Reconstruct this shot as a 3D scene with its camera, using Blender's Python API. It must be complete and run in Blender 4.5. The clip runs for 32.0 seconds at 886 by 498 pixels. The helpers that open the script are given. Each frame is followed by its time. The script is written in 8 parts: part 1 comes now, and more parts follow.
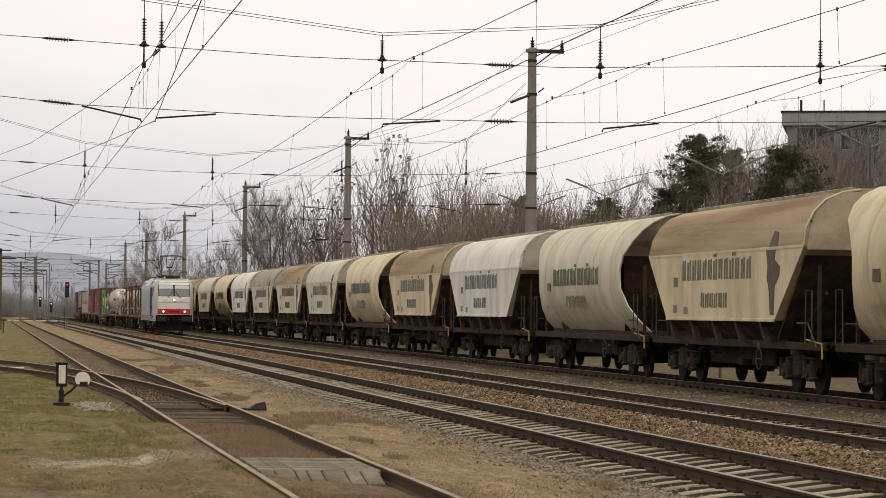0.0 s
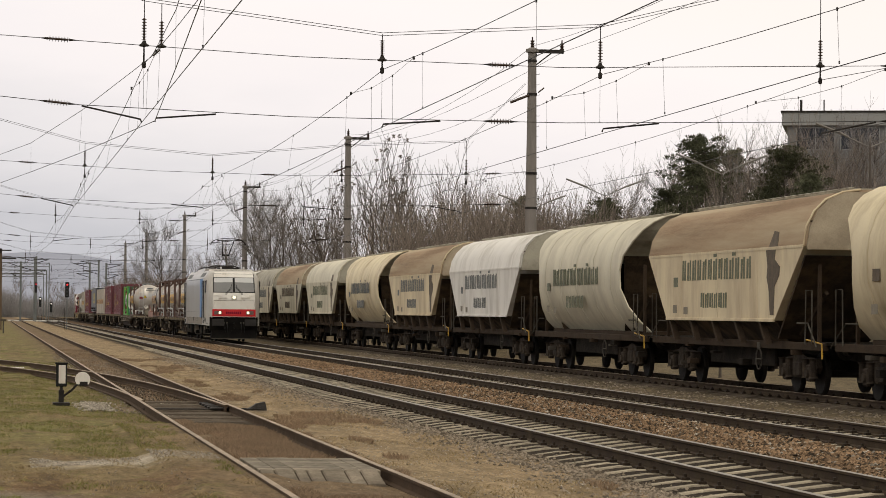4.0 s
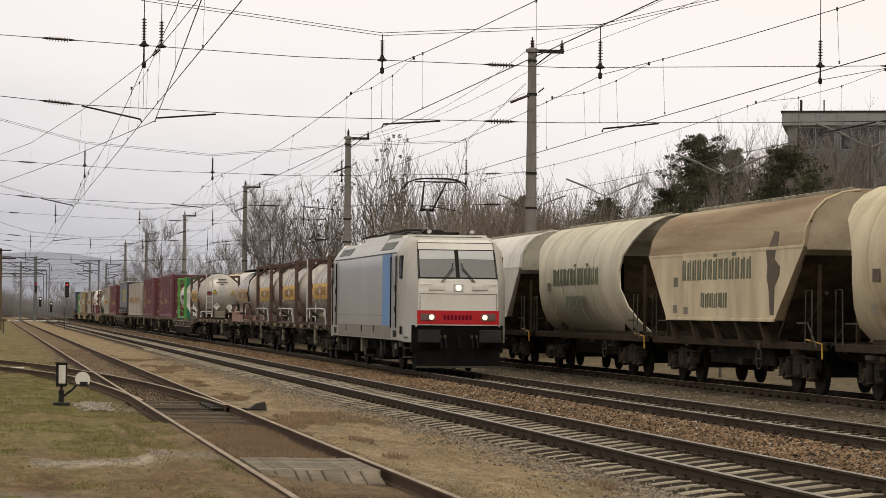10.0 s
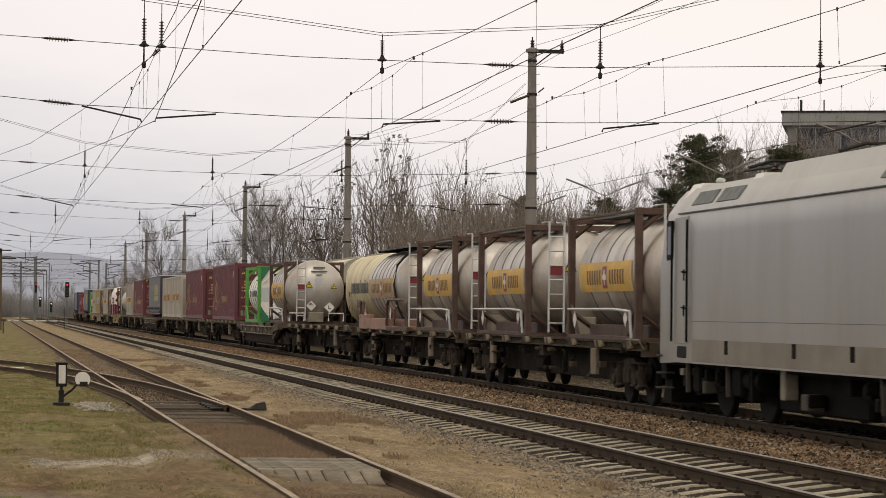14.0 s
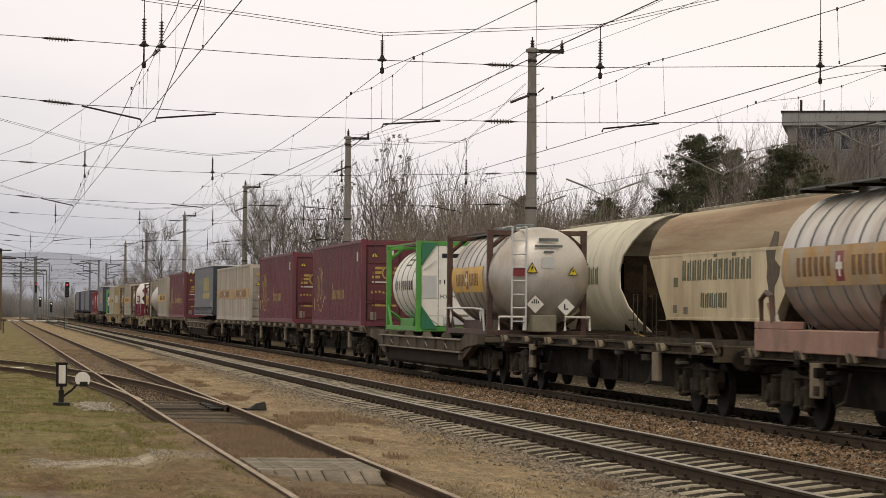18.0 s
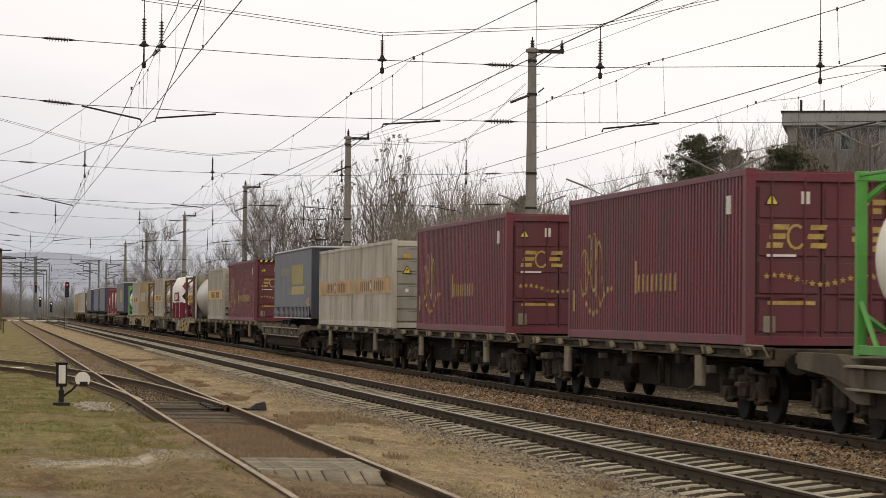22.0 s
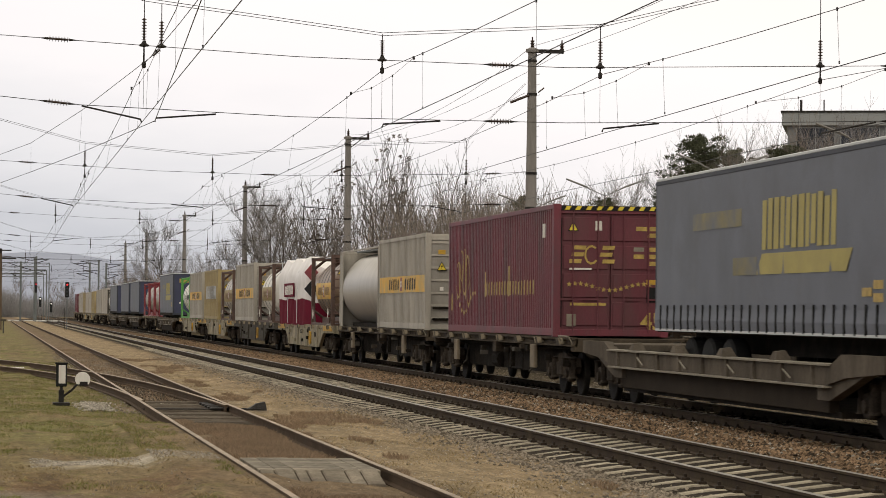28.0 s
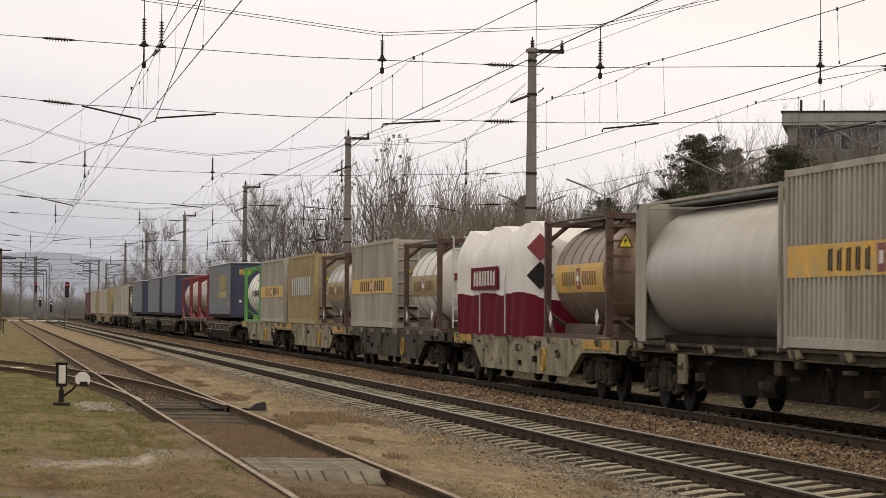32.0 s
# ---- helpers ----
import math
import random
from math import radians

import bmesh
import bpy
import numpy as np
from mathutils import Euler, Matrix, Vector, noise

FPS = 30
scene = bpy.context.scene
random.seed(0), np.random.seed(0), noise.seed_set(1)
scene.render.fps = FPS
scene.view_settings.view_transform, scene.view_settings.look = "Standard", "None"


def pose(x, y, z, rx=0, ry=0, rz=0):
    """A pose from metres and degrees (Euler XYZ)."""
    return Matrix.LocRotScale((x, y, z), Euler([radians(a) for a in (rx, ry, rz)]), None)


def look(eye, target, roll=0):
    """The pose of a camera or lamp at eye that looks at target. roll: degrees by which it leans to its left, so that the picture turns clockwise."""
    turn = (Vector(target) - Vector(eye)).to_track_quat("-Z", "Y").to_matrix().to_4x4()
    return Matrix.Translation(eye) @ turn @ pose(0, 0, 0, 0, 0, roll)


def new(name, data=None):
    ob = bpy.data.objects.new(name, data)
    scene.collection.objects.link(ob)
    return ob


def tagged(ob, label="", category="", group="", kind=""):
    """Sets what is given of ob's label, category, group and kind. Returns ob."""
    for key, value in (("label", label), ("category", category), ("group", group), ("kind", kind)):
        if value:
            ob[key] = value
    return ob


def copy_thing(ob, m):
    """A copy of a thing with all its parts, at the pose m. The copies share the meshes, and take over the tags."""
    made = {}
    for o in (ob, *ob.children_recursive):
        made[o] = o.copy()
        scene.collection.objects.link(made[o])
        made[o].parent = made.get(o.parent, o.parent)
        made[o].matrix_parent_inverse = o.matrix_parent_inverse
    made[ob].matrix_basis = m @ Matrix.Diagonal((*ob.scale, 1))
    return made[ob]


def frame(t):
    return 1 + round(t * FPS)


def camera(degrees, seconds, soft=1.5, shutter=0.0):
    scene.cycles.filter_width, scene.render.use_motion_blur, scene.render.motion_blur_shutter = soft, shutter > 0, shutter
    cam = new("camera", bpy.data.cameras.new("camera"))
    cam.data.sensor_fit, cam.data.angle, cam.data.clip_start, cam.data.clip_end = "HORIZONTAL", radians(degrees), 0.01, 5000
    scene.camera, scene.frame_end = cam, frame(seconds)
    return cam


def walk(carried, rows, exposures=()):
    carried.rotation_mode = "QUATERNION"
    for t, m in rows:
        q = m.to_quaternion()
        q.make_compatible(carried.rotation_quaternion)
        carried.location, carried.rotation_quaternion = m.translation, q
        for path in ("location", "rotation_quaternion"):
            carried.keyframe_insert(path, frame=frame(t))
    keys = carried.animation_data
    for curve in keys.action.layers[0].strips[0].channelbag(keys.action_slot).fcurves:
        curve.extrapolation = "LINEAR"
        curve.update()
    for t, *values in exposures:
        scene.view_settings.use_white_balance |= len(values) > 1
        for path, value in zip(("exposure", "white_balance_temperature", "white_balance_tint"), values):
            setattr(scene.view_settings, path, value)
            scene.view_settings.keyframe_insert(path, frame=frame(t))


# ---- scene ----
cam = camera(17.981, 32.0, soft=0.78, shutter=0.25)
EYE = (0.0, 0.0, 1.709)
AIM = (15.933, 98.697, 3.969)
walk(cam, [(0.0, look(EYE, AIM, 0.563)), (32.0, look(EYE, AIM, 0.563))], exposures=[(0.0, 0.04, 6700, 8.5), (8.0, 0.03, 6700, 8.6), (12.0, -0.02, 6710, 8.8), (18.0, 0.02, 6740, 9.0), (20.0, 0.03, 6730, 8.8), (21.5, 0.09, 6650, 7.5), (28.0, 0.12, 6580, 7.0), (30.0, 0.08, 6610, 7.3), (32.0, 0.02, 6700, 8.7)])

# ---- world and light: a bright overcast winter sky ----
world = bpy.data.worlds.new("overcast")
scene.world = world
world.use_nodes = True
wn, wl = world.node_tree.nodes, world.node_tree.links
wn.clear()
w_out, w_bg = wn.new("ShaderNodeOutputWorld"), wn.new("ShaderNodeBackground")
w_sky = wn.new("ShaderNodeTexSky")
w_sky.sky_type, w_sky.sun_disc = "NISHITA", False
w_sky.sun_elevation, w_sky.sun_rotation = radians(28), radians(120)
w_co, w_sep = wn.new("ShaderNodeTexCoord"), wn.new("ShaderNodeSeparateXYZ")
w_ramp = wn.new("ShaderNodeValToRGB")
for pos, col in ((0.0, (0.47, 0.475, 0.54)), (0.03, (0.58, 0.58, 0.635)), (0.06, (0.785, 0.762, 0.80)), (0.095, (0.945, 0.892, 0.915)), (0.13, (1.0, 0.94, 0.945)), (0.3, (1.0, 0.92, 0.81))):
    el = w_ramp.color_ramp.elements
    k = el[0] if pos == 0.0 else (el[-1] if pos == 0.3 else el.new(pos))
    k.position, k.color = pos, (*col, 1)
w_noise, w_map = wn.new("ShaderNodeTexNoise"), wn.new("ShaderNodeMapping")
w_map.inputs["Scale"].default_value = (7, 7, 28)
w_noise.inputs["Scale"].default_value, w_noise.inputs["Detail"].default_value = 1.6, 5
w_add, w_mul = wn.new("ShaderNodeMath"), wn.new("ShaderNodeMath")
w_mul.operation = "MULTIPLY_ADD"
w_mul.inputs[1].default_value, w_mul.inputs[2].default_value = 0.05, -0.025
w_x = wn.new("ShaderNodeMath")
w_x.operation = "MULTIPLY_ADD"
w_x.inputs[1].default_value = 0.19
wl.new(w_co.outputs["Generated"], w_sep.inputs[0])
wl.new(w_co.outputs["Generated"], w_map.inputs[0])
wl.new(w_map.outputs[0], w_noise.inputs["Vector"])
wl.new(w_noise.outputs["Fac"], w_mul.inputs[0])
wl.new(w_sep.outputs["X"], w_x.inputs[0])
wl.new(w_sep.outputs["Z"], w_x.inputs[2])
wl.new(w_x.outputs[0], w_add.inputs[0])
wl.new(w_mul.outputs[0], w_add.inputs[1])
wl.new(w_add.outputs[0], w_ramp.inputs[0])
w_mix = wn.new("ShaderNodeMix")
w_mix.data_type = "RGBA"
w_mix.inputs[0].default_value = 0.97
w_dim = wn.new("ShaderNodeMix")
w_dim.data_type, w_dim.blend_type = "RGBA", "MULTIPLY"
w_dim.inputs[0].default_value = 1.0
w_dim.inputs[7].default_value = (0.09, 0.09, 0.09, 1)
wl.new(w_sky.outputs[0], w_dim.inputs[6])
wl.new(w_dim.outputs[2], w_mix.inputs[6])
wl.new(w_ramp.outputs[0], w_mix.inputs[7])
wl.new(w_mix.outputs[2], w_bg.inputs[0])
w_bg.inputs[1].default_value = 1.0
wl.new(w_bg.outputs[0], w_out.inputs[0])

sun = new("sun", bpy.data.lights.new("sun", "SUN"))
sun.data.energy, sun.data.angle, sun.data.color = 0.5, radians(25), (1.0, 0.95, 0.88)
sun.matrix_world = look((-20, -70, 110), (10, 60, 0))

# ---- materials ----
MATS = {}


def M(name, rgb, rough=0.7, metal=0.0, var=0.18, scale=2.0, bump=0.15, dirt=None, amount=0.35, stretch=(1, 1, 1), fine=40.0, bumpsize=0.02):
    """A painted, worn or grainy surface: two scales of tone, an optional dirt colour, fine relief."""
    if name in MATS:
        return MATS[name]
    m = bpy.data.materials.new(name)
    m.use_nodes = True
    n, l = m.node_tree.nodes, m.node_tree.links
    b = n["Principled BSDF"]
    co, mp = n.new("ShaderNodeTexCoord"), n.new("ShaderNodeMapping")
    mp.inputs["Scale"].default_value = stretch
    l.new(co.outputs["Object"], mp.inputs[0])
    big, small = n.new("ShaderNodeTexNoise"), n.new("ShaderNodeTexNoise")
    big.inputs["Scale"].default_value, big.inputs["Detail"].default_value = scale, 6
    small.inputs["Scale"].default_value, small.inputs["Detail"].default_value = fine, 3
    l.new(mp.outputs[0], big.inputs["Vector"])
    l.new(mp.outputs[0], small.inputs["Vector"])
    r1 = n.new("ShaderNodeValToRGB")
    lo = [c * (1 - var) for c in rgb]
    hi = [min(1, c * (1 + var)) for c in rgb]
    r1.color_ramp.elements[0].position, r1.color_ramp.elements[0].color = 0.3, (*lo, 1)
    r1.color_ramp.elements[1].position, r1.color_ramp.elements[1].color = 0.7, (*hi, 1)
    l.new(big.outputs["Fac"], r1.inputs[0])
    last = r1.outputs[0]
    mx = n.new("ShaderNodeMix")
    mx.data_type, mx.blend_type = "RGBA", "OVERLAY"
    mx.inputs[0].default_value = min(0.6, var * 1.6)
    l.new(last, mx.inputs[6])
    l.new(small.outputs["Fac"], mx.inputs[7])
    last = mx.outputs[2]
    if dirt:
        dn, dr, dm = n.new("ShaderNodeTexNoise"), n.new("ShaderNodeValToRGB"), n.new("ShaderNodeMix")
        dn.inputs["Scale"].default_value, dn.inputs["Detail"].default_value = scale * 0.7 + 0.3, 8
        dn.inputs["Roughness"].default_value = 0.65
        of = n.new("ShaderNodeMapping")
        of.inputs["Location"].default_value = (7.3, 1.1, 3.7)
        l.new(mp.outputs[0], of.inputs[0])
        l.new(of.outputs[0], dn.inputs["Vector"])
        dr.color_ramp.elements[0].position, dr.color_ramp.elements[1].position = 0.62 - amount * 0.5, 0.85 - amount * 0.4
        l.new(dn.outputs["Fac"], dr.inputs[0])
        dm.data_type = "RGBA"
        l.new(dr.outputs[0], dm.inputs[0])
        l.new(last, dm.inputs[6])
        dm.inputs[7].default_value = (*dirt, 1)
        last = dm.outputs[2]
    l.new(last, b.inputs["Base Color"])
    b.inputs["Roughness"].default_value, b.inputs["Metallic"].default_value = rough, metal
    b.inputs["Specular IOR Level"].default_value = 0.1 if rough >= 0.79 or (rough > 0.5 and max(rgb) < 0.06) else 0.4
    if bump:
        bp = n.new("ShaderNodeBump")
        bp.inputs["Strength"].default_value, bp.inputs["Distance"].default_value = bump, bumpsize
        l.new(small.outputs["Fac"], bp.inputs["Height"])
        l.new(bp.outputs[0], b.inputs["Normal"])
    MATS[name] = m
    return m


def island_vary(m, spread=0.35, by_object=False):
    """Each separate piece (stone, blade, clod, or object) takes a tone of its own."""
    n, l = m.node_tree.nodes, m.node_tree.links
    b = n["Principled BSDF"]
    src = b.inputs["Base Color"].links[0].from_socket
    if by_object:
        out = n.new("ShaderNodeObjectInfo").outputs["Random"]
    else:
        out = n.new("ShaderNodeNewGeometry").outputs["Random Per Island"]
    hs, mr = n.new("ShaderNodeHueSaturation"), n.new("ShaderNodeMapRange")
    mr.inputs["To Min"].default_value, mr.inputs["To Max"].default_value = 1 - spread, 1 + spread
    l.new(out, mr.inputs[0])
    l.new(mr.outputs[0], hs.inputs["Value"])
    l.new(src, hs.inputs["Color"])
    l.new(hs.outputs[0], b.inputs["Base Color"])
    return m


def glowing(name, rgb, strength):
    m = bpy.data.materials.new(name)
    m.use_nodes = True
    b = m.node_tree.nodes["Principled BSDF"]
    b.inputs["Base Color"].default_value = (*rgb, 1)
    b.inputs["Emission Color"].default_value = (*rgb, 1)
    b.inputs["Emission Strength"].default_value = strength
    return m


RAIL = M("rail_steel_rusty", (0.06, 0.044, 0.028), 0.85, 0.0, 0.25, 3, dirt=(0.05, 0.035, 0.028), amount=0.4)
RAIL_RUST = M("rail_steel_brown", (0.075, 0.05, 0.032), 0.85, 0.0, 0.25, 3, dirt=(0.07, 0.048, 0.033), amount=0.4)
RAIL_HEAD = M("rail_head_polished", (0.24, 0.215, 0.19), 0.45, 0.7, 0.2, 4, 0.03)
RAIL_HEAD_DULL = M("rail_head_rusty", (0.30, 0.235, 0.17), 0.7, 0.0, 0.3, 2, 0.05)
CONC_SL = island_vary(M("sleeper_weathered", (0.36, 0.315, 0.24), 0.9, 0, 0.2, 5, 0.3, dirt=(0.13, 0.105, 0.08), amount=0.35), 0.22, True)
WOOD_SL = island_vary(M("sleeper_wood_dark", (0.11, 0.09, 0.07), 0.9, 0, 0.3, 6, 0.4, stretch=(1, 8, 8)), 0.3, True)
CLIP = M("clip_iron", (0.04, 0.03, 0.022), 0.7, 0.3, 0.3, 8)
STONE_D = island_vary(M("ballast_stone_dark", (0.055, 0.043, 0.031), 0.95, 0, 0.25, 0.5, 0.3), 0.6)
POCKET = M("pocket_wagon_grime", (0.115, 0.095, 0.073), 0.8, 0.0, 0.25, 1.5, 0.2, dirt=(0.06, 0.048, 0.037), amount=0.4, stretch=(1, 1, 0.4))
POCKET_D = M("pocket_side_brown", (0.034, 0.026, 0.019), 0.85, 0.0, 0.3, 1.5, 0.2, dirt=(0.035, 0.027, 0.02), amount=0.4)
STONE = island_vary(M("ballast_stone_rusty", (0.195, 0.13, 0.08), 0.95, 0, 0.25, 0.5, 0.3), 0.65)
STONE_G = island_vary(M("gravel_stone_grey", (0.21, 0.175, 0.135), 0.95, 0, 0.2, 0.6, 0.3), 0.5)
STONE_P = island_vary(M("gravel_stone_pale", (0.30, 0.27, 0.225), 0.95, 0, 0.2, 0.6, 0.3), 0.5)
HEADSTEEL = M("lamp_lens_dark", (0.16, 0.11, 0.10), 0.3, 0.2, 0.15, 8, 0)
STONE_PAVE = M("crossing_concrete", (0.42, 0.40, 0.37), 0.9, 0, 0.12, 0.8, 0.1)
TWIG_G = island_vary(M("twig_grey", (0.24, 0.23, 0.23), 0.9, 0, 0.2, 2, 0), 0.35)
CONCRETE = M("mast_concrete", (0.215, 0.198, 0.185), 0.9, 0, 0.14, 1.2, 0.25, dirt=(0.17, 0.16, 0.145), amount=0.3, stretch=(3, 3, 0.6))
IRON = M("dark_iron", (0.035, 0.032, 0.03), 0.6, 0.5, 0.3, 6)
WIRE = M("copper_wire_dark", (0.035, 0.033, 0.032), 0.5, 0.6, 0.1, 2, 0)
PORCELAIN = M("insulator_brown", (0.045, 0.028, 0.022), 0.25, 0, 0.2, 10, 0)
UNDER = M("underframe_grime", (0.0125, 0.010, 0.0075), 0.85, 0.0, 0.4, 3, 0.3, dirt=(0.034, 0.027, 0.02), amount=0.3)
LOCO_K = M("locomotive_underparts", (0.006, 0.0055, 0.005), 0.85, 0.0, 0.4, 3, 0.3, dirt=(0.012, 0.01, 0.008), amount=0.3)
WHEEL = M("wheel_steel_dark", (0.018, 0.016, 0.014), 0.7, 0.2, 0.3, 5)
FRAME_BR = M("wagon_frame_brown", (0.085, 0.066, 0.046), 0.8, 0.0, 0.3, 2, 0.2, dirt=(0.03, 0.024, 0.019), amount=0.5)
FRAME_GR = M("wagon_frame_grey", (0.085, 0.078, 0.066), 0.8, 0.0, 0.25, 2, 0.2, dirt=(0.05, 0.042, 0.033), amount=0.45)
FRAME_YE = M("wagon_frame_khaki", (0.32, 0.28, 0.19), 0.75, 0.1, 0.25, 2, 0.2, dirt=(0.12, 0.10, 0.07), amount=0.4)
YELLOW = M("yellow_paint_worn", (0.5, 0.29, 0.03), 0.6, 0, 0.2, 5, 0.1, dirt=(0.25, 0.16, 0.05), amount=0.3)
BOARD = M("data_board_tan", (0.19, 0.15, 0.10), 0.75, 0, 0.2, 3, 0.1, dirt=(0.12, 0.095, 0.065), amount=0.35)
PALE = M("pale_plate", (0.21, 0.185, 0.14), 0.7, 0, 0.2, 4, 0.1, dirt=(0.2, 0.17, 0.13), amount=0.3)
MAROON = M("container_maroon", (0.15, 0.027, 0.04), 0.5, 0, 0.18, 1.3, 0.1, dirt=(0.085, 0.045, 0.05), amount=0.3, stretch=(1, 1, 0.3))
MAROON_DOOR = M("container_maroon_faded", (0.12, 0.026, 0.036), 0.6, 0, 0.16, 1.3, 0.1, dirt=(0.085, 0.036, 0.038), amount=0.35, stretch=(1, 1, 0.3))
GOLD = M("gold_lettering", (0.40, 0.275, 0.07), 0.5, 0, 0.25, 6, 0.05)
BEIGE = M("box_beige_grey", (0.46, 0.418, 0.36), 0.6, 0, 0.1, 1.0, 0.08, dirt=(0.24, 0.21, 0.165), amount=0.3, stretch=(1, 1, 0.25))
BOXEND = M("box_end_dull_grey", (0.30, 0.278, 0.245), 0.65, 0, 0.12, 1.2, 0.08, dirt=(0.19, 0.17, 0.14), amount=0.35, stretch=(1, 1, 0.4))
GREYBOX = M("box_warm_grey", (0.385, 0.352, 0.30), 0.6, 0, 0.1, 1.0, 0.08, dirt=(0.22, 0.2, 0.165), amount=0.3, stretch=(1, 1, 0.25))
ORANGE = M("orange_band", (0.70, 0.40, 0.045), 0.55, 0, 0.14, 2, 0.05, dirt=(0.44, 0.34, 0.17), amount=0.4)
SIGN_Y = M("sign_yellow", (0.66, 0.50, 0.04), 0.5, 0, 0.06, 4, 0)
BANDTEXT = M("band_lettering_brown", (0.17, 0.085, 0.03), 0.6, 0, 0.2, 6, 0)
STEEL = M("tank_dull_steel", (0.54, 0.505, 0.465), 0.38, 0.68, 0.10, 0.9, 0.05, dirt=(0.31, 0.25, 0.20), amount=0.42, stretch=(1, 1, 0.4))
STEEL_BR = M("tank_brownish_steel", (0.24, 0.165, 0.115), 0.4, 0.4, 0.15, 0.9, 0.06, dirt=(0.17, 0.115, 0.08), amount=0.4, stretch=(1, 1, 0.4))
STEEL_SH = M("tank_brushed_steel", (0.48, 0.45, 0.41), 0.42, 0.5, 0.08, 0.8, 0.05, stretch=(1, 4, 0.3))
TFRAME = M("tank_frame_brown", (0.10, 0.058, 0.045), 0.65, 0.1, 0.25, 3, 0.15, dirt=(0.045, 0.03, 0.025), amount=0.3)
PINKISH = M("primer_pink_brown", (0.33, 0.19, 0.15), 0.7, 0, 0.18, 2, 0.1, dirt=(0.2, 0.13, 0.1), amount=0.35)
WHITE = M("white_paint", (0.70, 0.67, 0.62), 0.5, 0, 0.06, 1.2, 0.05, dirt=(0.5, 0.46, 0.39), amount=0.25, stretch=(1, 1, 0.4))
GREEN = M("frame_bright_green", (0.085, 0.3, 0.055), 0.5, 0, 0.12, 2, 0.05, dirt=(0.07, 0.24, 0.06), amount=0.25)
DKGREEN = M("frame_deep_green", (0.03, 0.16, 0.085), 0.5, 0, 0.12, 2, 0.05)
BLACKTXT = M("black_lettering", (0.03, 0.03, 0.035), 0.6, 0, 0.1, 5, 0)
TARP = M("tarpaulin_slate", (0.125, 0.135, 0.165), 0.55, 0, 0.1, 0.7, 0.1, dirt=(0.10, 0.105, 0.125), amount=0.3)
TRAILER_Y = M("trailer_lettering_yellow", (0.38, 0.315, 0.09), 0.55, 0, 0.1, 1.5, 0.04, dirt=(0.33, 0.27, 0.09), amount=0.25)
TRAILER_F = M("trailer_lettering_faded", (0.22, 0.185, 0.075), 0.55, 0, 0.2, 1.5, 0.04, dirt=(0.13, 0.135, 0.15), amount=0.5)
TARP_DK = M("tarpaulin_dark_edge", (0.04, 0.045, 0.06), 0.6, 0, 0.15, 2, 0.1)
WHITE_T = M("tank_white", (0.82, 0.79, 0.74), 0.45, 0, 0.05, 1.2, 0.04, dirt=(0.66, 0.62, 0.55), amount=0.22, stretch=(1, 1, 0.4))
TARP_BLUE = M("tarpaulin_blue", (0.045, 0.050, 0.095), 0.5, 0, 0.12, 1, 0.1)
RED = M("red_paint", (0.20, 0.03, 0.036), 0.45, 0, 0.1, 2, 0.05, dirt=(0.3, 0.03, 0.03), amount=0.25)
BURG = M("burgundy_wrap", (0.13, 0.008, 0.024), 0.8, 0, 0.12, 1.5, 0.1)
WRAP = M("white_wrap_foil", (0.78, 0.74, 0.71), 0.4, 0, 0.05, 1.3, 0.12, dirt=(0.62, 0.58, 0.54), amount=0.2, fine=6, bumpsize=0.06)
MUSTARD = M("mustard_box", (0.34, 0.265, 0.125), 0.6, 0, 0.15, 1.3, 0.1, dirt=(0.27, 0.2, 0.09), amount=0.3)
LOCO = M("loco_silver_grey", (0.36, 0.352, 0.335), 0.3, 0.35, 0.05, 0.7, 0.03, dirt=(0.30, 0.275, 0.235), amount=0.34, stretch=(1, 1, 0.25))
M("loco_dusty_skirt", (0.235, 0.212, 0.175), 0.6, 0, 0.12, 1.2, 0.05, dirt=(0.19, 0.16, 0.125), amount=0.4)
# cream cab paint toned down for the sides turned from the light
LOCO_W_SHADED = M("loco_cream_shaded", (0.47, 0.455, 0.425), 0.4, 0.1, 0.05, 0.9, 0.03, dirt=(0.37, 0.335, 0.285), amount=0.36, stretch=(1, 1, 0.3))
LOCO_W = M("loco_cream_white", (0.72, 0.70, 0.655), 0.45, 0, 0.05, 1.5, 0.04, dirt=(0.58, 0.53, 0.46), amount=0.24)
LOCO_B = M("loco_pale_blue", (0.095, 0.26, 0.56), 0.45, 0, 0.06, 1.0, 0.03, dirt=(0.17, 0.29, 0.48), amount=0.28)
LOCO_R = M("loco_signal_red", (0.50, 0.012, 0.018), 0.4, 0, 0.08, 2, 0.03)
M("loco_buffer_grime", (0.035, 0.033, 0.032), 0.7, 0.1, 0.2, 3, 0.1)
M("faded_band", (0.46, 0.27, 0.09), 0.65, 0, 0.25, 1.5, 0.05, dirt=(0.36, 0.33, 0.27), amount=0.42)
# grey base stands in for the sky reflected in the windscreen
GLASS = M("windscreen_reflecting_grey", (0.20, 0.205, 0.205), 0.06, 0, 0.08, 1, 0)
SIDEGLASS = M("side_glass_dark", (0.05, 0.052, 0.055), 0.1, 0, 0.1, 1, 0)
BLIND = M("sun_blind_grey", (0.52, 0.53, 0.53), 0.5, 0, 0.05, 1, 0)
RUBBER = M("black_rubber", (0.018, 0.018, 0.018), 0.7, 0, 0.2, 4)
LAMP_ON = glowing("headlamp_lit", (1.0, 0.84, 0.58), 1.25)
LAMP_RED = glowing("signal_red_lit", (0.9, 0.05, 0.06), 0.7)
LAMP_WHITE = glowing("signal_white_lit", (1.0, 0.95, 0.85), 1.3)
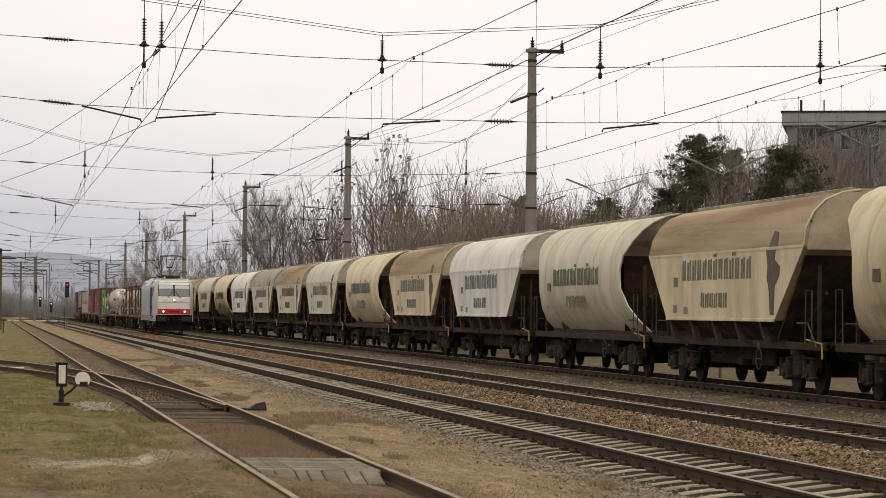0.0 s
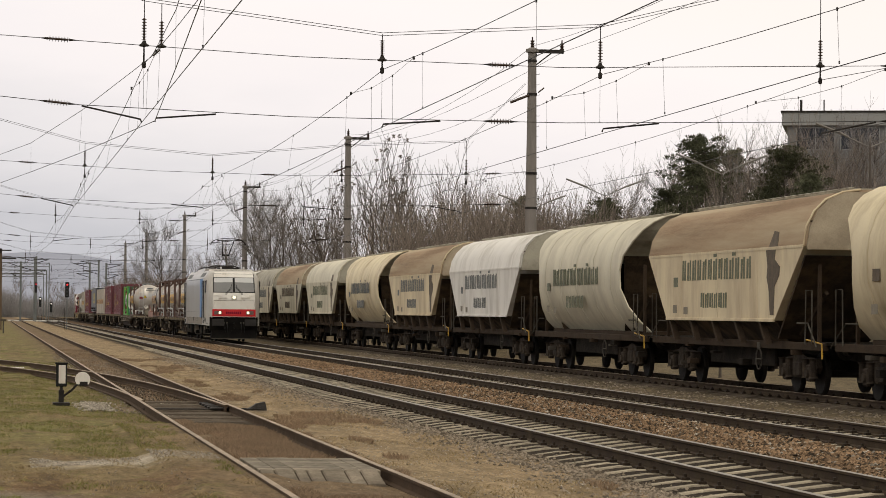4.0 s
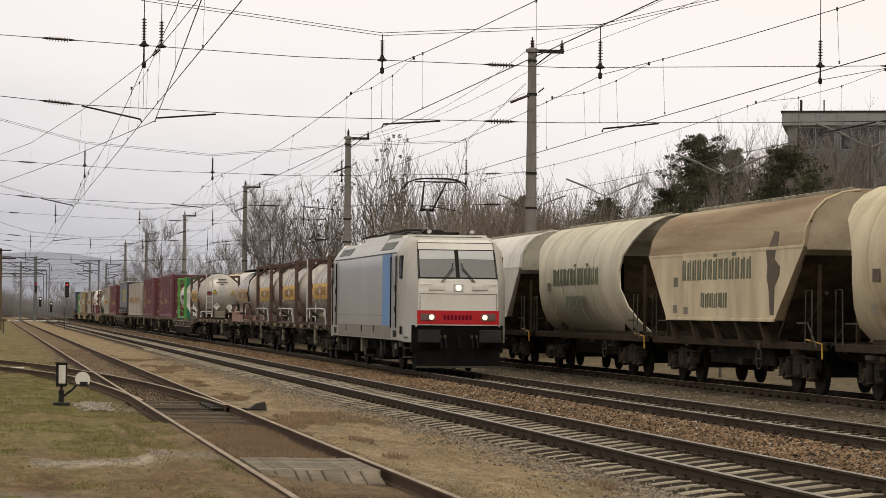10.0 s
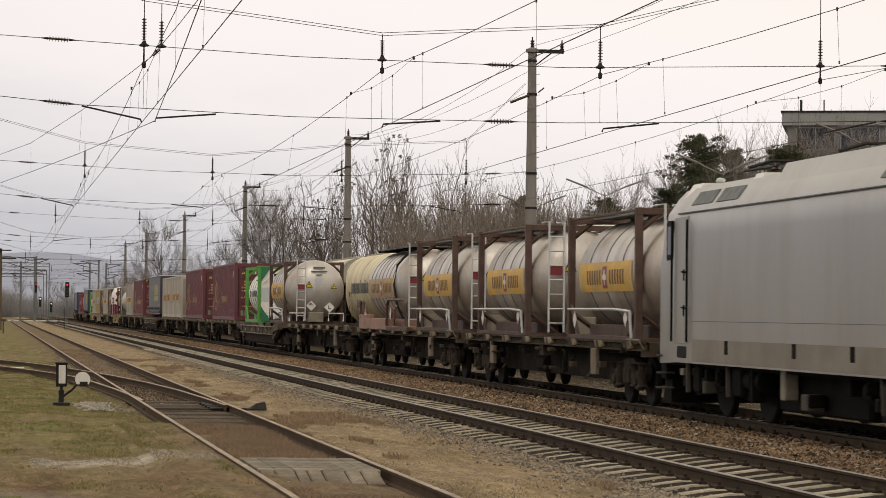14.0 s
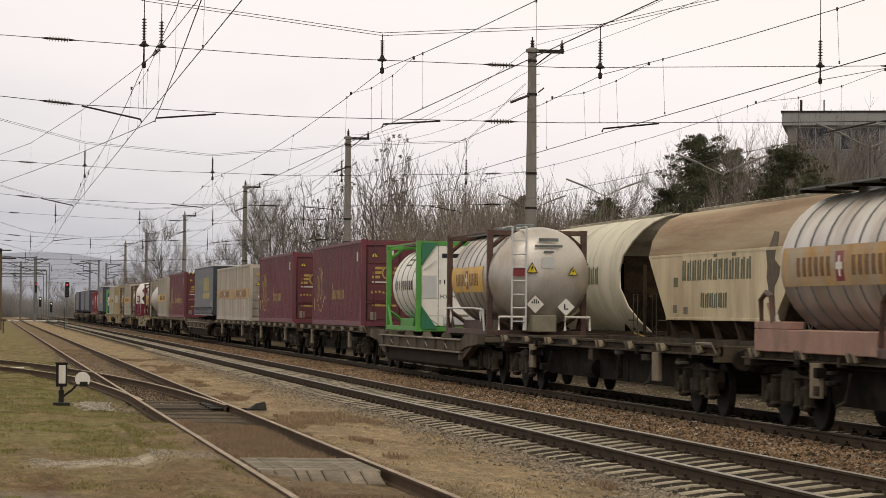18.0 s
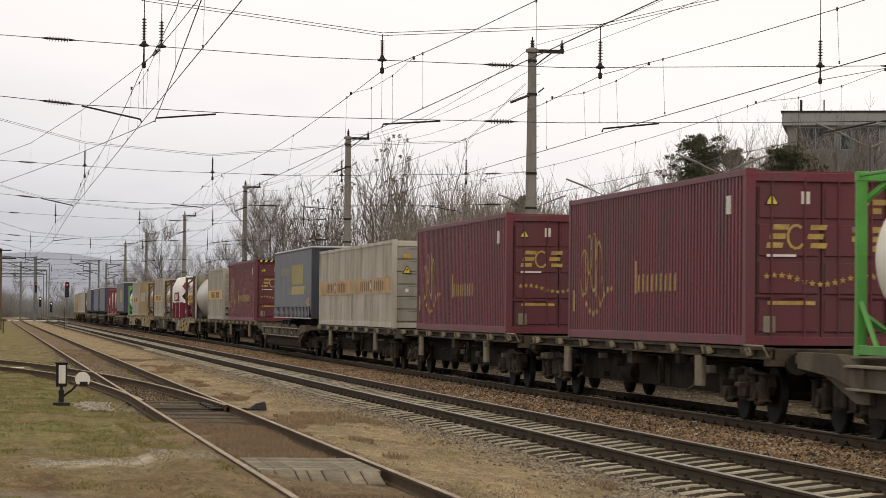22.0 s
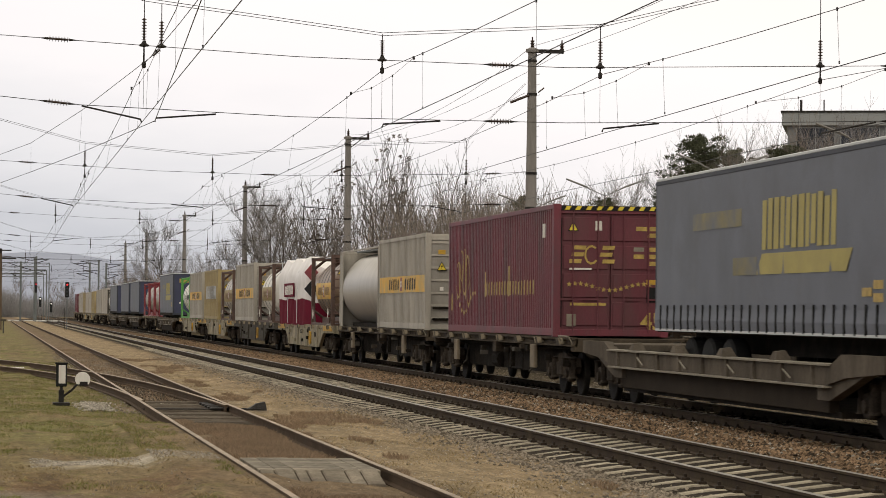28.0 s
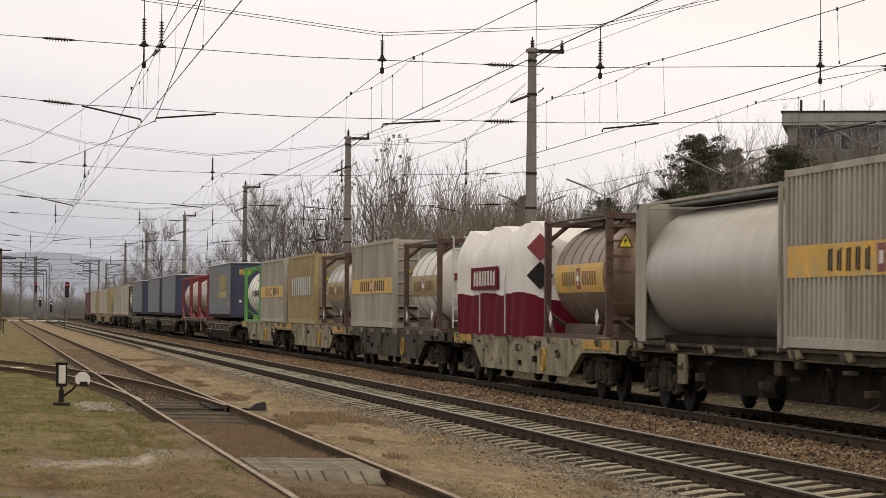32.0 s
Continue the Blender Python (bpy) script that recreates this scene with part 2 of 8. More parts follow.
H_CREAM = M("hopper_cream", (0.60, 0.56, 0.44), 0.6, 0, 0.08, 0.8, 0.06, dirt=(0.40, 0.36, 0.275), amount=0.34, stretch=(1, 1, 0.3))
H_BEIGE = M("hopper_beige", (0.66, 0.565, 0.385), 0.65, 0, 0.08, 0.8, 0.06, dirt=(0.42, 0.32, 0.205), amount=0.34, stretch=(1, 1, 0.3))
H_WHITE = M("hopper_white", (0.72, 0.70, 0.66), 0.6, 0, 0.06, 0.8, 0.06, dirt=(0.42, 0.39, 0.34), amount=0.3, stretch=(1, 1, 0.3))
H_TAN = M("hopper_tan", (0.64, 0.555, 0.38), 0.6, 0, 0.08, 0.8, 0.06, dirt=(0.36, 0.27, 0.15), amount=0.3, stretch=(1, 1, 0.3))
H_RUST = M("hopper_rusty_roof", (0.27, 0.185, 0.12), 0.8, 0, 0.2, 0.9, 0.1, dirt=(0.42, 0.34, 0.235), amount=0.5, stretch=(1, 0.12, 2.2))
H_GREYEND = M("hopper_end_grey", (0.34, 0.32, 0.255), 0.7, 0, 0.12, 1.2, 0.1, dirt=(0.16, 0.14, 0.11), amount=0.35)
# beige side paint toned down for end walls in shade, with dirt
H_ENDSHADE = M("hopper_beige_shaded", (0.36, 0.30, 0.215), 0.7, 0, 0.15, 1.2, 0.1, dirt=(0.20, 0.155, 0.105), amount=0.4)
# dark brown of the chutes; on the sloping ends it stands for shadow
H_DARK = M("hopper_chute_shaded_end", (0.035, 0.026, 0.019), 0.9, 0.0, 0.3, 1.6, 0.15, dirt=(0.11, 0.075, 0.045), amount=0.4)
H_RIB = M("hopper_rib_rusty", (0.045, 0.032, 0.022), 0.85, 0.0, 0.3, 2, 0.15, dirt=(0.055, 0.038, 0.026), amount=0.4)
TXT_GREEN = M("lettering_dull_green", (0.135, 0.145, 0.095), 0.7, 0, 0.25, 6, 0)
TXT_BROWN = M("lettering_dull_brown", (0.105, 0.08, 0.055), 0.7, 0, 0.25, 6, 0)
TXT_GREY = M("lettering_dull_grey", (0.13, 0.14, 0.14), 0.7, 0, 0.25, 6, 0)
BARK = M("bark_grey_brown", (0.105, 0.09, 0.079), 0.9, 0, 0.25, 3, 0.3)
TWIG = island_vary(M("twig_brown", (0.205, 0.178, 0.16), 0.9, 0, 0.2, 2, 0), 0.35)
TWIG_D = island_vary(M("twig_dark", (0.14, 0.122, 0.108), 0.9, 0, 0.2, 2, 0), 0.35)
TWIG_W = island_vary(M("twig_warm", (0.215, 0.18, 0.152), 0.9, 0, 0.2, 2, 0), 0.35)
SEEDS = M("seed_clusters_brown", (0.10, 0.082, 0.07), 0.9, 0, 0.2, 2, 0)
NEEDLE = island_vary(M("pine_needles", (0.085, 0.09, 0.055), 0.8, 0, 0.2, 2, 0), 0.5)
GRASSY = island_vary(M("grass_blade", (0.175, 0.172, 0.06), 0.85, 0, 0.15, 0.8, 0), 0.25)
STRAW = island_vary(M("dry_grass", (0.27, 0.205, 0.11), 0.85, 0, 0.15, 0.8, 0), 0.4)
WEED = island_vary(M("dry_weed_brown", (0.25, 0.18, 0.12), 0.85, 0, 0.15, 0.8, 0), 0.3)
SLAB_D = island_vary(M("crossing_edge_stone", (0.235, 0.20, 0.155), 0.9, 0, 0.25, 3, 0.4, dirt=(0.11, 0.09, 0.07), amount=0.4), 0.25, True)
SLAB = island_vary(M("crossing_slab", (0.27, 0.232, 0.18), 0.9, 0, 0.15, 3, 0.3, dirt=(0.11, 0.098, 0.078), amount=0.5), 0.18, True)


# ---- mesh building ----
class G:
    """A growing mesh: vertices and faces."""

    def __init__(self):
        self.v, self.f = [], []

    def add(self, vs, fs):
        o = len(self.v)
        self.v += [tuple(p) for p in vs]
        self.f += [tuple(o + i for i in f) for f in fs]
        return self

    def box(self, x0, x1, y0, y1, z0, z1, c=0.0):
        if c <= 0:
            return self.add([(x0, y0, z0), (x1, y0, z0), (x1, y1, z0), (x0, y1, z0), (x0, y0, z1), (x1, y0, z1), (x1, y1, z1), (x0, y1, z1)],
                            [(3, 2, 1, 0), (4, 5, 6, 7), (0, 1, 5, 4), (1, 2, 6, 5), (2, 3, 7, 6), (3, 0, 4, 7)])

        def ring(i, z):
            a, b, d, e = x0 + i, x1 - i, y0 + i, y1 - i
            return [(a + c, d, z), (b - c, d, z), (b, d + c, z), (b, e - c, z), (b - c, e, z), (a + c, e, z), (a, e - c, z), (a, d + c, z)]
        return self.loft([ring(c * 0.6, z0), ring(0, z0 + c * 0.6), ring(0, z1 - c * 0.6), ring(c * 0.6, z1)])

    def loft(self, rings, caps=True, closed=True):
        n = len(rings[0])
        vs = [p for r in rings for p in r]
        fs = []
        m = n if closed else n - 1
        for k in range(len(rings) - 1):
            for i in range(m):
                j = (i + 1) % n
                fs.append((k * n + i, k * n + j, (k + 1) * n + j, (k + 1) * n + i))
        if caps:
            fs.append(tuple(range(n - 1, -1, -1)))
            fs.append(tuple((len(rings) - 1) * n + i for i in range(n)))
        return self.add(vs, fs)

    def prism(self, prof, y0, y1):
        """A profile of (x, z), drawn along y."""
        return self.loft([[(x, y0, z) for x, z in prof], [(x, y1, z) for x, z in prof]])

    def prism_x(self, prof, x0, x1):
        """A profile of (y, z), drawn along x."""
        return self.loft([[(x0, y, z) for y, z in prof], [(x1, y, z) for y, z in prof]])

    def tube(self, pts, r, n=6):
        pts = [Vector(p) for p in pts]
        rs = r if isinstance(r, (list, tuple)) else [r] * len(pts)
        rings = []
        for k, p in enumerate(pts):
            d = (pts[min(k + 1, len(pts) - 1)] - pts[max(k - 1, 0)]).normalized()
            a = d.orthogonal().normalized() if abs(d.z) > 0.95 else d.cross(Vector((0, 0, 1))).normalized()
            b = d.cross(a)
            rings.append([p + (a * math.cos(t) + b * math.sin(t)) * rs[k] for t in (math.tau * i / n for i in range(n))])
        return self.loft(rings)

    def lathe_y(self, prof, n=28, cx=0.0, cz=0.0, a0=0.0, a1=math.tau):
        """Rings of (y, radius) round an axis along y."""
        full = a1 - a0 > 6.28
        ang = [a0 + (a1 - a0) * i / (n if full else n - 1) for i in range(n)]
        return self.loft([[(cx + r * math.cos(a), y, cz + r * math.sin(a)) for a in ang] for y, r in prof], caps=full, closed=full)

    def lathe_x(self, prof, n=20, cy=0.0, cz=0.0):
        return self.loft([[(x, cy + r * math.cos(math.tau * i / n), cz + r * math.sin(math.tau * i / n)) for i in range(n)] for x, r in prof])

    def lathe_z(self, prof, n=12, cx=0.0, cy=0.0):
        return self.loft([[(cx + r * math.cos(math.tau * i / n), cy + r * math.sin(math.tau * i / n), z) for i in range(n)] for z, r in prof])

    def data(self, name, mats, smooth=False):
        me = bpy.data.meshes.new(name)
        me.from_pydata(self.v, [], self.f)
        for m in mats if isinstance(mats, (list, tuple)) else [mats]:
            me.materials.append(m)
        if smooth:
            me.shade_smooth()
            me.set_sharp_from_angle(angle=radians(40))
        me.update()
        return me


def part(name, g, mat, parent, label="", smooth=False):
    """One mesh object under a thing or under a part."""
    ob = new(name, g.data(name, mat, smooth))
    ob.parent = parent
    return tagged(ob, label) if label else ob


def share(name, me, parent, m=None):
    ob = new(name, me)
    ob.parent = parent
    if m is not None:
        ob.matrix_basis = m
    return ob


def thing(name, m, label, category, group="", kind=""):
    ob = new(name)
    ob.matrix_basis = m
    return tagged(ob, label, category, group, kind)


def solid(name, g, mat, label, category, group="", kind="", smooth=False, m=None):
    ob = new(name, g.data(name, mat, smooth))
    if m is not None:
        ob.matrix_basis = m
    return tagged(ob, label, category, group, kind)


XA, XB, XC, XD = 8.60, 13.01, 18.55, 3.55      # the four tracks' centre lines
SLEEPER = 0.743


# ---- ground ----
def ground_material():
    m = bpy.data.materials.new("trackside_ground")
    m.use_nodes = True
    n, l = m.node_tree.nodes, m.node_tree.links
    b = n["Principled BSDF"]
    co = n.new("ShaderNodeTexCoord")
    sep = n.new("ShaderNodeSeparateXYZ")
    l.new(co.outputs["Object"], sep.inputs[0])

    def noise_tex(scale, detail=6, rough=0.6, stretch=(1, 1, 1)):
        mp, t = n.new("ShaderNodeMapping"), n.new("ShaderNodeTexNoise")
        mp.inputs["Scale"].default_value = stretch
        l.new(co.outputs["Object"], mp.inputs[0])
        l.new(mp.outputs[0], t.inputs["Vector"])
        t.inputs["Scale"].default_value, t.inputs["Detail"].default_value, t.inputs["Roughness"].default_value = scale, detail, rough
        return t.outputs["Fac"]

    def math_node(op, a, bb, c=None):
        k = n.new("ShaderNodeMath")
        k.operation = op
        for i, v in enumerate((a, bb, c)):
            if v is None:
                continue
            if isinstance(v, (int, float)):
                k.inputs[i].default_value = v
            else:
                l.new(v, k.inputs[i])
        return k.outputs[0]

    wob = noise_tex(0.9, 5)
    x = math_node("ADD", sep.outputs["X"], math_node("MULTIPLY_ADD", wob, 1.6, -0.8))
    x = math_node("MULTIPLY_ADD", x, 1 / 40, 0.25)          # -10 m .. 30 m
    ramp = n.new("ShaderNodeValToRGB")
    # stops 12.6-14 and 17.4-19.8 hold the trains' shadow on the ground
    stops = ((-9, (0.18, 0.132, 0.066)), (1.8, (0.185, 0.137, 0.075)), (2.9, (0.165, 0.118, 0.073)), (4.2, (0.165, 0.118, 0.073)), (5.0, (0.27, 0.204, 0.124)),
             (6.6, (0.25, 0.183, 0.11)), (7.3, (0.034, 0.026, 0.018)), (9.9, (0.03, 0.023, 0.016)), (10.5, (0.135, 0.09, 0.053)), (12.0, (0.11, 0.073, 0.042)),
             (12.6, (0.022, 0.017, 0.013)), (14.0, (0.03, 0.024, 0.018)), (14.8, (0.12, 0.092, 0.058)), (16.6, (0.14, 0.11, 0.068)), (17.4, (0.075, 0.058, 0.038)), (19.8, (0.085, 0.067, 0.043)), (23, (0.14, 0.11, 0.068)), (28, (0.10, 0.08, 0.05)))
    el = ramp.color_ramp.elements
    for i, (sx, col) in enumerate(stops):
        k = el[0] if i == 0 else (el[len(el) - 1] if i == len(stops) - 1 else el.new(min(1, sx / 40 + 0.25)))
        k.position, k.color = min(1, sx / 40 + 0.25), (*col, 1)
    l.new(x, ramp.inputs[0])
    last = ramp.outputs[0]

    def over(mask, col, strength):
        nonlocal last
        mx = n.new("ShaderNodeMix")
        mx.data_type = "RGBA"
        l.new(math_node("MULTIPLY", mask, strength), mx.inputs[0])
        l.new(last, mx.inputs[6])
        mx.inputs[7].default_value = (*col, 1)
        last = mx.outputs[2]

    def step(v, lo, hi):
        k = n.new("ShaderNodeMapRange")
        k.inputs["From Min"].default_value, k.inputs["From Max"].default_value = lo, hi
        l.new(v, k.inputs[0])
        return k.outputs[0]

    # moss and grass on the verge, worn dirt and grit, a trodden path across it
    left = step(math_node("ADD", sep.outputs["X"], math_node("MULTIPLY", wob, 1.0)), 3.3, 2.3)
    far = step(sep.outputs["Y"], 30, 44)
    over(math_node("MULTIPLY", math_node("MULTIPLY", left, far), step(noise_tex(0.55, 5), 0.40, 0.58)), (0.135, 0.14, 0.042), 0.68)
    over(math_node("MULTIPLY", left, step(noise_tex(1.7, 6), 0.56, 0.70)), (0.14, 0.125, 0.045), 0.5)
    over(math_node("MULTIPLY", left, step(noise_tex(0.8, 7, 0.7, (1, 0.5, 1)), 0.54, 0.66)), (0.13, 0.085, 0.05), 0.6)
    py = math_node("ADD", sep.outputs["Y"], math_node("MULTIPLY_ADD", noise_tex(0.9, 5), 3.0, -1.5))
    path = math_node("MULTIPLY", step(py, 32.4, 33.2), step(py, 35.0, 34.0))
    over(math_node("MULTIPLY", math_node("MULTIPLY", path, left), step(sep.outputs["X"], 0.4, 0.8)), (0.36, 0.315, 0.25), 0.95)
    red = math_node("MULTIPLY", step(sep.outputs["Y"], 32.4, 31.0), left)
    over(math_node("MULTIPLY", red, step(noise_tex(1.2, 7, 0.7, (1, 0.4, 1)), 0.44, 0.58)), (0.135, 0.082, 0.045), 0.85)
    over(math_node("MULTIPLY", red, step(noise_tex(2.1, 7, 0.7, (1, 0.4, 1)), 0.56, 0.66)), (0.14, 0.145, 0.035), 0.8)
    over(math_node("MULTIPLY", step(py, 29.0, 27.0), step(sep.outputs["X"], 1.1, 0.5)), (0.20, 0.185, 0.16), 0.8)
    mx = n.new("ShaderNodeMix")
    mx.data_type, mx.blend_type = "RGBA", "OVERLAY"
    mx.inputs[0].default_value = 0.8
    l.new(last, mx.inputs[6])
    l.new(noise_tex(9, 7, 0.75, (1, 0.3, 1)), mx.inputs[7])
    last = mx.outputs[2]
    for sc, st, amt in ((2.2, (1, 0.22, 1), 0.75), (5.0, (1, 0.3, 1), 0.5), (30, (1, 0.35, 1), 0.75), (75, (1, 0.4, 1), 0.6)):
        mz = n.new("ShaderNodeMix")
        mz.data_type, mz.blend_type = "RGBA", "OVERLAY"
        mz.inputs[0].default_value = amt
        l.new(last, mz.inputs[6])
        l.new(noise_tex(sc, 6, 0.65, st), mz.inputs[7])
        last = mz.outputs[2]
    l.new(last, b.inputs["Base Color"])
    b.inputs["Roughness"].default_value, b.inputs["Specular IOR Level"].default_value = 0.95, 0.1
    bp = n.new("ShaderNodeBump")
    bp.inputs["Strength"].default_value, bp.inputs["Distance"].default_value = 0.7, 0.04
    l.new(noise_tex(14, 8, 0.7), bp.inputs["Height"])
    l.new(bp.outputs[0], b.inputs["Normal"])
    return m


def ground_z(x, y):
    prof = ((-3000, -0.2), (-2, -0.16), (2.0, -0.13), (2.9, -0.135), (3.6, -0.13), (4.15, -0.165), (4.3, -0.15), (4.7, -0.11), (6.4, -0.13), (7.0, -0.18), (7.3, -0.213), (7.65, -0.166), (8.0, -0.166), (8.4, -0.215), (8.8, -0.215), (9.2, -0.166), (9.55, -0.166), (9.9, -0.21), (10.2, -0.185), (10.7, -0.14), (11.4, -0.14),
            (11.71, -0.205), (12.06, -0.166), (12.41, -0.166), (12.81, -0.215), (13.21, -0.215), (13.61, -0.166), (13.96, -0.166), (14.31, -0.205), (16.5, -0.28), (17.2, -0.21), (20.2, -0.21), (21.2, -0.3), (24, -0.3), (30, 0.4), (60, 2.0), (3000, 2.2))
    for (a, za), (b, zb) in zip(prof, prof[1:]):
        if a <= x <= b:
            z = za + (zb - za) * (x - a) / (b - a)
            break
    if x > 24:
        z = -0.3 + (z + 0.3) * min(1.0, max(0.0, (420 - y) / 120))
    if abs(x - XD) < 2.4 and 44 < y < 120:
        z -= 0.05 * min(1.0, (2.4 - abs(x - XD)) / 0.5)
    if 1.9 < x < 4.1 and y < 46:
        z += (0.10 if x < 3.05 else 0.025) * min(1, (46 - y) / 3)
    amp = 0.012 if 2.2 < x < 4.9 else 0.003 if 6.9 < x < 14.3 else 0.05 if (x < 7 and abs(x - XD) > 1.0) or 14.5 < x < 17 else 0.02
    z += amp * noise.noise((x * 0.8, y * 0.5, 0)) + 0.5 * amp * noise.noise((x * 2.5, y * 2.0, 3))
    return z


def spread(*spans):
    out = []
    for a, b, s in spans:
        k = max(1, round((b - a) / s))
        out += [a + (b - a) * i / k for i in range(k)]
    return out + [spans[-1][1]]


gx = spread((-3000, -300, 900), (-300, -20, 70), (-20, -3, 3), (-3, 6.9, 0.3), (6.9, 14.4, 0.1), (14.4, 24, 0.3), (24, 60, 3), (60, 300, 60), (300, 3000, 900))
gy = spread((-3000, -100, 900), (-100, 15, 20), (15, 70, 0.45), (70, 130, 1.0), (130, 420, 6), (420, 1000, 60), (1000, 4000, 750))
g = G()
g.v = [(x, y, ground_z(x, y)) for y in gy for x in gx]
nx = len(gx)
g.f = [(j * nx + i, j * nx + i + 1, (j + 1) * nx + i + 1, (j + 1) * nx + i) for j in range(len(gy) - 1) for i in range(nx - 1)]
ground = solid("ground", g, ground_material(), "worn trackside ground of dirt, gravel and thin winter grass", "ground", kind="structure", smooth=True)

# ---- tracks ----
RAIL_PROF = ((-0.062, -0.16), (0.062, -0.16), (0.062, -0.145), (0.014, -0.128), (0.011, -0.048), (0.034, -0.034), (0.034, -0.006))
HEAD_PROF = ((-0.034, -0.006), (0.034, -0.006), (0.027, 0.0), (-0.027, 0.0))


def sweep(g, prof, path):
    """A profile of (x, z) carried along a path of (x, y)."""
    rings = []
    for k, (x, y) in enumerate(path):
        a, b = path[max(0, k - 1)], path[min(len(path) - 1, k + 1)]
        d = Vector((b[0] - a[0], b[1] - a[1])).normalized()
        rings.append([(x + d.y * px, y - d.x * px, pz) for px, pz in prof])
    return g.loft(rings)


FULL_RAIL = tuple(RAIL_PROF) + tuple((-x, z) for x, z in reversed(RAIL_PROF[2:]))


def rail_pair(track, paths, head, web=RAIL):
    for path in paths:
        r = part("rail", sweep(G(), FULL_RAIL, path), web, track)
        part("rail_head", sweep(G(), HEAD_PROF, path), head, r, "rail top worn by wheels")


def bend(y):
    """The line runs straight, then swings to the right; the way aside and the heading."""
    d = max(0.0, y - 390.0)
    return d * d / 1300.0, -math.degrees(math.atan(d / 650.0))


def straight(x):
    return [(x, -60.0)] + [(x + bend(y)[0], y) for y in range(380, 821, 20)]


SEAT = [(-1.3, -0.202), (-0.95, -0.154), (-0.6, -0.154), (-0.2, -0.203), (0.2, -0.203), (0.6, -0.154), (0.95, -0.154), (1.3, -0.202)]
g = G()
for w, dz in ((0.115, -0.05), (0.088, 0.0)):
    g.v += [(x, -w, z + dz) for x, z in SEAT] + [(x, w, z + dz) for x, z in SEAT]
g.v += [(x, y, -0.36) for y in (-0.115, 0.115) for x, z in SEAT]
for i in range(7):
    g.f += [(16 + i, 17 + i, 25 + i, 24 + i), (i, i + 1, 17 + i, 16 + i), (24 + i, 25 + i, 9 + i, 8 + i), (32 + i, 33 + i, i + 1, i), (8 + i, 9 + i, 41 + i, 40 + i)]
g.f += [(0, 16, 24, 8), (7, 15, 31, 23), (32, 0, 8, 40), (39, 47, 15, 7)]
SLEEPER_MESH = g.data("sleeper", CONC_SL)
SLEEPER_DARK = g.data("sleeper", WOOD_SL)


def clips(g, x, y):
    for s in (-0.755, 0.755):
        for d in (-1, 1):
            cx = x + s + d * 0.115
            g.box(cx - 0.045, cx + 0.045, y - 0.055, y + 0.055, -0.15, -0.112, 0.012)
            g.box(cx - 0.016, cx + 0.016, y - 0.02, y + 0.02, -0.115, -0.075)


def make_track(name, x, label, head, mesh, near, count, bed=True):
    tr = thing(name, pose(0, 0, 0), label, "railway track", "tracks", "structure")
    rail_pair(tr, [straight(x - 0.755), straight(x + 0.755)], head)
    gc, gr = G(), G()
    for i in range(count):
        y = near + i * SLEEPER
        jit = random.uniform(-0.03, 0.03)
        if i < 150:
            share("sleeper", mesh, tr, pose(x + jit, y, random.uniform(-0.006, 0.006), 0, 0, random.uniform(-0.6, 0.6)))
        else:
            gr.box(x - 1.1, x + 1.1, y - 0.11, y + 0.11, -0.3, -0.16)
        if i < 260:
            clips(gc, x, y)
    if gr.v:
        tagged(part("sleeper_row", gr, mesh.materials[0], tr), kind="stuff")
    tagged(part("rail_fastenings", gc, CLIP, tr, "dark iron rail fastenings"), kind="stuff")
    return tr


make_track("railway_track", XA, "main line track with pale sleepers and worn steel rails", RAIL_HEAD, SLEEPER_MESH, 26.2, 420)
make_track("railway_track", XB, "main line track in rusty ballast under the container train", RAIL_HEAD, SLEEPER_MESH, 38.0, 320)
make_track("railway_track", XC, "station track with dark sleepers under the hopper wagons", RAIL_HEAD_DULL, SLEEPER_DARK, 40.0, 260)

# the siding with its hand-worked turnout
siding = thing("siding_track", pose(0, 0, 0), "rusty siding track sunk in dry weeds with a turnout", "railway track", "tracks", "structure")
rail_pair(siding, [straight(XD - 0.755), straight(XD + 0.755)], RAIL_HEAD_DULL, RAIL_RUST)
E_OUT = [(4.225, 50.6), (4.14, 54.5), (3.98, 60.0), (3.66, 66.0), (3.16, 72.4), (2.6, 78.0), (1.95, 84.0), (1.2, 89.2), (0.3, 94.0), (-1.6, 102.0), (-5.0, 114.0), (-12, 134), (-30, 175)]
E_IN = [(2.86, 53.0), (2.82, 55.5), (2.66, 60.6), (2.43, 66.0), (2.1, 71.4), (1.5, 76.4), (0.8, 80.8), (-0.3, 87.0), (-2.2, 95.5), (-5.2, 106.0), (-12.5, 127), (-31, 170)]
for path in (E_OUT, E_IN):
    r = part("switch_rail", sweep(G(), FULL_RAIL, path), RAIL_RUST, siding)
    part("rail_head", sweep(G(), [(a, b + 0.003) for a, b in HEAD_PROF], path), RAIL_HEAD_DULL, r, "rail top worn by wheels")
SW_SLEEPER = G().box(-0.70, 0.70, -0.12, 0.12, -0.3, -0.115, 0.02).data("sleeper", WOOD_SL)
for i in range(16):
    share("sleeper", SW_SLEEPER, siding, pose(XD, 45.6 + i * 0.68, random.uniform(-0.03, 0.012), 0, 0, random.uniform(-1, 1)))
for i in range(60):
    share("sleeper", SW_SLEEPER, siding, pose(XD, 57.0 + i * 0.7, random.uniform(-0.10, -0.065), 0, 0, random.uniform(-1, 1)))
for i in range(5):
    part("slide_chair", G().box(3.98, 4.42, 50.9 + i * 0.7 * 1.0, 51.14 + i * 0.7, -0.11, -0.06, 0.02), IRON, siding)
part("stretcher_bar", G().tube([(2.75, 50.9, -0.09), (4.9, 50.9, -0.09)], 0.013), IRON, siding)

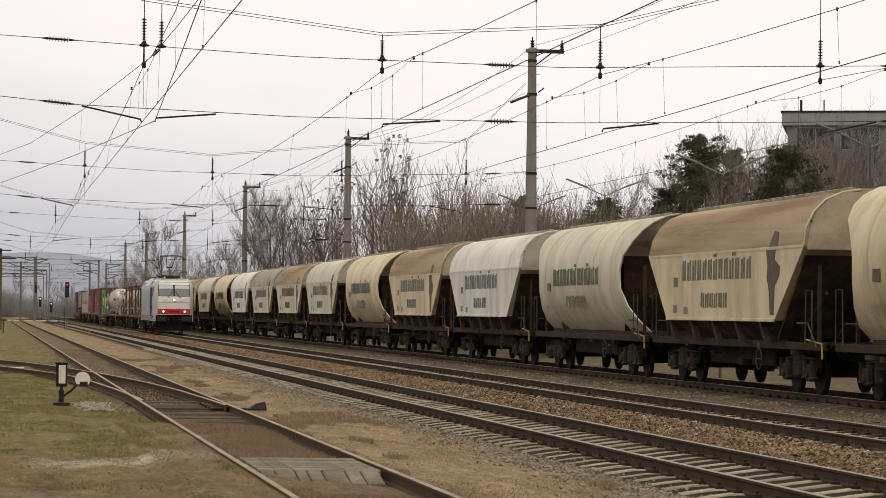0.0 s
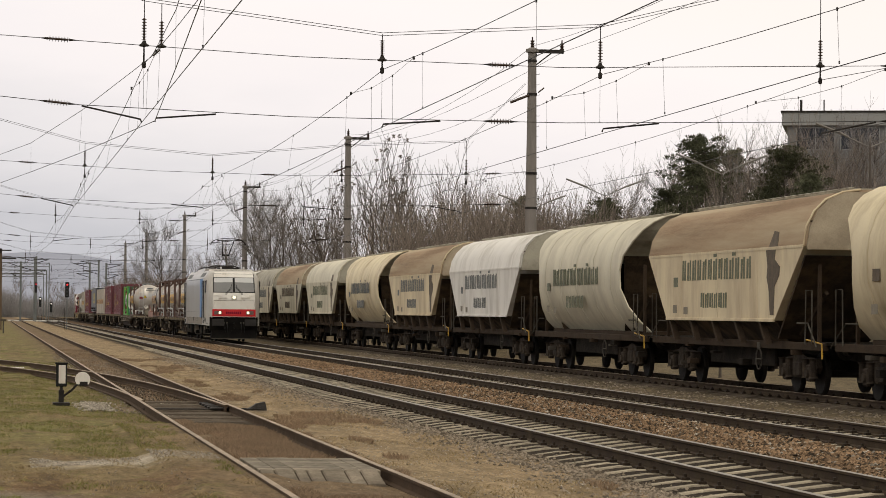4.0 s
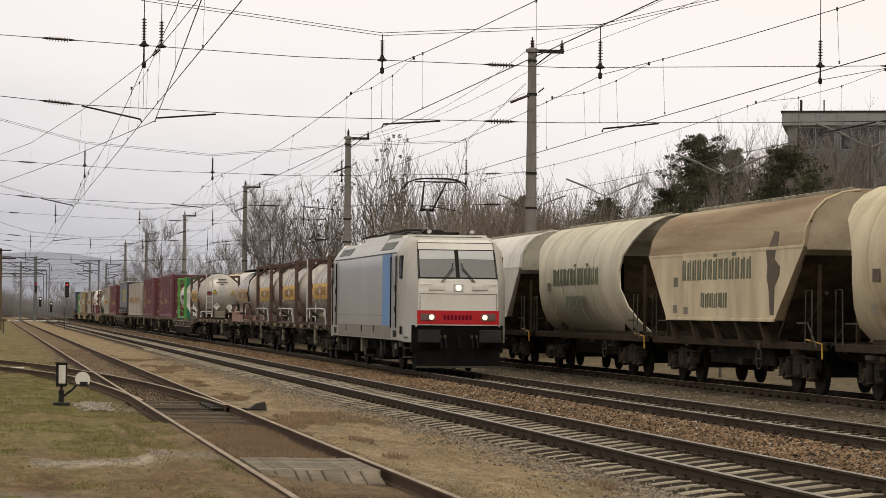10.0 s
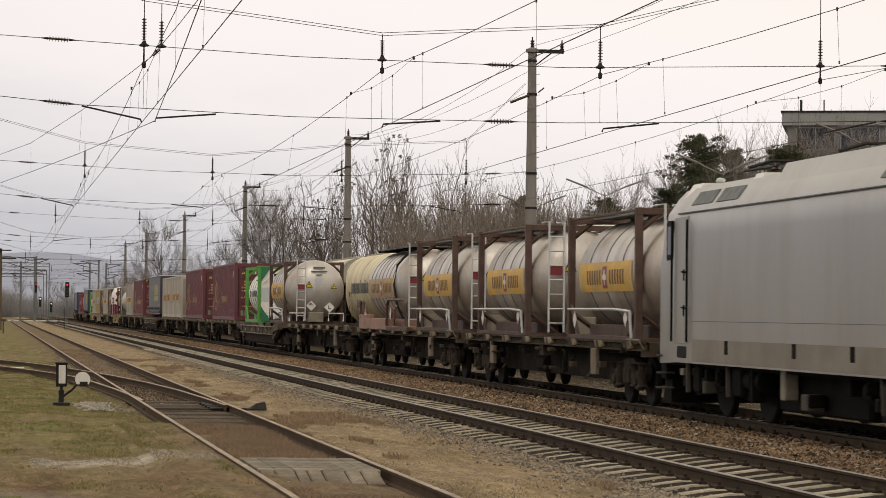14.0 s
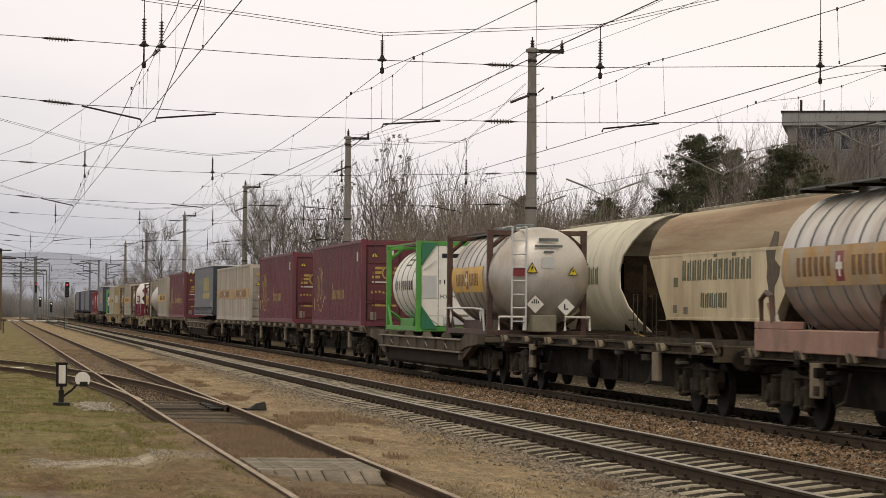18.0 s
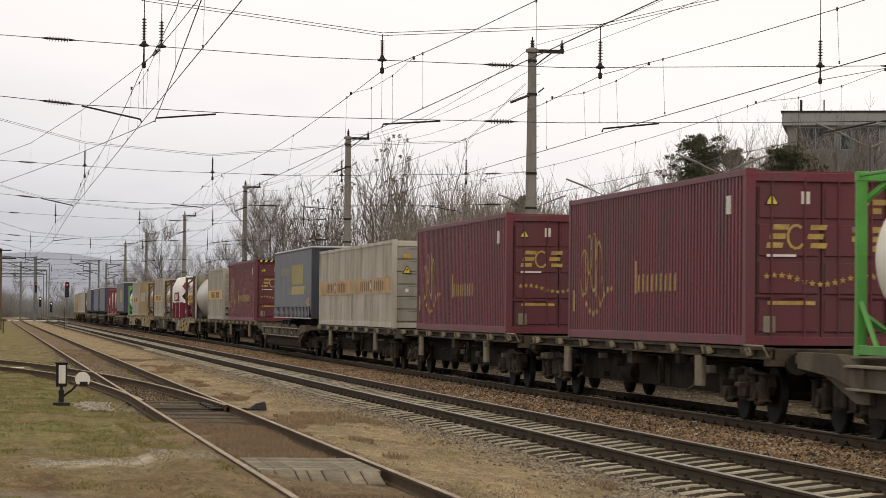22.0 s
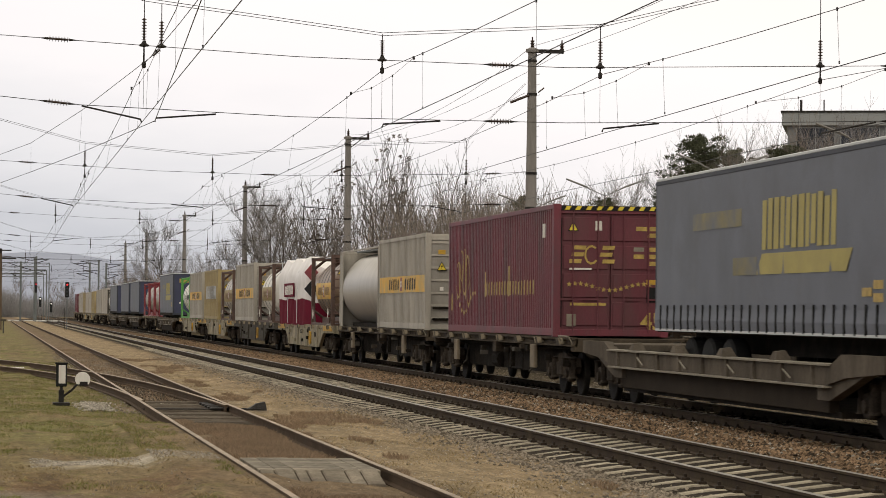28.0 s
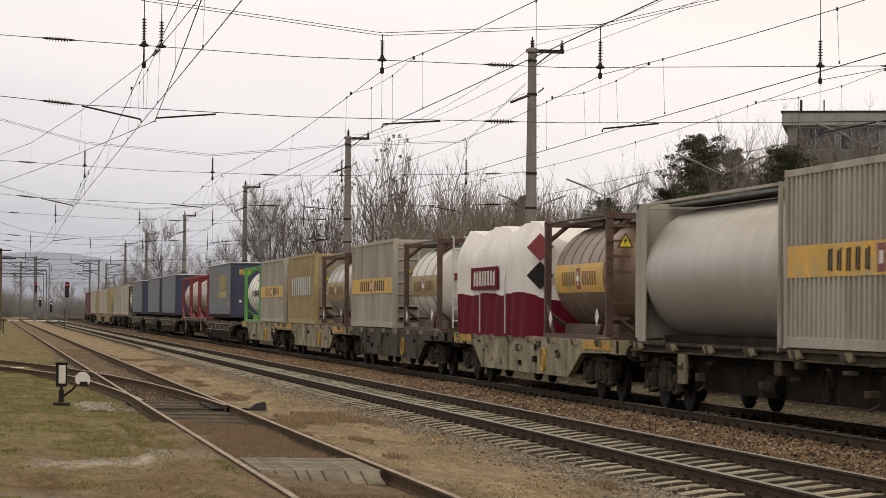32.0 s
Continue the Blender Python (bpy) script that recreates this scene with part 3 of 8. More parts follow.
# the boarded foot crossing between the siding's rails
cross = thing("foot_crossing", pose(0, 0, 0), "grey weathered slab crossing between the siding rails", "foot crossing")
for i in range(7):
    w = 0.19 / 2 - 0.003
    share("slab", G().box(-w, w, -1.22, 1.22, -0.14, 0.0, 0.007).data("slab", SLAB), cross, pose(XD - 0.575 + i * 0.19, 31.36, random.uniform(-0.012, 0.0), 0, 0, random.uniform(-0.2, 0.2)))
x0 = XD - 0.66
for w in (0.17, 0.22, 0.13, 0.16, 0.25, 0.17, 0.20):
    k = 0.02
    gs = G().loft([[(x0 + 0.006, 29.58, -0.2), (x0 + w - 0.008, 29.58, -0.2), (x0 + w - 0.008 - k, 30.12, -0.2), (x0 + 0.006 - k, 30.12, -0.2)], [(x0 + 0.006, 29.58, -0.128), (x0 + w - 0.008, 29.57, -0.128), (x0 + w - 0.008 - k, 30.12, -0.012), (x0 + 0.006 - k, 30.12, -0.012)], [(x0 + 0.02, 29.61, -0.112), (x0 + w - 0.022, 29.60, -0.112), (x0 + w - 0.022 - k, 30.11, 0.0), (x0 + 0.02 - k, 30.11, 0.0)]])
    part("edge_stone", gs, SLAB_D, cross)
    x0 += w

# the point lever with its lantern and counterweight
lever = thing("point_lever", pose(1.36, 54.0, -0.14), "point lever with a black and white lantern and white counterweight", "point lever")
part("base", G().box(-0.16, 0.16, -0.22, 0.22, 0, 0.06, 0.015).box(-0.05, 0.05, -0.05, 0.05, 0.05, 0.3, 0.01), IRON, lever)
lantern = part("lantern", G().box(-0.105, 0.105, -0.07, 0.07, 0.36, 0.80, 0.02).box(-0.125, 0.125, -0.09, 0.09, 0.79, 0.82, 0.01), RUBBER, lever, "black lantern box")
part("lantern_pane", G().box(-0.055, 0.075, -0.082, -0.068, 0.42, 0.77, 0.004), WHITE, lantern, "white lantern pane")
part("lantern_stem", G().tube([(0, 0, 0.2), (0, 0, 0.38)], 0.03), IRON, lever)
part("lever_arm", G().tube([(0.02, -0.02, 0.16), (0.2, -0.05, 0.30), (0.36, -0.06, 0.47)], 0.024), IRON, lever)
part("counterweight", G().loft([[(0.40 + 0.145 * math.cos(a), y, 0.50 + 0.145 * math.sin(a)) for a in (radians(-40 + 26 * i) for i in range(11))] for y in (-0.11, -0.03)]), WHITE, lever, "white painted counterweight")
part("counterweight_hub", G().box(0.34, 0.50, -0.115, -0.025, 0.38, 0.46, 0.01), IRON, lever)
lock = thing("point_lock", pose(4.86, 51.5, -0.13), "dark iron point lock cover beside the siding rail", "point lock")
part("cover", G().loft([[(-0.30, -0.14, 0), (0.18, -0.14, 0), (0.18, 0.14, 0), (-0.30, 0.14, 0)], [(-0.12, -0.12, 0.05), (0.17, -0.12, 0.10), (0.17, 0.12, 0.10), (-0.12, 0.12, 0.05)], [(0.0, -0.1, 0.13), (0.15, -0.1, 0.16), (0.15, 0.1, 0.16), (0.0, 0.1, 0.13)]]), IRON, lock)
part("rod", G().tube([(-0.45, 0, 0.03), (-0.1, 0, 0.03)], 0.018), IRON, lock)
level = thing("level_crossing", pose(0, 0, 0), "pale concrete slabs of a level crossing far down the line", "level crossing")
for i in range(5):
    part("slab", G().box(2.6 + i * 1.6, 4.1 + i * 1.6, 402, 436, -0.3, -0.09, 0.02), STONE_PAVE, level)
debris = thing("litter", pose(0.75, 87.5, -0.14), "pale flattened litter on the ground by the siding", "litter")
part("sheet", G().box(-0.3, 0.3, -0.2, 0.2, 0, 0.03, 0.01), WHITE, debris)

# ---- loose stones ----
OCT = np.array([(1, 0, 0), (-1, 0, 0), (0, 1, 0), (0, -1, 0), (0, 0, 1), (0, 0, -1), ], float)
OCF = np.array([(0, 2, 4), (2, 1, 4), (1, 3, 4), (3, 0, 4), (2, 0, 5), (1, 2, 5), (3, 1, 5), (0, 3, 5)])


def stones(name, rng, count, xs, ys, size, mat, label, zoff=0.0, power=1.0):
    x = xs(rng, count)
    y = ys[0] + (ys[1] - ys[0]) * rng.random(count) ** power
    z = np.array([ground_z(a, b) for a, b in zip(x, y)]) + zoff
    r = size * rng.uniform(0.5, 1.25, (count, 1, 1)) * rng.uniform(0.6, 1.3, (count, 6, 1)) * np.array([1, 1, 0.75])
    v = OCT[None] * r
    a = rng.uniform(0, 6.28, count)
    c, s = np.cos(a)[:, None], np.sin(a)[:, None]
    vx, vy = v[..., 0] * c - v[..., 1] * s, v[..., 0] * s + v[..., 1] * c
    vz = v[..., 2] + 0.35 * v[..., 0]
    co = np.stack([vx + x[:, None], vy + y[:, None], vz + z[:, None] + size * 0.3], -1).reshape(-1, 3)
    f = (OCF[None] + 6 * np.arange(count)[:, None, None]).reshape(-1, 3)
    me = bpy.data.meshes.new(name)
    me.from_pydata(co.tolist(), [], f.tolist())
    me.materials.append(mat)
    return tagged(new(name, me), label, "ballast", kind="stuff")


rng = np.random.default_rng(5)


def strip(a, b):
    return lambda r, k: r.uniform(a, b, k)


stones("ballast", rng, 30000, strip(9.75, 12.1), (27, 110), 0.037, STONE, "rust-brown ballast stones between the main tracks", -0.005, 1.6)
stones("ballast", rng, 12000, strip(9.8, 12.1), (70, 200), 0.045, STONE, "rust-brown ballast stones further down the line", -0.005, 1.3)
stones("ballast", rng, 1700, strip(9.75, 12.1), (27, 90), 0.034, STONE_P, "pale stones among the rusty ballast", 0.002, 1.5)
stones("ballast", rng, 4200, strip(9.75, 12.1), (27, 90), 0.036, STONE_D, "dark stones among the rusty ballast", 0.0, 1.5)
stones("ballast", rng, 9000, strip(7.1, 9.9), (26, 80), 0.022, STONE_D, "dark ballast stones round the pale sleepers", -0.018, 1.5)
stones("ballast", rng, 5000, strip(12.4, 14.3), (36, 90), 0.035, STONE_D, "dark ballast stones under the container train", -0.01, 1.3)
stones("gravel", rng, 9000, lambda r, k: r.normal(6.75, 0.33, k), (27, 110), 0.03, STONE_G, "loose grey gravel at the edge of the ballast", -0.01, 1.5)
stones("gravel", rng, 7000, strip(14.6, 17.2), (42, 130), 0.04, STONE_G, "loose grey gravel between the tracks", -0.015, 1.3)
stones("gravel", rng, 1300, lambda r, k: r.normal(2.0, 0.14, k), (51.8, 56.8), 0.032, STONE_P, "heap of pale gravel by the point lever", 0.0)
stones("gravel", rng, 2600, strip(0.5, 2.7), (33.0, 34.6), 0.011, STONE_P, "pale grit on the trodden path", -0.004)
stones("gravel", rng, 9000, strip(-0.2, 7.0), (25, 60), 0.012, STONE_G, "scattered pebbles in the dirt", -0.008, 1.3)
stones("gravel", rng, 6000, strip(4.5, 7.0), (26, 70), 0.010, STONE_P, "pale grit scattered beside the siding", -0.004, 1.4)
stones("gravel", rng, 2600, strip(2.7, 4.3), (55, 75), 0.03, STONE_D, "dark stones and dirt between the turnout rails", 0.0)
stones("gravel", rng, 700, strip(2.9, 4.2), (46, 57), 0.022, STONE_P, "stones lying on the turnout sleepers", 0.01)
stones("gravel", rng, 3000, strip(2.4, 4.2), (51, 110), 0.035, STONE_G, "grey stones between the siding rails", -0.01, 1.3)


def blades(name, count, where, size, mat, label, lean=0.5):
    """Thin bent grass blades, two triangles each."""
    v, f = [], []
    k = 0
    while k < count:
        x, y, keep = where()
        if not keep:
            continue
        z = ground_z(x, y) - 0.01
        h = size * random.uniform(0.4, 1.2)
        a = random.uniform(0, 6.28)
        w = 0.003 + 0.003 * random.random()
        dx, dy = math.cos(a), math.sin(a)
        o = h * lean * random.uniform(0.1, 1.0)
        b = random.uniform(0, 6.28)
        ox, oy = o * math.cos(b), o * math.sin(b)
        i = len(v)
        v += [(x - w * dx, y - w * dy, z), (x + w * dx, y + w * dy, z), (x + ox * 0.4 + w * 0.7 * dx, y + oy * 0.4 + w * 0.7 * dy, z + h * 0.65), (x + ox, y + oy, z + h * 0.95)]
        f += [(i, i + 1, i + 2), (i, i + 2, i + 3)]
        k += 1
    me = bpy.data.meshes.new(name)
    me.from_pydata(v, [], f)
    me.materials.append(mat)
    return tagged(new(name, me), label, "grass", kind="stuff")


def on_verge():
    y = 25 + 75 * random.random() ** 1.6
    x = random.uniform(-1.5, 2.7)
    far = min(1, max(0.12, (y - 32) / 14))
    if 32.4 < y < 34.8 and 0.5 < x:
        return x, y, False
    return x, y, noise.noise((x * 0.8 + 3, y * 0.2, 0)) + 0.5 * noise.noise((x * 2.5, y * 0.7, 5)) > 0.3 - far * 0.6 and x > -0.2 - y * 0.02


def in_siding():
    y = 25.5 + 22.5 * random.random() ** 1.1 if random.random() < 0.9 else 56 + 70 * random.random()
    x = random.uniform(2.85, 4.25)
    return x, y, not 26.8 < y < 32.8 and not 45 < y < 56 and noise.noise((x, y * 0.3, 4)) > -0.25


def beside():
    y = 25 + 90 * random.random() ** 1.6
    x = 4.4 + 2.3 * random.random() ** 1.7
    return x, y, noise.noise((x * 0.6, y * 0.16, 9)) + 0.6 * noise.noise((x * 2.2, y * 0.5, 5)) > 0.16 + 0.16 * (x - 4.4)


def anywhere():
    y = 25 + 60 * random.random() ** 1.5
    x = random.uniform(-0.5, 6.6)
    return x, y, abs(x - XD) > 0.85 and noise.noise((x * 0.7, y * 0.3, 14)) > 0.0


random.seed(11)
blades("grass", 70000, on_verge, 0.04, GRASSY, "short green winter grass on the verge", 0.9)
blades("grass", 30000, anywhere, 0.035, STRAW, "short dry straw-coloured grass", 1.3)
blades("weeds", 60000, in_siding, 0.075, WEED, "dry brown weeds between the siding rails", 0.8)
blades("weeds", 30000, beside, 0.07, WEED, "dry brown weeds beside the siding", 0.9)


# ---- overhead line ----
MASTS = (60.0, 111.0, 170.0, 240.0, 316.0, 394.0, 456.0)
SPANS = (2.0,) + MASTS
XM = 21.5


def mast(y, h=12.6):
    m = thing("catenary_mast", pose(XM, y, -0.35), "tall tapered grey concrete catenary mast with top bracket", "catenary mast", "catenary masts")
    shaft = part("shaft", G().lathe_z([(0, 0.29), (h * 0.45, 0.235), (h, 0.17)], 10), CONCRETE, m, smooth=True)
    for z in (h - 0.35, h - 1.7, h - 4.9, h - 6.3, 1.5):
        r = 0.29 - 0.12 * z / h
        part("collar", G().lathe_z([(z - 0.05, r + 0.02), (z + 0.05, r + 0.02)], 10), IRON, shaft)
    for i in range(14):
        z = h - 0.9 - i * 0.42
        part("step_iron", G().tube([(0.12, -0.1, z), (0.27, -0.16, z), (0.27, -0.16, z + 0.04)], 0.007, 4), IRON, shaft)
    part("cap", G().lathe_z([(h, 0.27), (h + 0.12, 0.27), (h + 0.2, 0.1)], 10), CONCRETE, m)
    arm = part("bracket_arm", G().box(0, 1.3, -0.07, 0.07, h - 0.02, h + 0.13, 0.01).tube([(0.1, 0, h - 0.55), (0.8, 0, h)], 0.03), IRON, m, "dark steel bracket arm")
    ins = [(0.0, 0.05), (0.06, 0.09), (0.1, 0.045), (0.16, 0.1), (0.2, 0.045), (0.27, 0.1), (0.3, 0.03), (0.42, 0.03)]
    part("insulator", G().lathe_z([(h + 0.2 + a, b) for a, b in ins], 10), PORCELAIN, m, smooth=True)
    part("insulator", G().lathe_z([(h + 0.1 + a, b) for a, b in ins], 10, 1.22), PORCELAIN, m, smooth=True)
    part("strain_fitting", G().tube([(-0.9, -0.1, h - 2.05), (-0.15, -0.1, h - 1.75)], 0.06), PORCELAIN, m)
    part("strain_clamp", G().tube([(0.3, 0.2, h - 1.6), (0.55, 0.3, h - 1.4)], 0.03), PORCELAIN, m)
    return m


for yy in MASTS:
    mast(yy)


def left_mast(y):
    m = thing("catenary_mast", pose(-3.4, y, -0.3), "slim grey lattice catenary mast beyond the siding", "catenary mast", "catenary masts")
    part("shaft", G().lathe_z([(0, 0.28), (12.4, 0.17)], 10), CONCRETE, m, smooth=True)
    part("cap", G().lathe_z([(12.4, 0.26), (12.55, 0.26)], 10), CONCRETE, m)


for yy in MASTS:
    left_mast(yy)


def wire(g, pts, r=0.011):
    g.tube(pts, r, 5)


def sagging(a, b, sag, k=8):
    a, b = Vector(a), Vector(b)
    return [a.lerp(b, i / k) - Vector((0, 0, sag * 4 * (i / k) * (1 - i / k))) for i in range(k + 1)]


def rod_insulator(a, b, r=0.085, sheds=7):
    """A string of porcelain sheds from a to b."""
    a, b = Vector(a), Vector(b)
    g = G()
    pts, rs = [], []
    for i in range(sheds):
        for f, q in ((0.05, 0.38), (0.38, 0.42), (0.5, 1.0), (0.62, 0.95), (0.72, 0.42)):
            pts.append(a.lerp(b, (i + f) / sheds))
            rs.append(r * q)
    g.tube(pts, rs, 8)
    return g


STAG = {2.0: (-0.3, 0.16, -0.6, -0.4), 60.0: (-0.29, 0.13, -0.41, -0.38), 111.0: (0.03, 0.78, 0.28, 0.05)}
# where the contact wires pass the supports beside their carriers
CONTACT = {2.0: (3.15, 8.30, 13.19, 17.95), 60.0: (3.14, 8.32, 13.19, 18.15), 111.0: (3.18, 8.29, 13.5, 18.6)}
# head wire heights over the siding, the two main lines and the station track
HEAD = {60.0: (8.33, 7.72, 8.03, 9.28), 111.0: (8.25, 7.85, 8.33, 8.6)}


def stagger(y):
    k = SPANS.index(y)
    return STAG.get(y, tuple((0.25 if k % 2 else -0.25) for _ in range(4)))


def cross_span(y):
    span = thing("cross_span", pose(0, 0, 0), "wire cross-span with dark insulators over the tracks", "cross-span", "cross-spans")
    st = stagger(y)
    xs = [XD + st[3], XA + st[0], XB + st[1], XC + st[2]]
    hd = HEAD.get(y, (8.2, 7.75, 8.05, 8.6))
    top = [(-3.3, 11.6), (0.3, 9.1)] + list(zip(xs, hd)) + [(XM - 0.25, 11.0)]
    g = G()
    for o in (-0.03, 0.03):
        g.tube([(x, y, z + o) for x, z in top], 0.007, 5)
    part("head_wire", g, WIRE, span)
    up = [(-3.2, 7.75), (0.13, 7.5), (6.4, 7.19), (12.35, 7.09), (19.6, 7.3), (XM - 0.2, 7.4)]
    lo = [(-3.2, 6.5), (0.14, 6.2), (1.81, 6.05), (6.4, 5.89), (12.36, 5.88), (17.5, 6.0), (XM - 0.2, 6.12)]

    def height(line, x):
        for (a, za), (b, zb) in zip(line, line[1:]):
            if a <= x <= b:
                return za + (zb - za) * (x - a) / (b - a)
        return line[-1][1]
    for name, line in (("upper_cross_wire", up), ("lower_cross_wire", lo)):
        wirepart = part(name, G().tube([(x, y, z) for x, z in line], 0.008, 5), WIRE, span)
        for xi in (1.36, 10.92, XM - 1.6):
            za, zb = height(line, xi - 0.24), height(line, xi + 0.24)
            ins = part("strain_insulator", rod_insulator((xi - 0.22, y, za), (xi + 0.22, y, zb), 0.06, 7), PORCELAIN, wirepart, smooth=True)
            for q in (-1, 1):
                part("strain_fitting", G().tube([(xi + q * 0.22, y, height(line, xi + q * 0.22)), (xi + q * 0.28, y, height(line, xi + q * 0.28)), (xi + q * 0.37, y, height(line, xi + q * 0.37))], [0.035, 0.022, 0.012], 6), IRON, ins)
    con = CONTACT.get(y, [x - (0.2 if y > 111 else 0) for x in xs])

    def hanging(x, zt, zb):
        """A porcelain string between the head wire and the clamp on the upper cross wire."""
        zu = height(up, x)
        za = min(zt - 0.12, zb + 0.5)
        part("suspension_link", G().tube([(x, y, zt), (x, y, za - 0.02)], 0.010, 5), IRON, span)
        part("suspension_insulator", rod_insulator((x, y, za), (x, y, zb), 0.058, 8), PORCELAIN, span, smooth=True)
        part("suspension_clamp", G().lathe_z([(zu - 0.03, 0.03), (zu - 0.02, 0.10), (zu + 0.01, 0.11), (zu + 0.04, 0.06), (zb + 0.01, 0.03)], 8, x, y), IRON, span)
        return zu
    for j, x in enumerate(xs):
        zu = hanging(x, hd[j], height(up, x) + 0.09)
        part("carrier_clamp", G().lathe_z([(6.86, 0.02), (6.88, 0.045), (6.98, 0.045), (7.0, 0.02), (zu - 0.02, 0.016)], 8, x, y), IRON, span)
        part("hanger", G().tube([(x, y, 6.88), (x, y, height(lo, x))], 0.005, 4), WIRE, span)
        sgn = -1 if (y == 111.0 or (j == 0 and y == 60.0)) else 1
        part("steady_arm", G().tube([(con[j], y, 5.70), (con[j] + 0.03 * sgn, y, 5.77), (con[j] + 1.28 * sgn, y, height(lo, con[j] + 1.28 * sgn) - 0.02)], 0.02, 5), IRON, span)
    if y == 60.0:
        hanging(3.54, 8.24, 7.38)
        part("strain_clamp", rod_insulator((3.52, y, 7.27), (3.35, y, 7.12), 0.04, 4), PORCELAIN, span, smooth=True)
        part("steady_arm", G().tube([(3.42, y, 5.72), (3.44, y, 5.80), (4.72, y, 5.91)], 0.02, 5), IRON, span)
    return xs


SUPPORT = {}
for yy in SPANS:
    SUPPORT[yy] = cross_span(yy)

NAMES_W = ("siding", "near main line", "far main line", "station track")
SAG = {2.0: 0.45, 60.0: 0.27}
for j in range(4):
    line = thing("contact_line", pose(0, 0, 0), "contact and carrier wires with droppers over the " + NAMES_W[j], "overhead line", "contact lines")
    gd = G()
    ys = SPANS + (540.0,)
    for a, b in zip(ys, ys[1:]):
        xa = SUPPORT[a][j]
        xb = SUPPORT[b][j] if b in SUPPORT else SUPPORT[a][j] + bend(b)[0]
        ka = CONTACT[a][j] if a in CONTACT else xa - 0.2
        kb = CONTACT[b][j] if b in CONTACT else xb - 0.2
        L = b - a
        sag = SAG.get(a, L * L / 9000.0)
        part("carrier_wire", G().tube(sagging((xa, a, 6.93), (xb, b, 6.95), sag, 10), 0.0075, 5), WIRE, line)
        kz = 5.66 if j == 2 else 5.70
        part("contact_wire", G().tube([(ka, a, kz), (kb, b, kz)], 0.0085, 5), WIRE, line)
        k = max(3, int(L / 11))
        for i in range(k):
            t = (i + 0.5) / k
            z = 6.94 - sag * 4 * t * (1 - t)
            x, kx = xa + (xb - xa) * t, ka + (kb - ka) * t
            gd.tube([(kx, a + L * t, 5.70), (x, a + L * t, z)], 0.0035, 4)
            gd.lathe_z([(z - 0.03, 0.016), (z + 0.03, 0.016)], 5, x, a + L * t)
            gd.lathe_z([(5.69, 0.014), (5.74, 0.014)], 5, kx, a + L * t)
    # the stitch wire that bridges each support below the carrier
    for a in (60.0, 111.0):
        x, k = SUPPORT[a][j], CONTACT[a][j]
        part("stitch_wire", G().tube([(x, a - 4.6, 6.80), (x, a - 1.6, 6.69), (x, a + 1.7, 6.68), (x, a + 5.3, 6.84)], 0.005, 4), WIRE, line)
        for d in (-1.6, 1.7):
            gd.tube([(k, a + d, 5.70), (x, a + d, 6.68)], 0.0035, 4)
            gd.lathe_z([(6.66, 0.016), (6.71, 0.016)], 5, x, a + d)
        for d, z in ((-4.6, 6.80), (5.3, 6.84)):
            gd.lathe_z([(z - 0.035, 0.025), (z + 0.035, 0.025)], 5, x, a + d)
    tagged(part("dropper_wire", gd, WIRE, line), kind="stuff")
# a second pair of wires converging over the siding, and the feeders along the mast tops
extra = thing("contact_line", pose(0, 0, 0), "second pair of overhead wires joining above the siding", "overhead line", "contact lines")
CAR2 = [(1.6, 2, 6.9), (2.55, 34, 6.62), (2.98, 46.5, 6.69), (3.34, 60, 7.12), (2.29, 73.4, 6.88), (1.13, 84.0, 6.62), (-0.4, 97, 6.7), (-3.3, 111, 7.3)]
CON2 = [(1.35, 2, 5.72), (2.64, 36.3, 5.70), (2.98, 46.5, 5.70), (3.42, 60, 5.74), (2.23, 73.4, 5.75), (1.14, 84.0, 5.76), (0.25, 91, 5.72), (-3.3, 111, 6.3)]
part("carrier_wire", G().tube(CAR2, 0.0075, 5), WIRE, extra)
part("contact_wire", G().tube(CON2, 0.0085, 5), WIRE, extra)
for i in (2, 4, 5):
    part("dropper_wire", G().tube([CON2[i], CAR2[i]], 0.0035, 4), WIRE, extra)
feed = thing("feeder_line", pose(0, 0, 0), "thin feeder wires strung between the mast tops", "overhead line", "contact lines")
for dx, z, near, far in ((0.0, 12.5, 0.56, 0.95), (1.22, 12.28, 0.3, 0.4)):
    ys = (-30.0,) + MASTS
    for a, b in zip(ys, ys[1:]):
        part("feeder_wire", G().tube(sagging((XM + dx, a, z), (XM + dx, b, z), near if a < 100 else far), 0.009, 5), WIRE, feed)
for a, b in zip(MASTS[1:], MASTS[2:]):
    part("feeder_wire", G().tube(sagging((XM - 0.3, a, 10.6), (XM + 1.1, b, 12.1), 0.6), 0.009, 5), WIRE, feed)


# ---- wagons: running gear ----
def wheelset(x0=0.755):
    g = G()
    for s in (-1, 1):
        g.lathe_x([(s * x0 - 0.07, 0.44), (s * x0 - 0.05, 0.46), (s * x0 + 0.04, 0.455), (s * x0 + 0.05, 0.44)] if s < 0 else [(x0 - 0.05, 0.44), (x0 - 0.04, 0.455), (x0 + 0.05, 0.46), (x0 + 0.07, 0.44)], 22)
    g.lathe_x([(-1.0, 0.08), (1.0, 0.08)], 8)
    return g


WHEELS = []
WHEELSET = wheelset().data("wheelset", WHEEL, True)


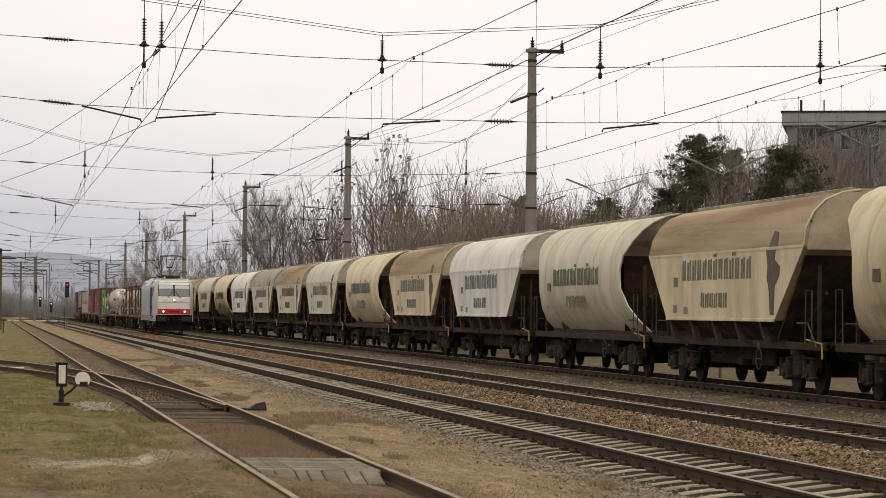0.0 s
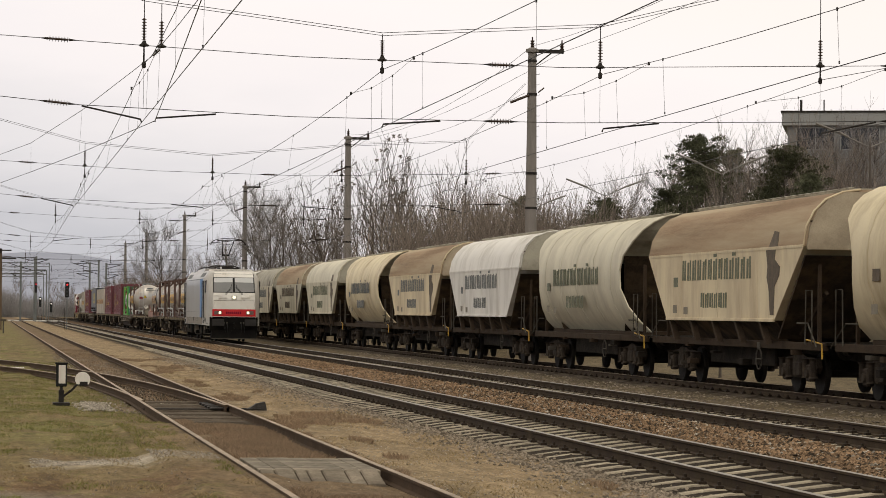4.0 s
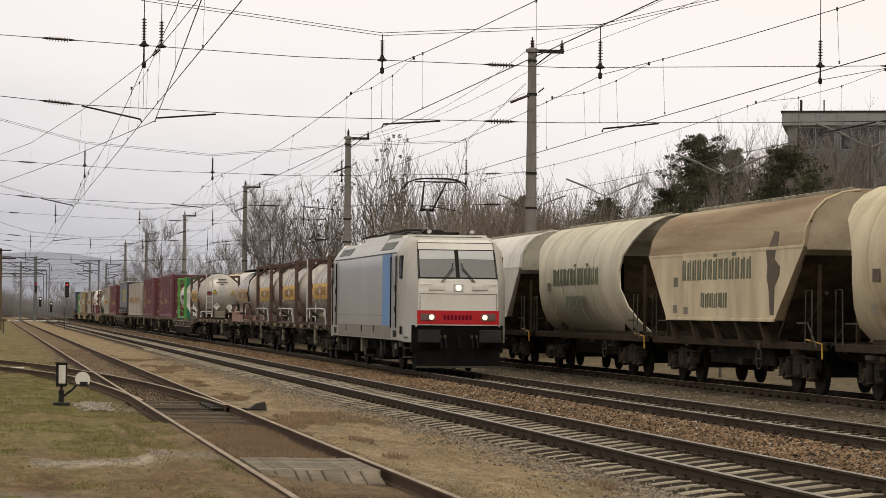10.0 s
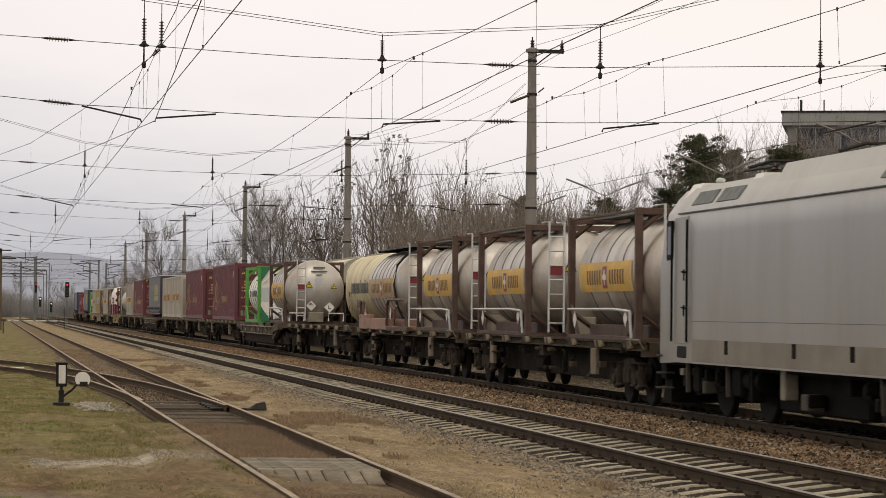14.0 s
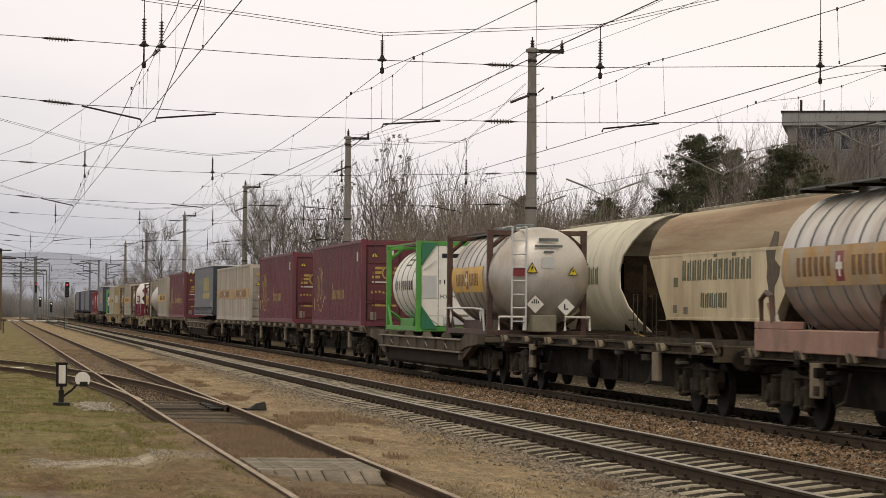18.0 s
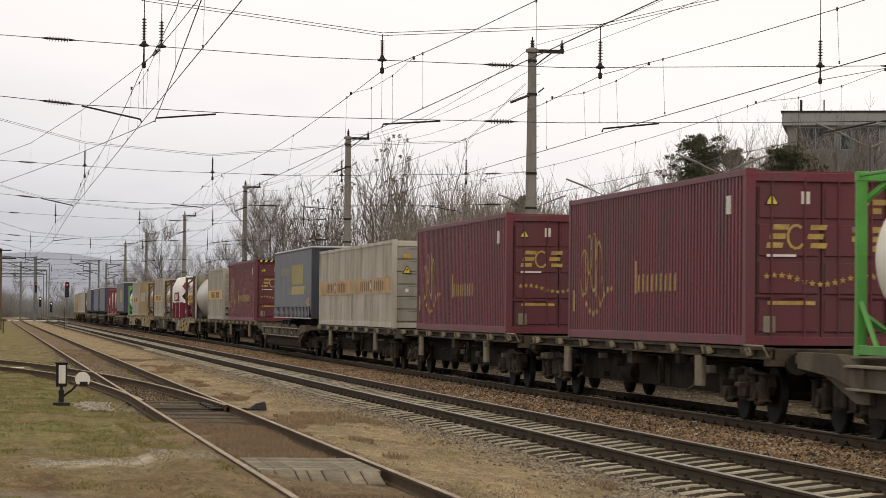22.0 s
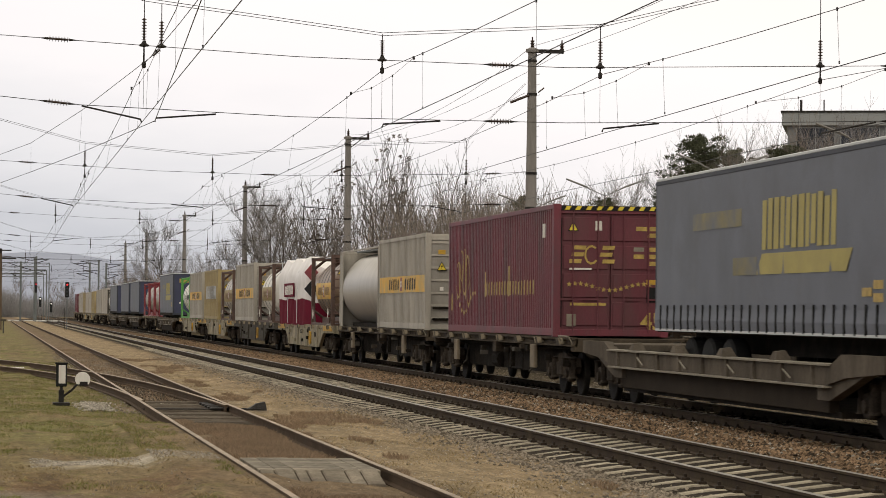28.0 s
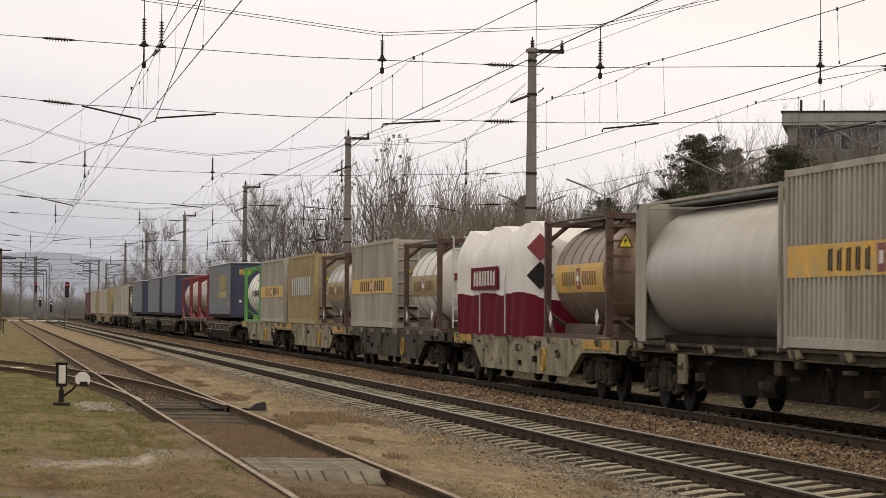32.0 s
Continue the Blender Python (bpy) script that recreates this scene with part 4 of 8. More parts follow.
def bogie_frame():
    g = G()
    for s in (-1, 1):
        x0, x1 = (s * 1.02, s * 0.90) if s < 0 else (0.90, 1.02)
        prof = [(-1.35, 0.60), (-1.28, 0.78), (-0.5, 0.82), (-0.3, 0.88), (0.3, 0.88), (0.5, 0.82), (1.28, 0.78), (1.35, 0.60), (1.2, 0.46), (0.62, 0.46), (0.42, 0.36), (-0.42, 0.36), (-0.62, 0.46), (-1.2, 0.46)]
        g.prism_x(prof, x0, x1)
        for y in (-0.9, 0.9):
            xa = s * 1.10
            g.box(min(xa, s * 0.95), max(xa, s * 0.95), y - 0.19, y + 0.19, 0.29, 0.66, 0.05)
            g.lathe_x([(s * 1.08, 0.11), (s * 1.15, 0.09)] if s > 0 else [(-1.15, 0.09), (-1.08, 0.11)], 12, y, 0.47)
            for d in (-0.26, 0.26):
                g.lathe_z([(0.36, 0.12), (0.40, 0.085), (0.74, 0.085), (0.78, 0.12)], 10, s * 1.05, y + d * 1.12)
        g.box(min(s * 1.0, s * 1.1), max(s * 1.0, s * 1.1), -0.28, 0.28, 0.4, 0.7, 0.03)
    g.box(-0.95, 0.95, -0.2, 0.2, 0.5, 0.86)
    return g


BOGIE = bogie_frame().data("bogie", M("bogie_dusty_iron", (0.034, 0.027, 0.021), 0.85, 0.0, 0.4, 4, 0.3, dirt=(0.085, 0.066, 0.048), amount=0.32))


def bogies(th, ys):
    for y in ys:
        b = share("bogie", BOGIE, th, pose(0, y, 0))
        for d in (-0.9, 0.9):
            WHEELS.append((th, share("wheelset", WHEELSET, b, pose(0, d, 0.46)), d, 0.46))


def buffers(th, y0, y1, mat=None):
    for y, s in ((y0, -1), (y1, 1)):
        for x in (-0.875, 0.875):
            part("buffer", G().lathe_y([(y, 0.09), (y + s * 0.36, 0.09), (y + s * 0.37, 0.19), (y + s * 0.42, 0.17)] if s > 0 else [(y - 0.42, 0.17), (y - 0.37, 0.19), (y - 0.36, 0.09), (y, 0.09)], 14, x, 0.97), mat or UNDER, th, smooth=True)
        part("coupling", G().tube([(0, y, 1.0), (0, y + s * 0.3, 0.82), (0, y + s * 0.5, 0.9)], 0.04), UNDER, th)


# ---- the moving goods train: places along the train, counted from its run-in ----
MOVERS = []


def run(ob, u):
    """Notes a thing of the train whose near end lies u metres along it."""
    MOVERS.append((ob, u))
    ob.matrix_basis = pose(XB, u, 0)
    return ob


def quad(g, a, b, c, d):
    return g.add([a, b, c, d], [(0, 1, 2, 3)])


def plate(g, pts, n, t=0.012):
    """A thin sheet with the outline pts, t thick along n."""
    n = Vector(n).normalized() * t
    top = [Vector(p) + n for p in pts]
    k = len(pts)
    return g.add([*pts, *top], [tuple(range(k - 1, -1, -1)), tuple(range(k, 2 * k))] + [(i, (i + 1) % k, k + (i + 1) % k, k + i) for i in range(k)])


def locomotive(u):
    lo = run(thing("electric_locomotive", pose(0, 0, 0), "silver-grey electric locomotive with cream front, red band and pale blue stripe", "locomotive"), u)
    L = 18.5

    def rake(z):
        pts = ((0.5, 0.0), (2.3, 0.0), (2.62, 0.05), (3.5, 0.52), (3.98, 0.95))
        for (a, ya), (b, yb) in zip(pts, pts[1:]):
            if a <= z <= b:
                return ya + (yb - ya) * (z - a) / (b - a)
        return pts[-1][1]
    zs = (0.9, 1.34, 1.78, 2.3, 2.62, 3.05, 3.44, 3.70, 3.88)

    def half(z, w):
        if w < 1.3:
            return w - max(0, z - 2.3) * 0.055 - max(0, z - 3.72) * 0.4
        if w < 1.45:
            return w - max(0, z - 3.42) * 0.5
        return w if z < 3.42 else (w - (z - 3.42) * 0.72)

    def ring(yf, w):
        low = 0.10 if w < 1.3 else 0.05 if w < 1.45 else 0.0
        r = [(-half(z, w), yf(z), z - (low if z > 3.8 else 0)) for z in zs]
        return r + [(half(z, w), yf(z), z - (low if z > 3.8 else 0)) for z in reversed(zs)]
    secs = [(lambda z: rake(z), 1.14), (lambda z: 0.08 + rake(z) * 1.05, 1.24), (lambda z: 0.42 + 1.1 * rake(z), 1.41), (lambda z: 2.0, 1.49), (lambda z: L - 2.0, 1.49),
            (lambda z: L - 0.42 - 1.1 * rake(z), 1.41), (lambda z: L - 0.08 - rake(z) * 1.05, 1.24), (lambda z: L - rake(z), 1.14)]
    rings = [ring(a, b) for a, b in secs]
    n = len(zs)
    # cab shells, then the machine-room body between them
    for name, rr in (("cab", rings[:4]), ("cab", rings[4:])):
        front = rr[0][0][1] < 5
        lift = (1.34, 1.24, 0.86, 0.9) if front else (0.9, 0.86, 1.24, 1.34)
        rr = [[(x, y, max(z, lift[k]) if z > 0.95 else lift[k]) for x, y, z in r] for k, r in enumerate(rr)]
        g = G().loft(rr, caps=False, closed=False)
        end = rr[0] if rr[0][0][1] < 5 else rr[-1]
        face = G()
        for i in range(n - 1):
            quad(face, end[i], end[2 * n - 1 - i], end[2 * n - 2 - i], end[i + 1])
        # same paint as the front; side shade is put into the colour
        cab = part("cab", g, LOCO_W_SHADED if front else LOCO, lo, "driving cab, its sides toned darker than the front as shaded" if front else "silver-grey driving cab", smooth=True)
        part("cab_front", face, LOCO_W if front else LOCO, cab, "cream-white cab front" if front else "")
    part("body", G().loft(rings[3:5], caps=False), LOCO, lo, "silver-grey machine room body", smooth=True)
    # corner panels below the cab, blue stripe, doors
    for s in (-1, 1):
        for ya, yb in ((0.10, 0.45), (L - 0.10, L - 0.45)):
            part("corner_panel", plate(G(), [(s * 1.245, ya, 0.86), (s * 1.412, yb, 0.86), (s * 1.412, yb, 1.32), (s * 1.245, ya, 1.32)], (s, -1 if ya < 5 else 1, 0), 0.006), LOCO_W_SHADED if ya < 5 else LOCO, lo)
    for s in (-1, 1):
        st = G()
        plate(st, [(s * 1.491, 2.92, 1.30), (s * 1.491, 4.80, 1.30), (s * 1.491, 4.80, 3.40), (s * 1.491, 2.92, 3.40)], (s, 0, 0), 0.004)
        part("blue_stripe", st, LOCO_B, lo, "pale blue stripe")
        for y0 in (1.80, L - 2.70):
            d = part("door", G().box(min(s * 1.475, s * 1.497), max(s * 1.475, s * 1.497), y0, y0 + 0.9, 1.22, 3.36, 0.01), LOCO, lo, "grey cab door")
            for yy in (y0 - 0.06, y0 + 0.98):
                part("handrail", G().tube([(s * 1.53, yy, 1.25), (s * 1.53, yy, 3.3)], 0.02), LOCO_K, d)
            for zz in (1.82, 2.42):
                part("door_handle", G().tube([(s * 1.50, y0 + 0.12, zz), (s * 1.53, y0 + 0.14, zz), (s * 1.53, y0 + 0.30, zz + 0.01)], 0.016, 5).tube([(s * 1.53, y0 + 0.14, zz - 0.14), (s * 1.53, y0 + 0.14, zz + 0.05)], 0.014, 5), LOCO_K, d)
            part("door_step", G().box(min(s * 1.40, s * 1.50), max(s * 1.40, s * 1.50), y0 + 0.08, y0 + 0.72, 0.98, 1.18, 0.02), RUBBER, d, "dark recessed step")
        for y0 in (1.08, L - 1.56):
            sw = part("side_window", G().box(min(s * 1.38, s * 1.468), max(s * 1.38, s * 1.468), y0 - 0.06, y0 + 0.52, 2.64, 3.32, 0.05), RUBBER, lo, "dark cab side window")
            part("side_pane", G().box(min(s * 1.40, s * 1.472), max(s * 1.40, s * 1.472), y0 + 0.02, y0 + 0.44, 2.71, 3.25, 0.05), SIDEGLASS, sw)
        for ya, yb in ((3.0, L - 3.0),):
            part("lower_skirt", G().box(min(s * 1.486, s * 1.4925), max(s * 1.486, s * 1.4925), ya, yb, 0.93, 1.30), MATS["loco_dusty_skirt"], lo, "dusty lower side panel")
        part("sill_band", G().box(min(s * 1.488, s * 1.494), max(s * 1.488, s * 1.494), 3.0, L - 3.0, 1.595, 1.605), TXT_GREY, lo)
        part("roof_gutter", G().box(min(s * 1.44, s * 1.50), max(s * 1.44, s * 1.50), 2.0, L - 2.0, 3.41, 3.43), TXT_GREY, lo)
        for i, y0 in enumerate((3.2, 4.5, 13.0, 14.6)):
            gg = G()
            plate(gg, [(s * 1.40, y0, 3.535), (s * 1.40, y0 + 1.3, 3.535), (s * 1.24, y0 + 1.3, 3.76), (s * 1.24, y0, 3.76)], (s, 0, 0.7), 0.02)
            part("roof_grille", gg, TXT_GREY, lo, "grey ventilation grille")
        for y0 in (0.95, 6.6, 9.4, 13.2):
            part("hatch", G().box(min(s * 1.47, s * 1.498), max(s * 1.47, s * 1.498), y0, y0 + 0.22, 1.08, 1.3, 0.01), LOCO_K, lo)
    # front: windscreens, blinds, bands, lamps
    for e, (y0, s) in enumerate(((0.0, 1), (L, -1))):
        def fp(x, z, out=0.0):
            return (x, y0 + s * (rake(z) - out), z)
        part("window_surround", plate(G(), [fp(-1.12, 2.655), fp(1.12, 2.655), fp(1.09, 3.485), fp(-1.09, 3.485)], (0, -s, 0.4), 0.012), RUBBER, lo, "black windscreen surround")
        for a, b in ((-1, 1), (1, -1)):
            q = [fp(a * 1.085, 2.69), fp(a * 0.055, 2.69), fp(a * 0.055, 3.455), fp(a * 1.065, 3.455)]
            pane = part("windscreen", plate(G(), q, (0, -s, 0.4), 0.020), GLASS, lo, "windscreen coloured sky-reflection grey, with a grey blind")
            q = [fp(a * 1.065, 3.20), fp(a * 0.06, 3.22), fp(a * 0.06, 3.45), fp(a * 1.06, 3.45)]
            part("sun_blind", plate(G(), q, (0, -s, 0.4), 0.023), BLIND, pane)
            part("wiper", G().tube([fp(a * 0.48, 2.56, 0.03), fp(a * 0.16, 2.95, 0.05), fp(a * 0.12, 3.1, 0.05)], 0.014, 5).tube([fp(a * 0.42, 2.56, 0.03), fp(a * 0.10, 2.95, 0.05)], 0.010, 5), RUBBER, pane)
            part("front_handrail", G().tube([fp(a * 1.1, 2.50, 0.0), fp(a * 1.1, 2.50, 0.06), fp(a * 0.72, 2.50, 0.06), fp(a * 0.72, 2.50, 0.0)], 0.012, 5), LOCO_W, lo)
            part("front_step", G().box(a * 0.62 - 0.22, a * 0.62 + 0.22, *sorted((y0 - s * 0.035, y0 + s * 0.01)), 2.34, 2.46, 0.01), LOCO_W, lo)
            lp = part("headlight_unit", G().box(a * 0.86 - 0.21, a * 0.86 + 0.21, *sorted((y0 - s * 0.03, y0 + s * 0.02)), 1.47, 1.67, 0.02), HEADSTEEL, lo, "headlight unit with dark lens")
            part("headlamp", G().lathe_y([(y0 - s * 0.05, 0.055), (y0 - s * 0.03, 0.075)] if s > 0 else [(y0 - s * 0.03, 0.075), (y0 - s * 0.05, 0.055)], 14, a * 0.76, 1.57), LAMP_ON if s > 0 else BLIND, lp, "lit headlamp" if s > 0 else "headlamp")
            part("buffer", G().lathe_y([(y0 - 0.30, 0.12), (y0 + 0.1, 0.12)] if s > 0 else [(y0 - 0.1, 0.12), (y0 + 0.30, 0.12)], 12, a * 0.875, 1.04).box(a * 0.875 - 0.32, a * 0.875 + 0.32, *sorted((y0 - s * 0.36, y0 - s * 0.30)), 0.86, 1.22, 0.03), MATS["loco_buffer_grime"], lo, "grimy rectangular buffer")
        part("red_band", G().loft([[(-1.17, y0 - s * 0.012, 1.37), (1.17, y0 - s * 0.012, 1.37), (1.17, y0 + s * 0.004, 1.37), (-1.17, y0 + s * 0.004, 1.37)], [(-1.17, y0 - s * 0.012, 1.76), (1.17, y0 - s * 0.012, 1.76), (1.17, y0 + s * 0.004, 1.76), (-1.17, y0 + s * 0.004, 1.76)]]), LOCO_R, lo, "red band across the front")
        for i in range(8):
            part("number_bar", G().box(-0.42 + 0.105 * i, -0.35 + 0.105 * i, *sorted((y0 - s * 0.016, y0)), 1.50, 1.63), BURG, lo)
        for a in (-1, 1):
            part("front_seam", G().tube([fp(a * 1.135, 2.60, 0.002), fp(a * 1.125, 3.0, 0.004), fp(a * 1.10, 3.5, 0.004), fp(a * 1.09, 3.68, 0.004)], 0.010, 5), RUBBER, lo, "dark panel seam")
        part("front_seam", G().tube([fp(-1.09, 3.68, 0.004), fp(1.09, 3.68, 0.004)], 0.009, 5), RUBBER, lo, "dark panel seam")
        part("lower_edge_line", G().box(-1.09, 1.09, *sorted((y0 - s * 0.01, y0)), 2.222, 2.236).box(-1.095, -1.083, *sorted((y0 - s * 0.01, y0)), 1.77, 2.236).box(1.083, 1.095, *sorted((y0 - s * 0.01, y0)), 1.77, 2.236), TXT_BROWN, lo)
        tl = part("top_light_frame", G().box(-0.14, 0.14, *sorted((y0 - s * 0.03, y0 + s * 0.06)), 2.29, 2.51, 0.02), BLIND, lo)
        part("top_headlamp", G().lathe_y([(y0 - s * 0.045, 0.07), (y0 - s * 0.03, 0.085)] if s > 0 else [(y0 - s * 0.03, 0.07), (y0 - s * 0.045, 0.062)], 14, 0, 2.40), LAMP_ON if s > 0 else BLIND, tl, "lit upper headlamp" if s > 0 else "")
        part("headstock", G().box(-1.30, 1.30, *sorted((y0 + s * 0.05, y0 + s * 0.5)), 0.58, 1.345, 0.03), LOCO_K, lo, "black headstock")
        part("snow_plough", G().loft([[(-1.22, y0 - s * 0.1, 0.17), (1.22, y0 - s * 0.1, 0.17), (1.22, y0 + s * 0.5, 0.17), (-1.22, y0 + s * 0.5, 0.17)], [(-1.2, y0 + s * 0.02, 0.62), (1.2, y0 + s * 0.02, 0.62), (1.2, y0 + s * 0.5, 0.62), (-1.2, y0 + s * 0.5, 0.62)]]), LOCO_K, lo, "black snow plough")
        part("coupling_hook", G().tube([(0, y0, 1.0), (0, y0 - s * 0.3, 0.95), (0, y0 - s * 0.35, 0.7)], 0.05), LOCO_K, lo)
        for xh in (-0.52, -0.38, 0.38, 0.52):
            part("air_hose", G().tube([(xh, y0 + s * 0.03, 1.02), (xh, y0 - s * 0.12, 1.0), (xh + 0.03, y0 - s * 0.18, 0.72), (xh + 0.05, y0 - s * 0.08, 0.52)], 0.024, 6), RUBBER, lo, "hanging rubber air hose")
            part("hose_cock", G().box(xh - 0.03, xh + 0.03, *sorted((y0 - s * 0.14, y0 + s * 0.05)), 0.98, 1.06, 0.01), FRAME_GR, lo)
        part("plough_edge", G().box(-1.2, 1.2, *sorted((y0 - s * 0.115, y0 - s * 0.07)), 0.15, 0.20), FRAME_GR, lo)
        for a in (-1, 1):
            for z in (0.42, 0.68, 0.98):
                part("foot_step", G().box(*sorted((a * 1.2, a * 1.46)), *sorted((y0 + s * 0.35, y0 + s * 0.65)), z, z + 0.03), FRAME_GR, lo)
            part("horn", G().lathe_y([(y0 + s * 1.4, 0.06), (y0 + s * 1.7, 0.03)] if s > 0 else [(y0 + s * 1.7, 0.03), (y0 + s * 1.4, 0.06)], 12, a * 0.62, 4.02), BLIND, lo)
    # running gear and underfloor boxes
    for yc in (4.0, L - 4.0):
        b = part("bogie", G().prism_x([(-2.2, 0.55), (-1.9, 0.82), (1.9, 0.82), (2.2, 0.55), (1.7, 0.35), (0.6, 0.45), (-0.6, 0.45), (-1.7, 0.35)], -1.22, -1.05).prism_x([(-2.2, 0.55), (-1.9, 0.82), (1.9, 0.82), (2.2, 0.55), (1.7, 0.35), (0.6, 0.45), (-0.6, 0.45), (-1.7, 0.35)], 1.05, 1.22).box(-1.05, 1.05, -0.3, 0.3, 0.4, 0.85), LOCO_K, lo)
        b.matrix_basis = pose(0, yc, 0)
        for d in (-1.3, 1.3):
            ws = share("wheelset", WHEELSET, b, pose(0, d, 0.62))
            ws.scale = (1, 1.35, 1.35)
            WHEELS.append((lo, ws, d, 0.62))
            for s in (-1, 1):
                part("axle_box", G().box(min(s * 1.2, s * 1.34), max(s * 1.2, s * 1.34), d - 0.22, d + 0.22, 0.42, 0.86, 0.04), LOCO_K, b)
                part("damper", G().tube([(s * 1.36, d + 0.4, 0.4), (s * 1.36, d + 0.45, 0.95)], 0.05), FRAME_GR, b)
    # floor added to stop light reaching the running gear from above
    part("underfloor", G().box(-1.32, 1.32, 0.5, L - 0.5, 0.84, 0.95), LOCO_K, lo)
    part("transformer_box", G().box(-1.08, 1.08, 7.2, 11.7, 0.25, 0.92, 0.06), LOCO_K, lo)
    rnd = random.Random(4)
    for i in range(34):
        yy, zz, s = rnd.uniform(0.8, L - 0.8), rnd.uniform(0.3, 0.7), rnd.choice((-1, -1, 1))
        part(rnd.choice(("pipe_bracket", "cable_box", "fitting")), G().box(*sorted((s * 1.12, s * rnd.uniform(1.3, 1.42))), yy, yy + rnd.uniform(0.06, 0.3), zz, zz + rnd.uniform(0.1, 0.5), 0.02), rnd.choice((LOCO_K, LOCO_K, LOCO_K, FRAME_GR, PALE)), lo)
    for y0 in (6.4, 12.0, 12.5):
        part("air_tank", G().lathe_y([(y0, 0.05), (y0 + 0.04, 0.18), (y0 + 0.4, 0.18), (y0 + 0.44, 0.05)], 12, -1.15, 0.68), LOCO_K, lo, smooth=True)
    # roof: pantographs, busbars
    part("roof_deck", G().box(-1.0, 1.0, 1.9, L - 1.9, 3.85, 3.895, 0.01), TXT_GREY, lo)
    part("roof_hood", G().loft([[(-1.36, y, 3.56), (1.36, y, 3.56), (1.10, y, 4.03), (-1.10, y, 4.03)] for y in (5.9, 11.3)]), LOCO, lo, "raised grey roof hood")
    for y0, y1 in ((1.9, 3.1), (12.4, 12.9), (16.2, 16.9)):
        part("roof_panel", G().loft([[(-1.40, y, 3.52), (1.40, y, 3.52), (1.12, y, 3.94), (-1.12, y, 3.94)] for y in (y0, y1)]), LOCO_W, lo, "pale roof panel")
    pan = part("pantograph_raised", G().box(-0.55, 0.55, 3.3, 3.42, 3.99, 4.06).box(-0.55, 0.55, 4.7, 4.85, 3.99, 4.08).tube([(-0.5, 3.3, 4.03), (-0.5, 4.8, 4.03)], 0.03).tube([(0.5, 3.3, 4.03), (0.5, 4.8, 4.03)], 0.03).box(-0.3, 0.3, 4.55, 4.95, 3.95, 4.16, 0.03), IRON, lo, "raised pantograph reaching the contact wire")
    part("lower_arm", G().tube([(0, 4.7, 4.12), (0, 5.9, 4.80)], [0.065, 0.05], 8), FRAME_GR, pan)
    part("upper_arm", G().tube([(-0.17, 5.9, 4.80), (-0.33, 4.36, 5.55)], [0.032, 0.024], 6).tube([(0.17, 5.9, 4.80), (0.33, 4.36, 5.55)], [0.032, 0.024], 6).tube([(-0.22, 5.9, 4.80), (0.22, 5.9, 4.80)], 0.05, 6).tube([(0, 5.0, 4.2), (0.05, 6.0, 4.66)], 0.02, 5).tube([(-0.1, 5.85, 4.86), (0.3, 4.4, 5.54)], 0.008, 4), IRON, pan)
    for d in (0.0, 0.36):
        part("collector_head", G().tube([(-0.97, 4.15 + d, 5.34), (-0.93, 4.15 + d, 5.44), (-0.8, 4.15 + d, 5.57), (-0.58, 4.15 + d, 5.65), (-0.3, 4.15 + d, 5.68), (0.3, 4.15 + d, 5.68), (0.58, 4.15 + d, 5.65), (0.8, 4.15 + d, 5.57), (0.93, 4.15 + d, 5.44), (0.97, 4.15 + d, 5.34)], 0.02, 6), IRON, pan)
    part("head_frame", G().tube([(-0.62, 4.33, 5.58), (0.62, 4.33, 5.58)], 0.022, 5).tube([(-0.58, 4.15, 5.63), (-0.58, 4.51, 5.63)], 0.016, 5).tube([(0.58, 4.15, 5.63), (0.58, 4.51, 5.63)], 0.016, 5), IRON, pan)
    for y0 in (L - 4.6, 6.8, 9.0):
        pn = part("pantograph_folded", G().tube([(-0.5, y0, 4.12), (-0.5, y0 + 2.0, 4.14)], 0.03).tube([(0.5, y0, 4.12), (0.5, y0 + 2.0, 4.14)], 0.03).tube([(-0.9, y0 + 0.3, 4.1), (-0.5, y0 + 0.3, 4.22), (0.5, y0 + 0.3, 4.22), (0.9, y0 + 0.3, 4.1)], 0.03).tube([(0, y0, 4.1), (0, y0 + 2, 4.2)], 0.05), IRON, lo, "folded pantograph")
        for x in (-0.5, 0.5):
            part("insulator", G().lathe_z([(3.97, 0.06), (4.0, 0.09), (4.05, 0.05), (4.08, 0.09), (4.11, 0.04)], 8, x, y0 + 0.1), PORCELAIN, pn)
    part("busbar", G().tube([(0.3, 5.0, 4.12), (0.3, 14.0, 4.12)], 0.025), IRON, lo)
    return lo


def spigot():
    """A folded-out container bracket leaning from the near sill."""
    return G().loft([[(-1.14, -0.05, 1.0), (-1.14, 0.0, 1.0), (-1.14, 0.07, 1.12), (-1.14, 0.02, 1.12)], [(-1.32, -0.14, 0.97), (-1.32, -0.09, 0.97), (-1.32, 0.05, 1.10), (-1.32, 0.0, 1.10)]])


SPIGOT_P, SPIGOT_G = spigot().data("container_spigot", M("spigot_dusty", (0.20, 0.165, 0.115), 0.8, 0, 0.2, 3, 0.1)), spigot().data("container_spigot", FRAME_GR)


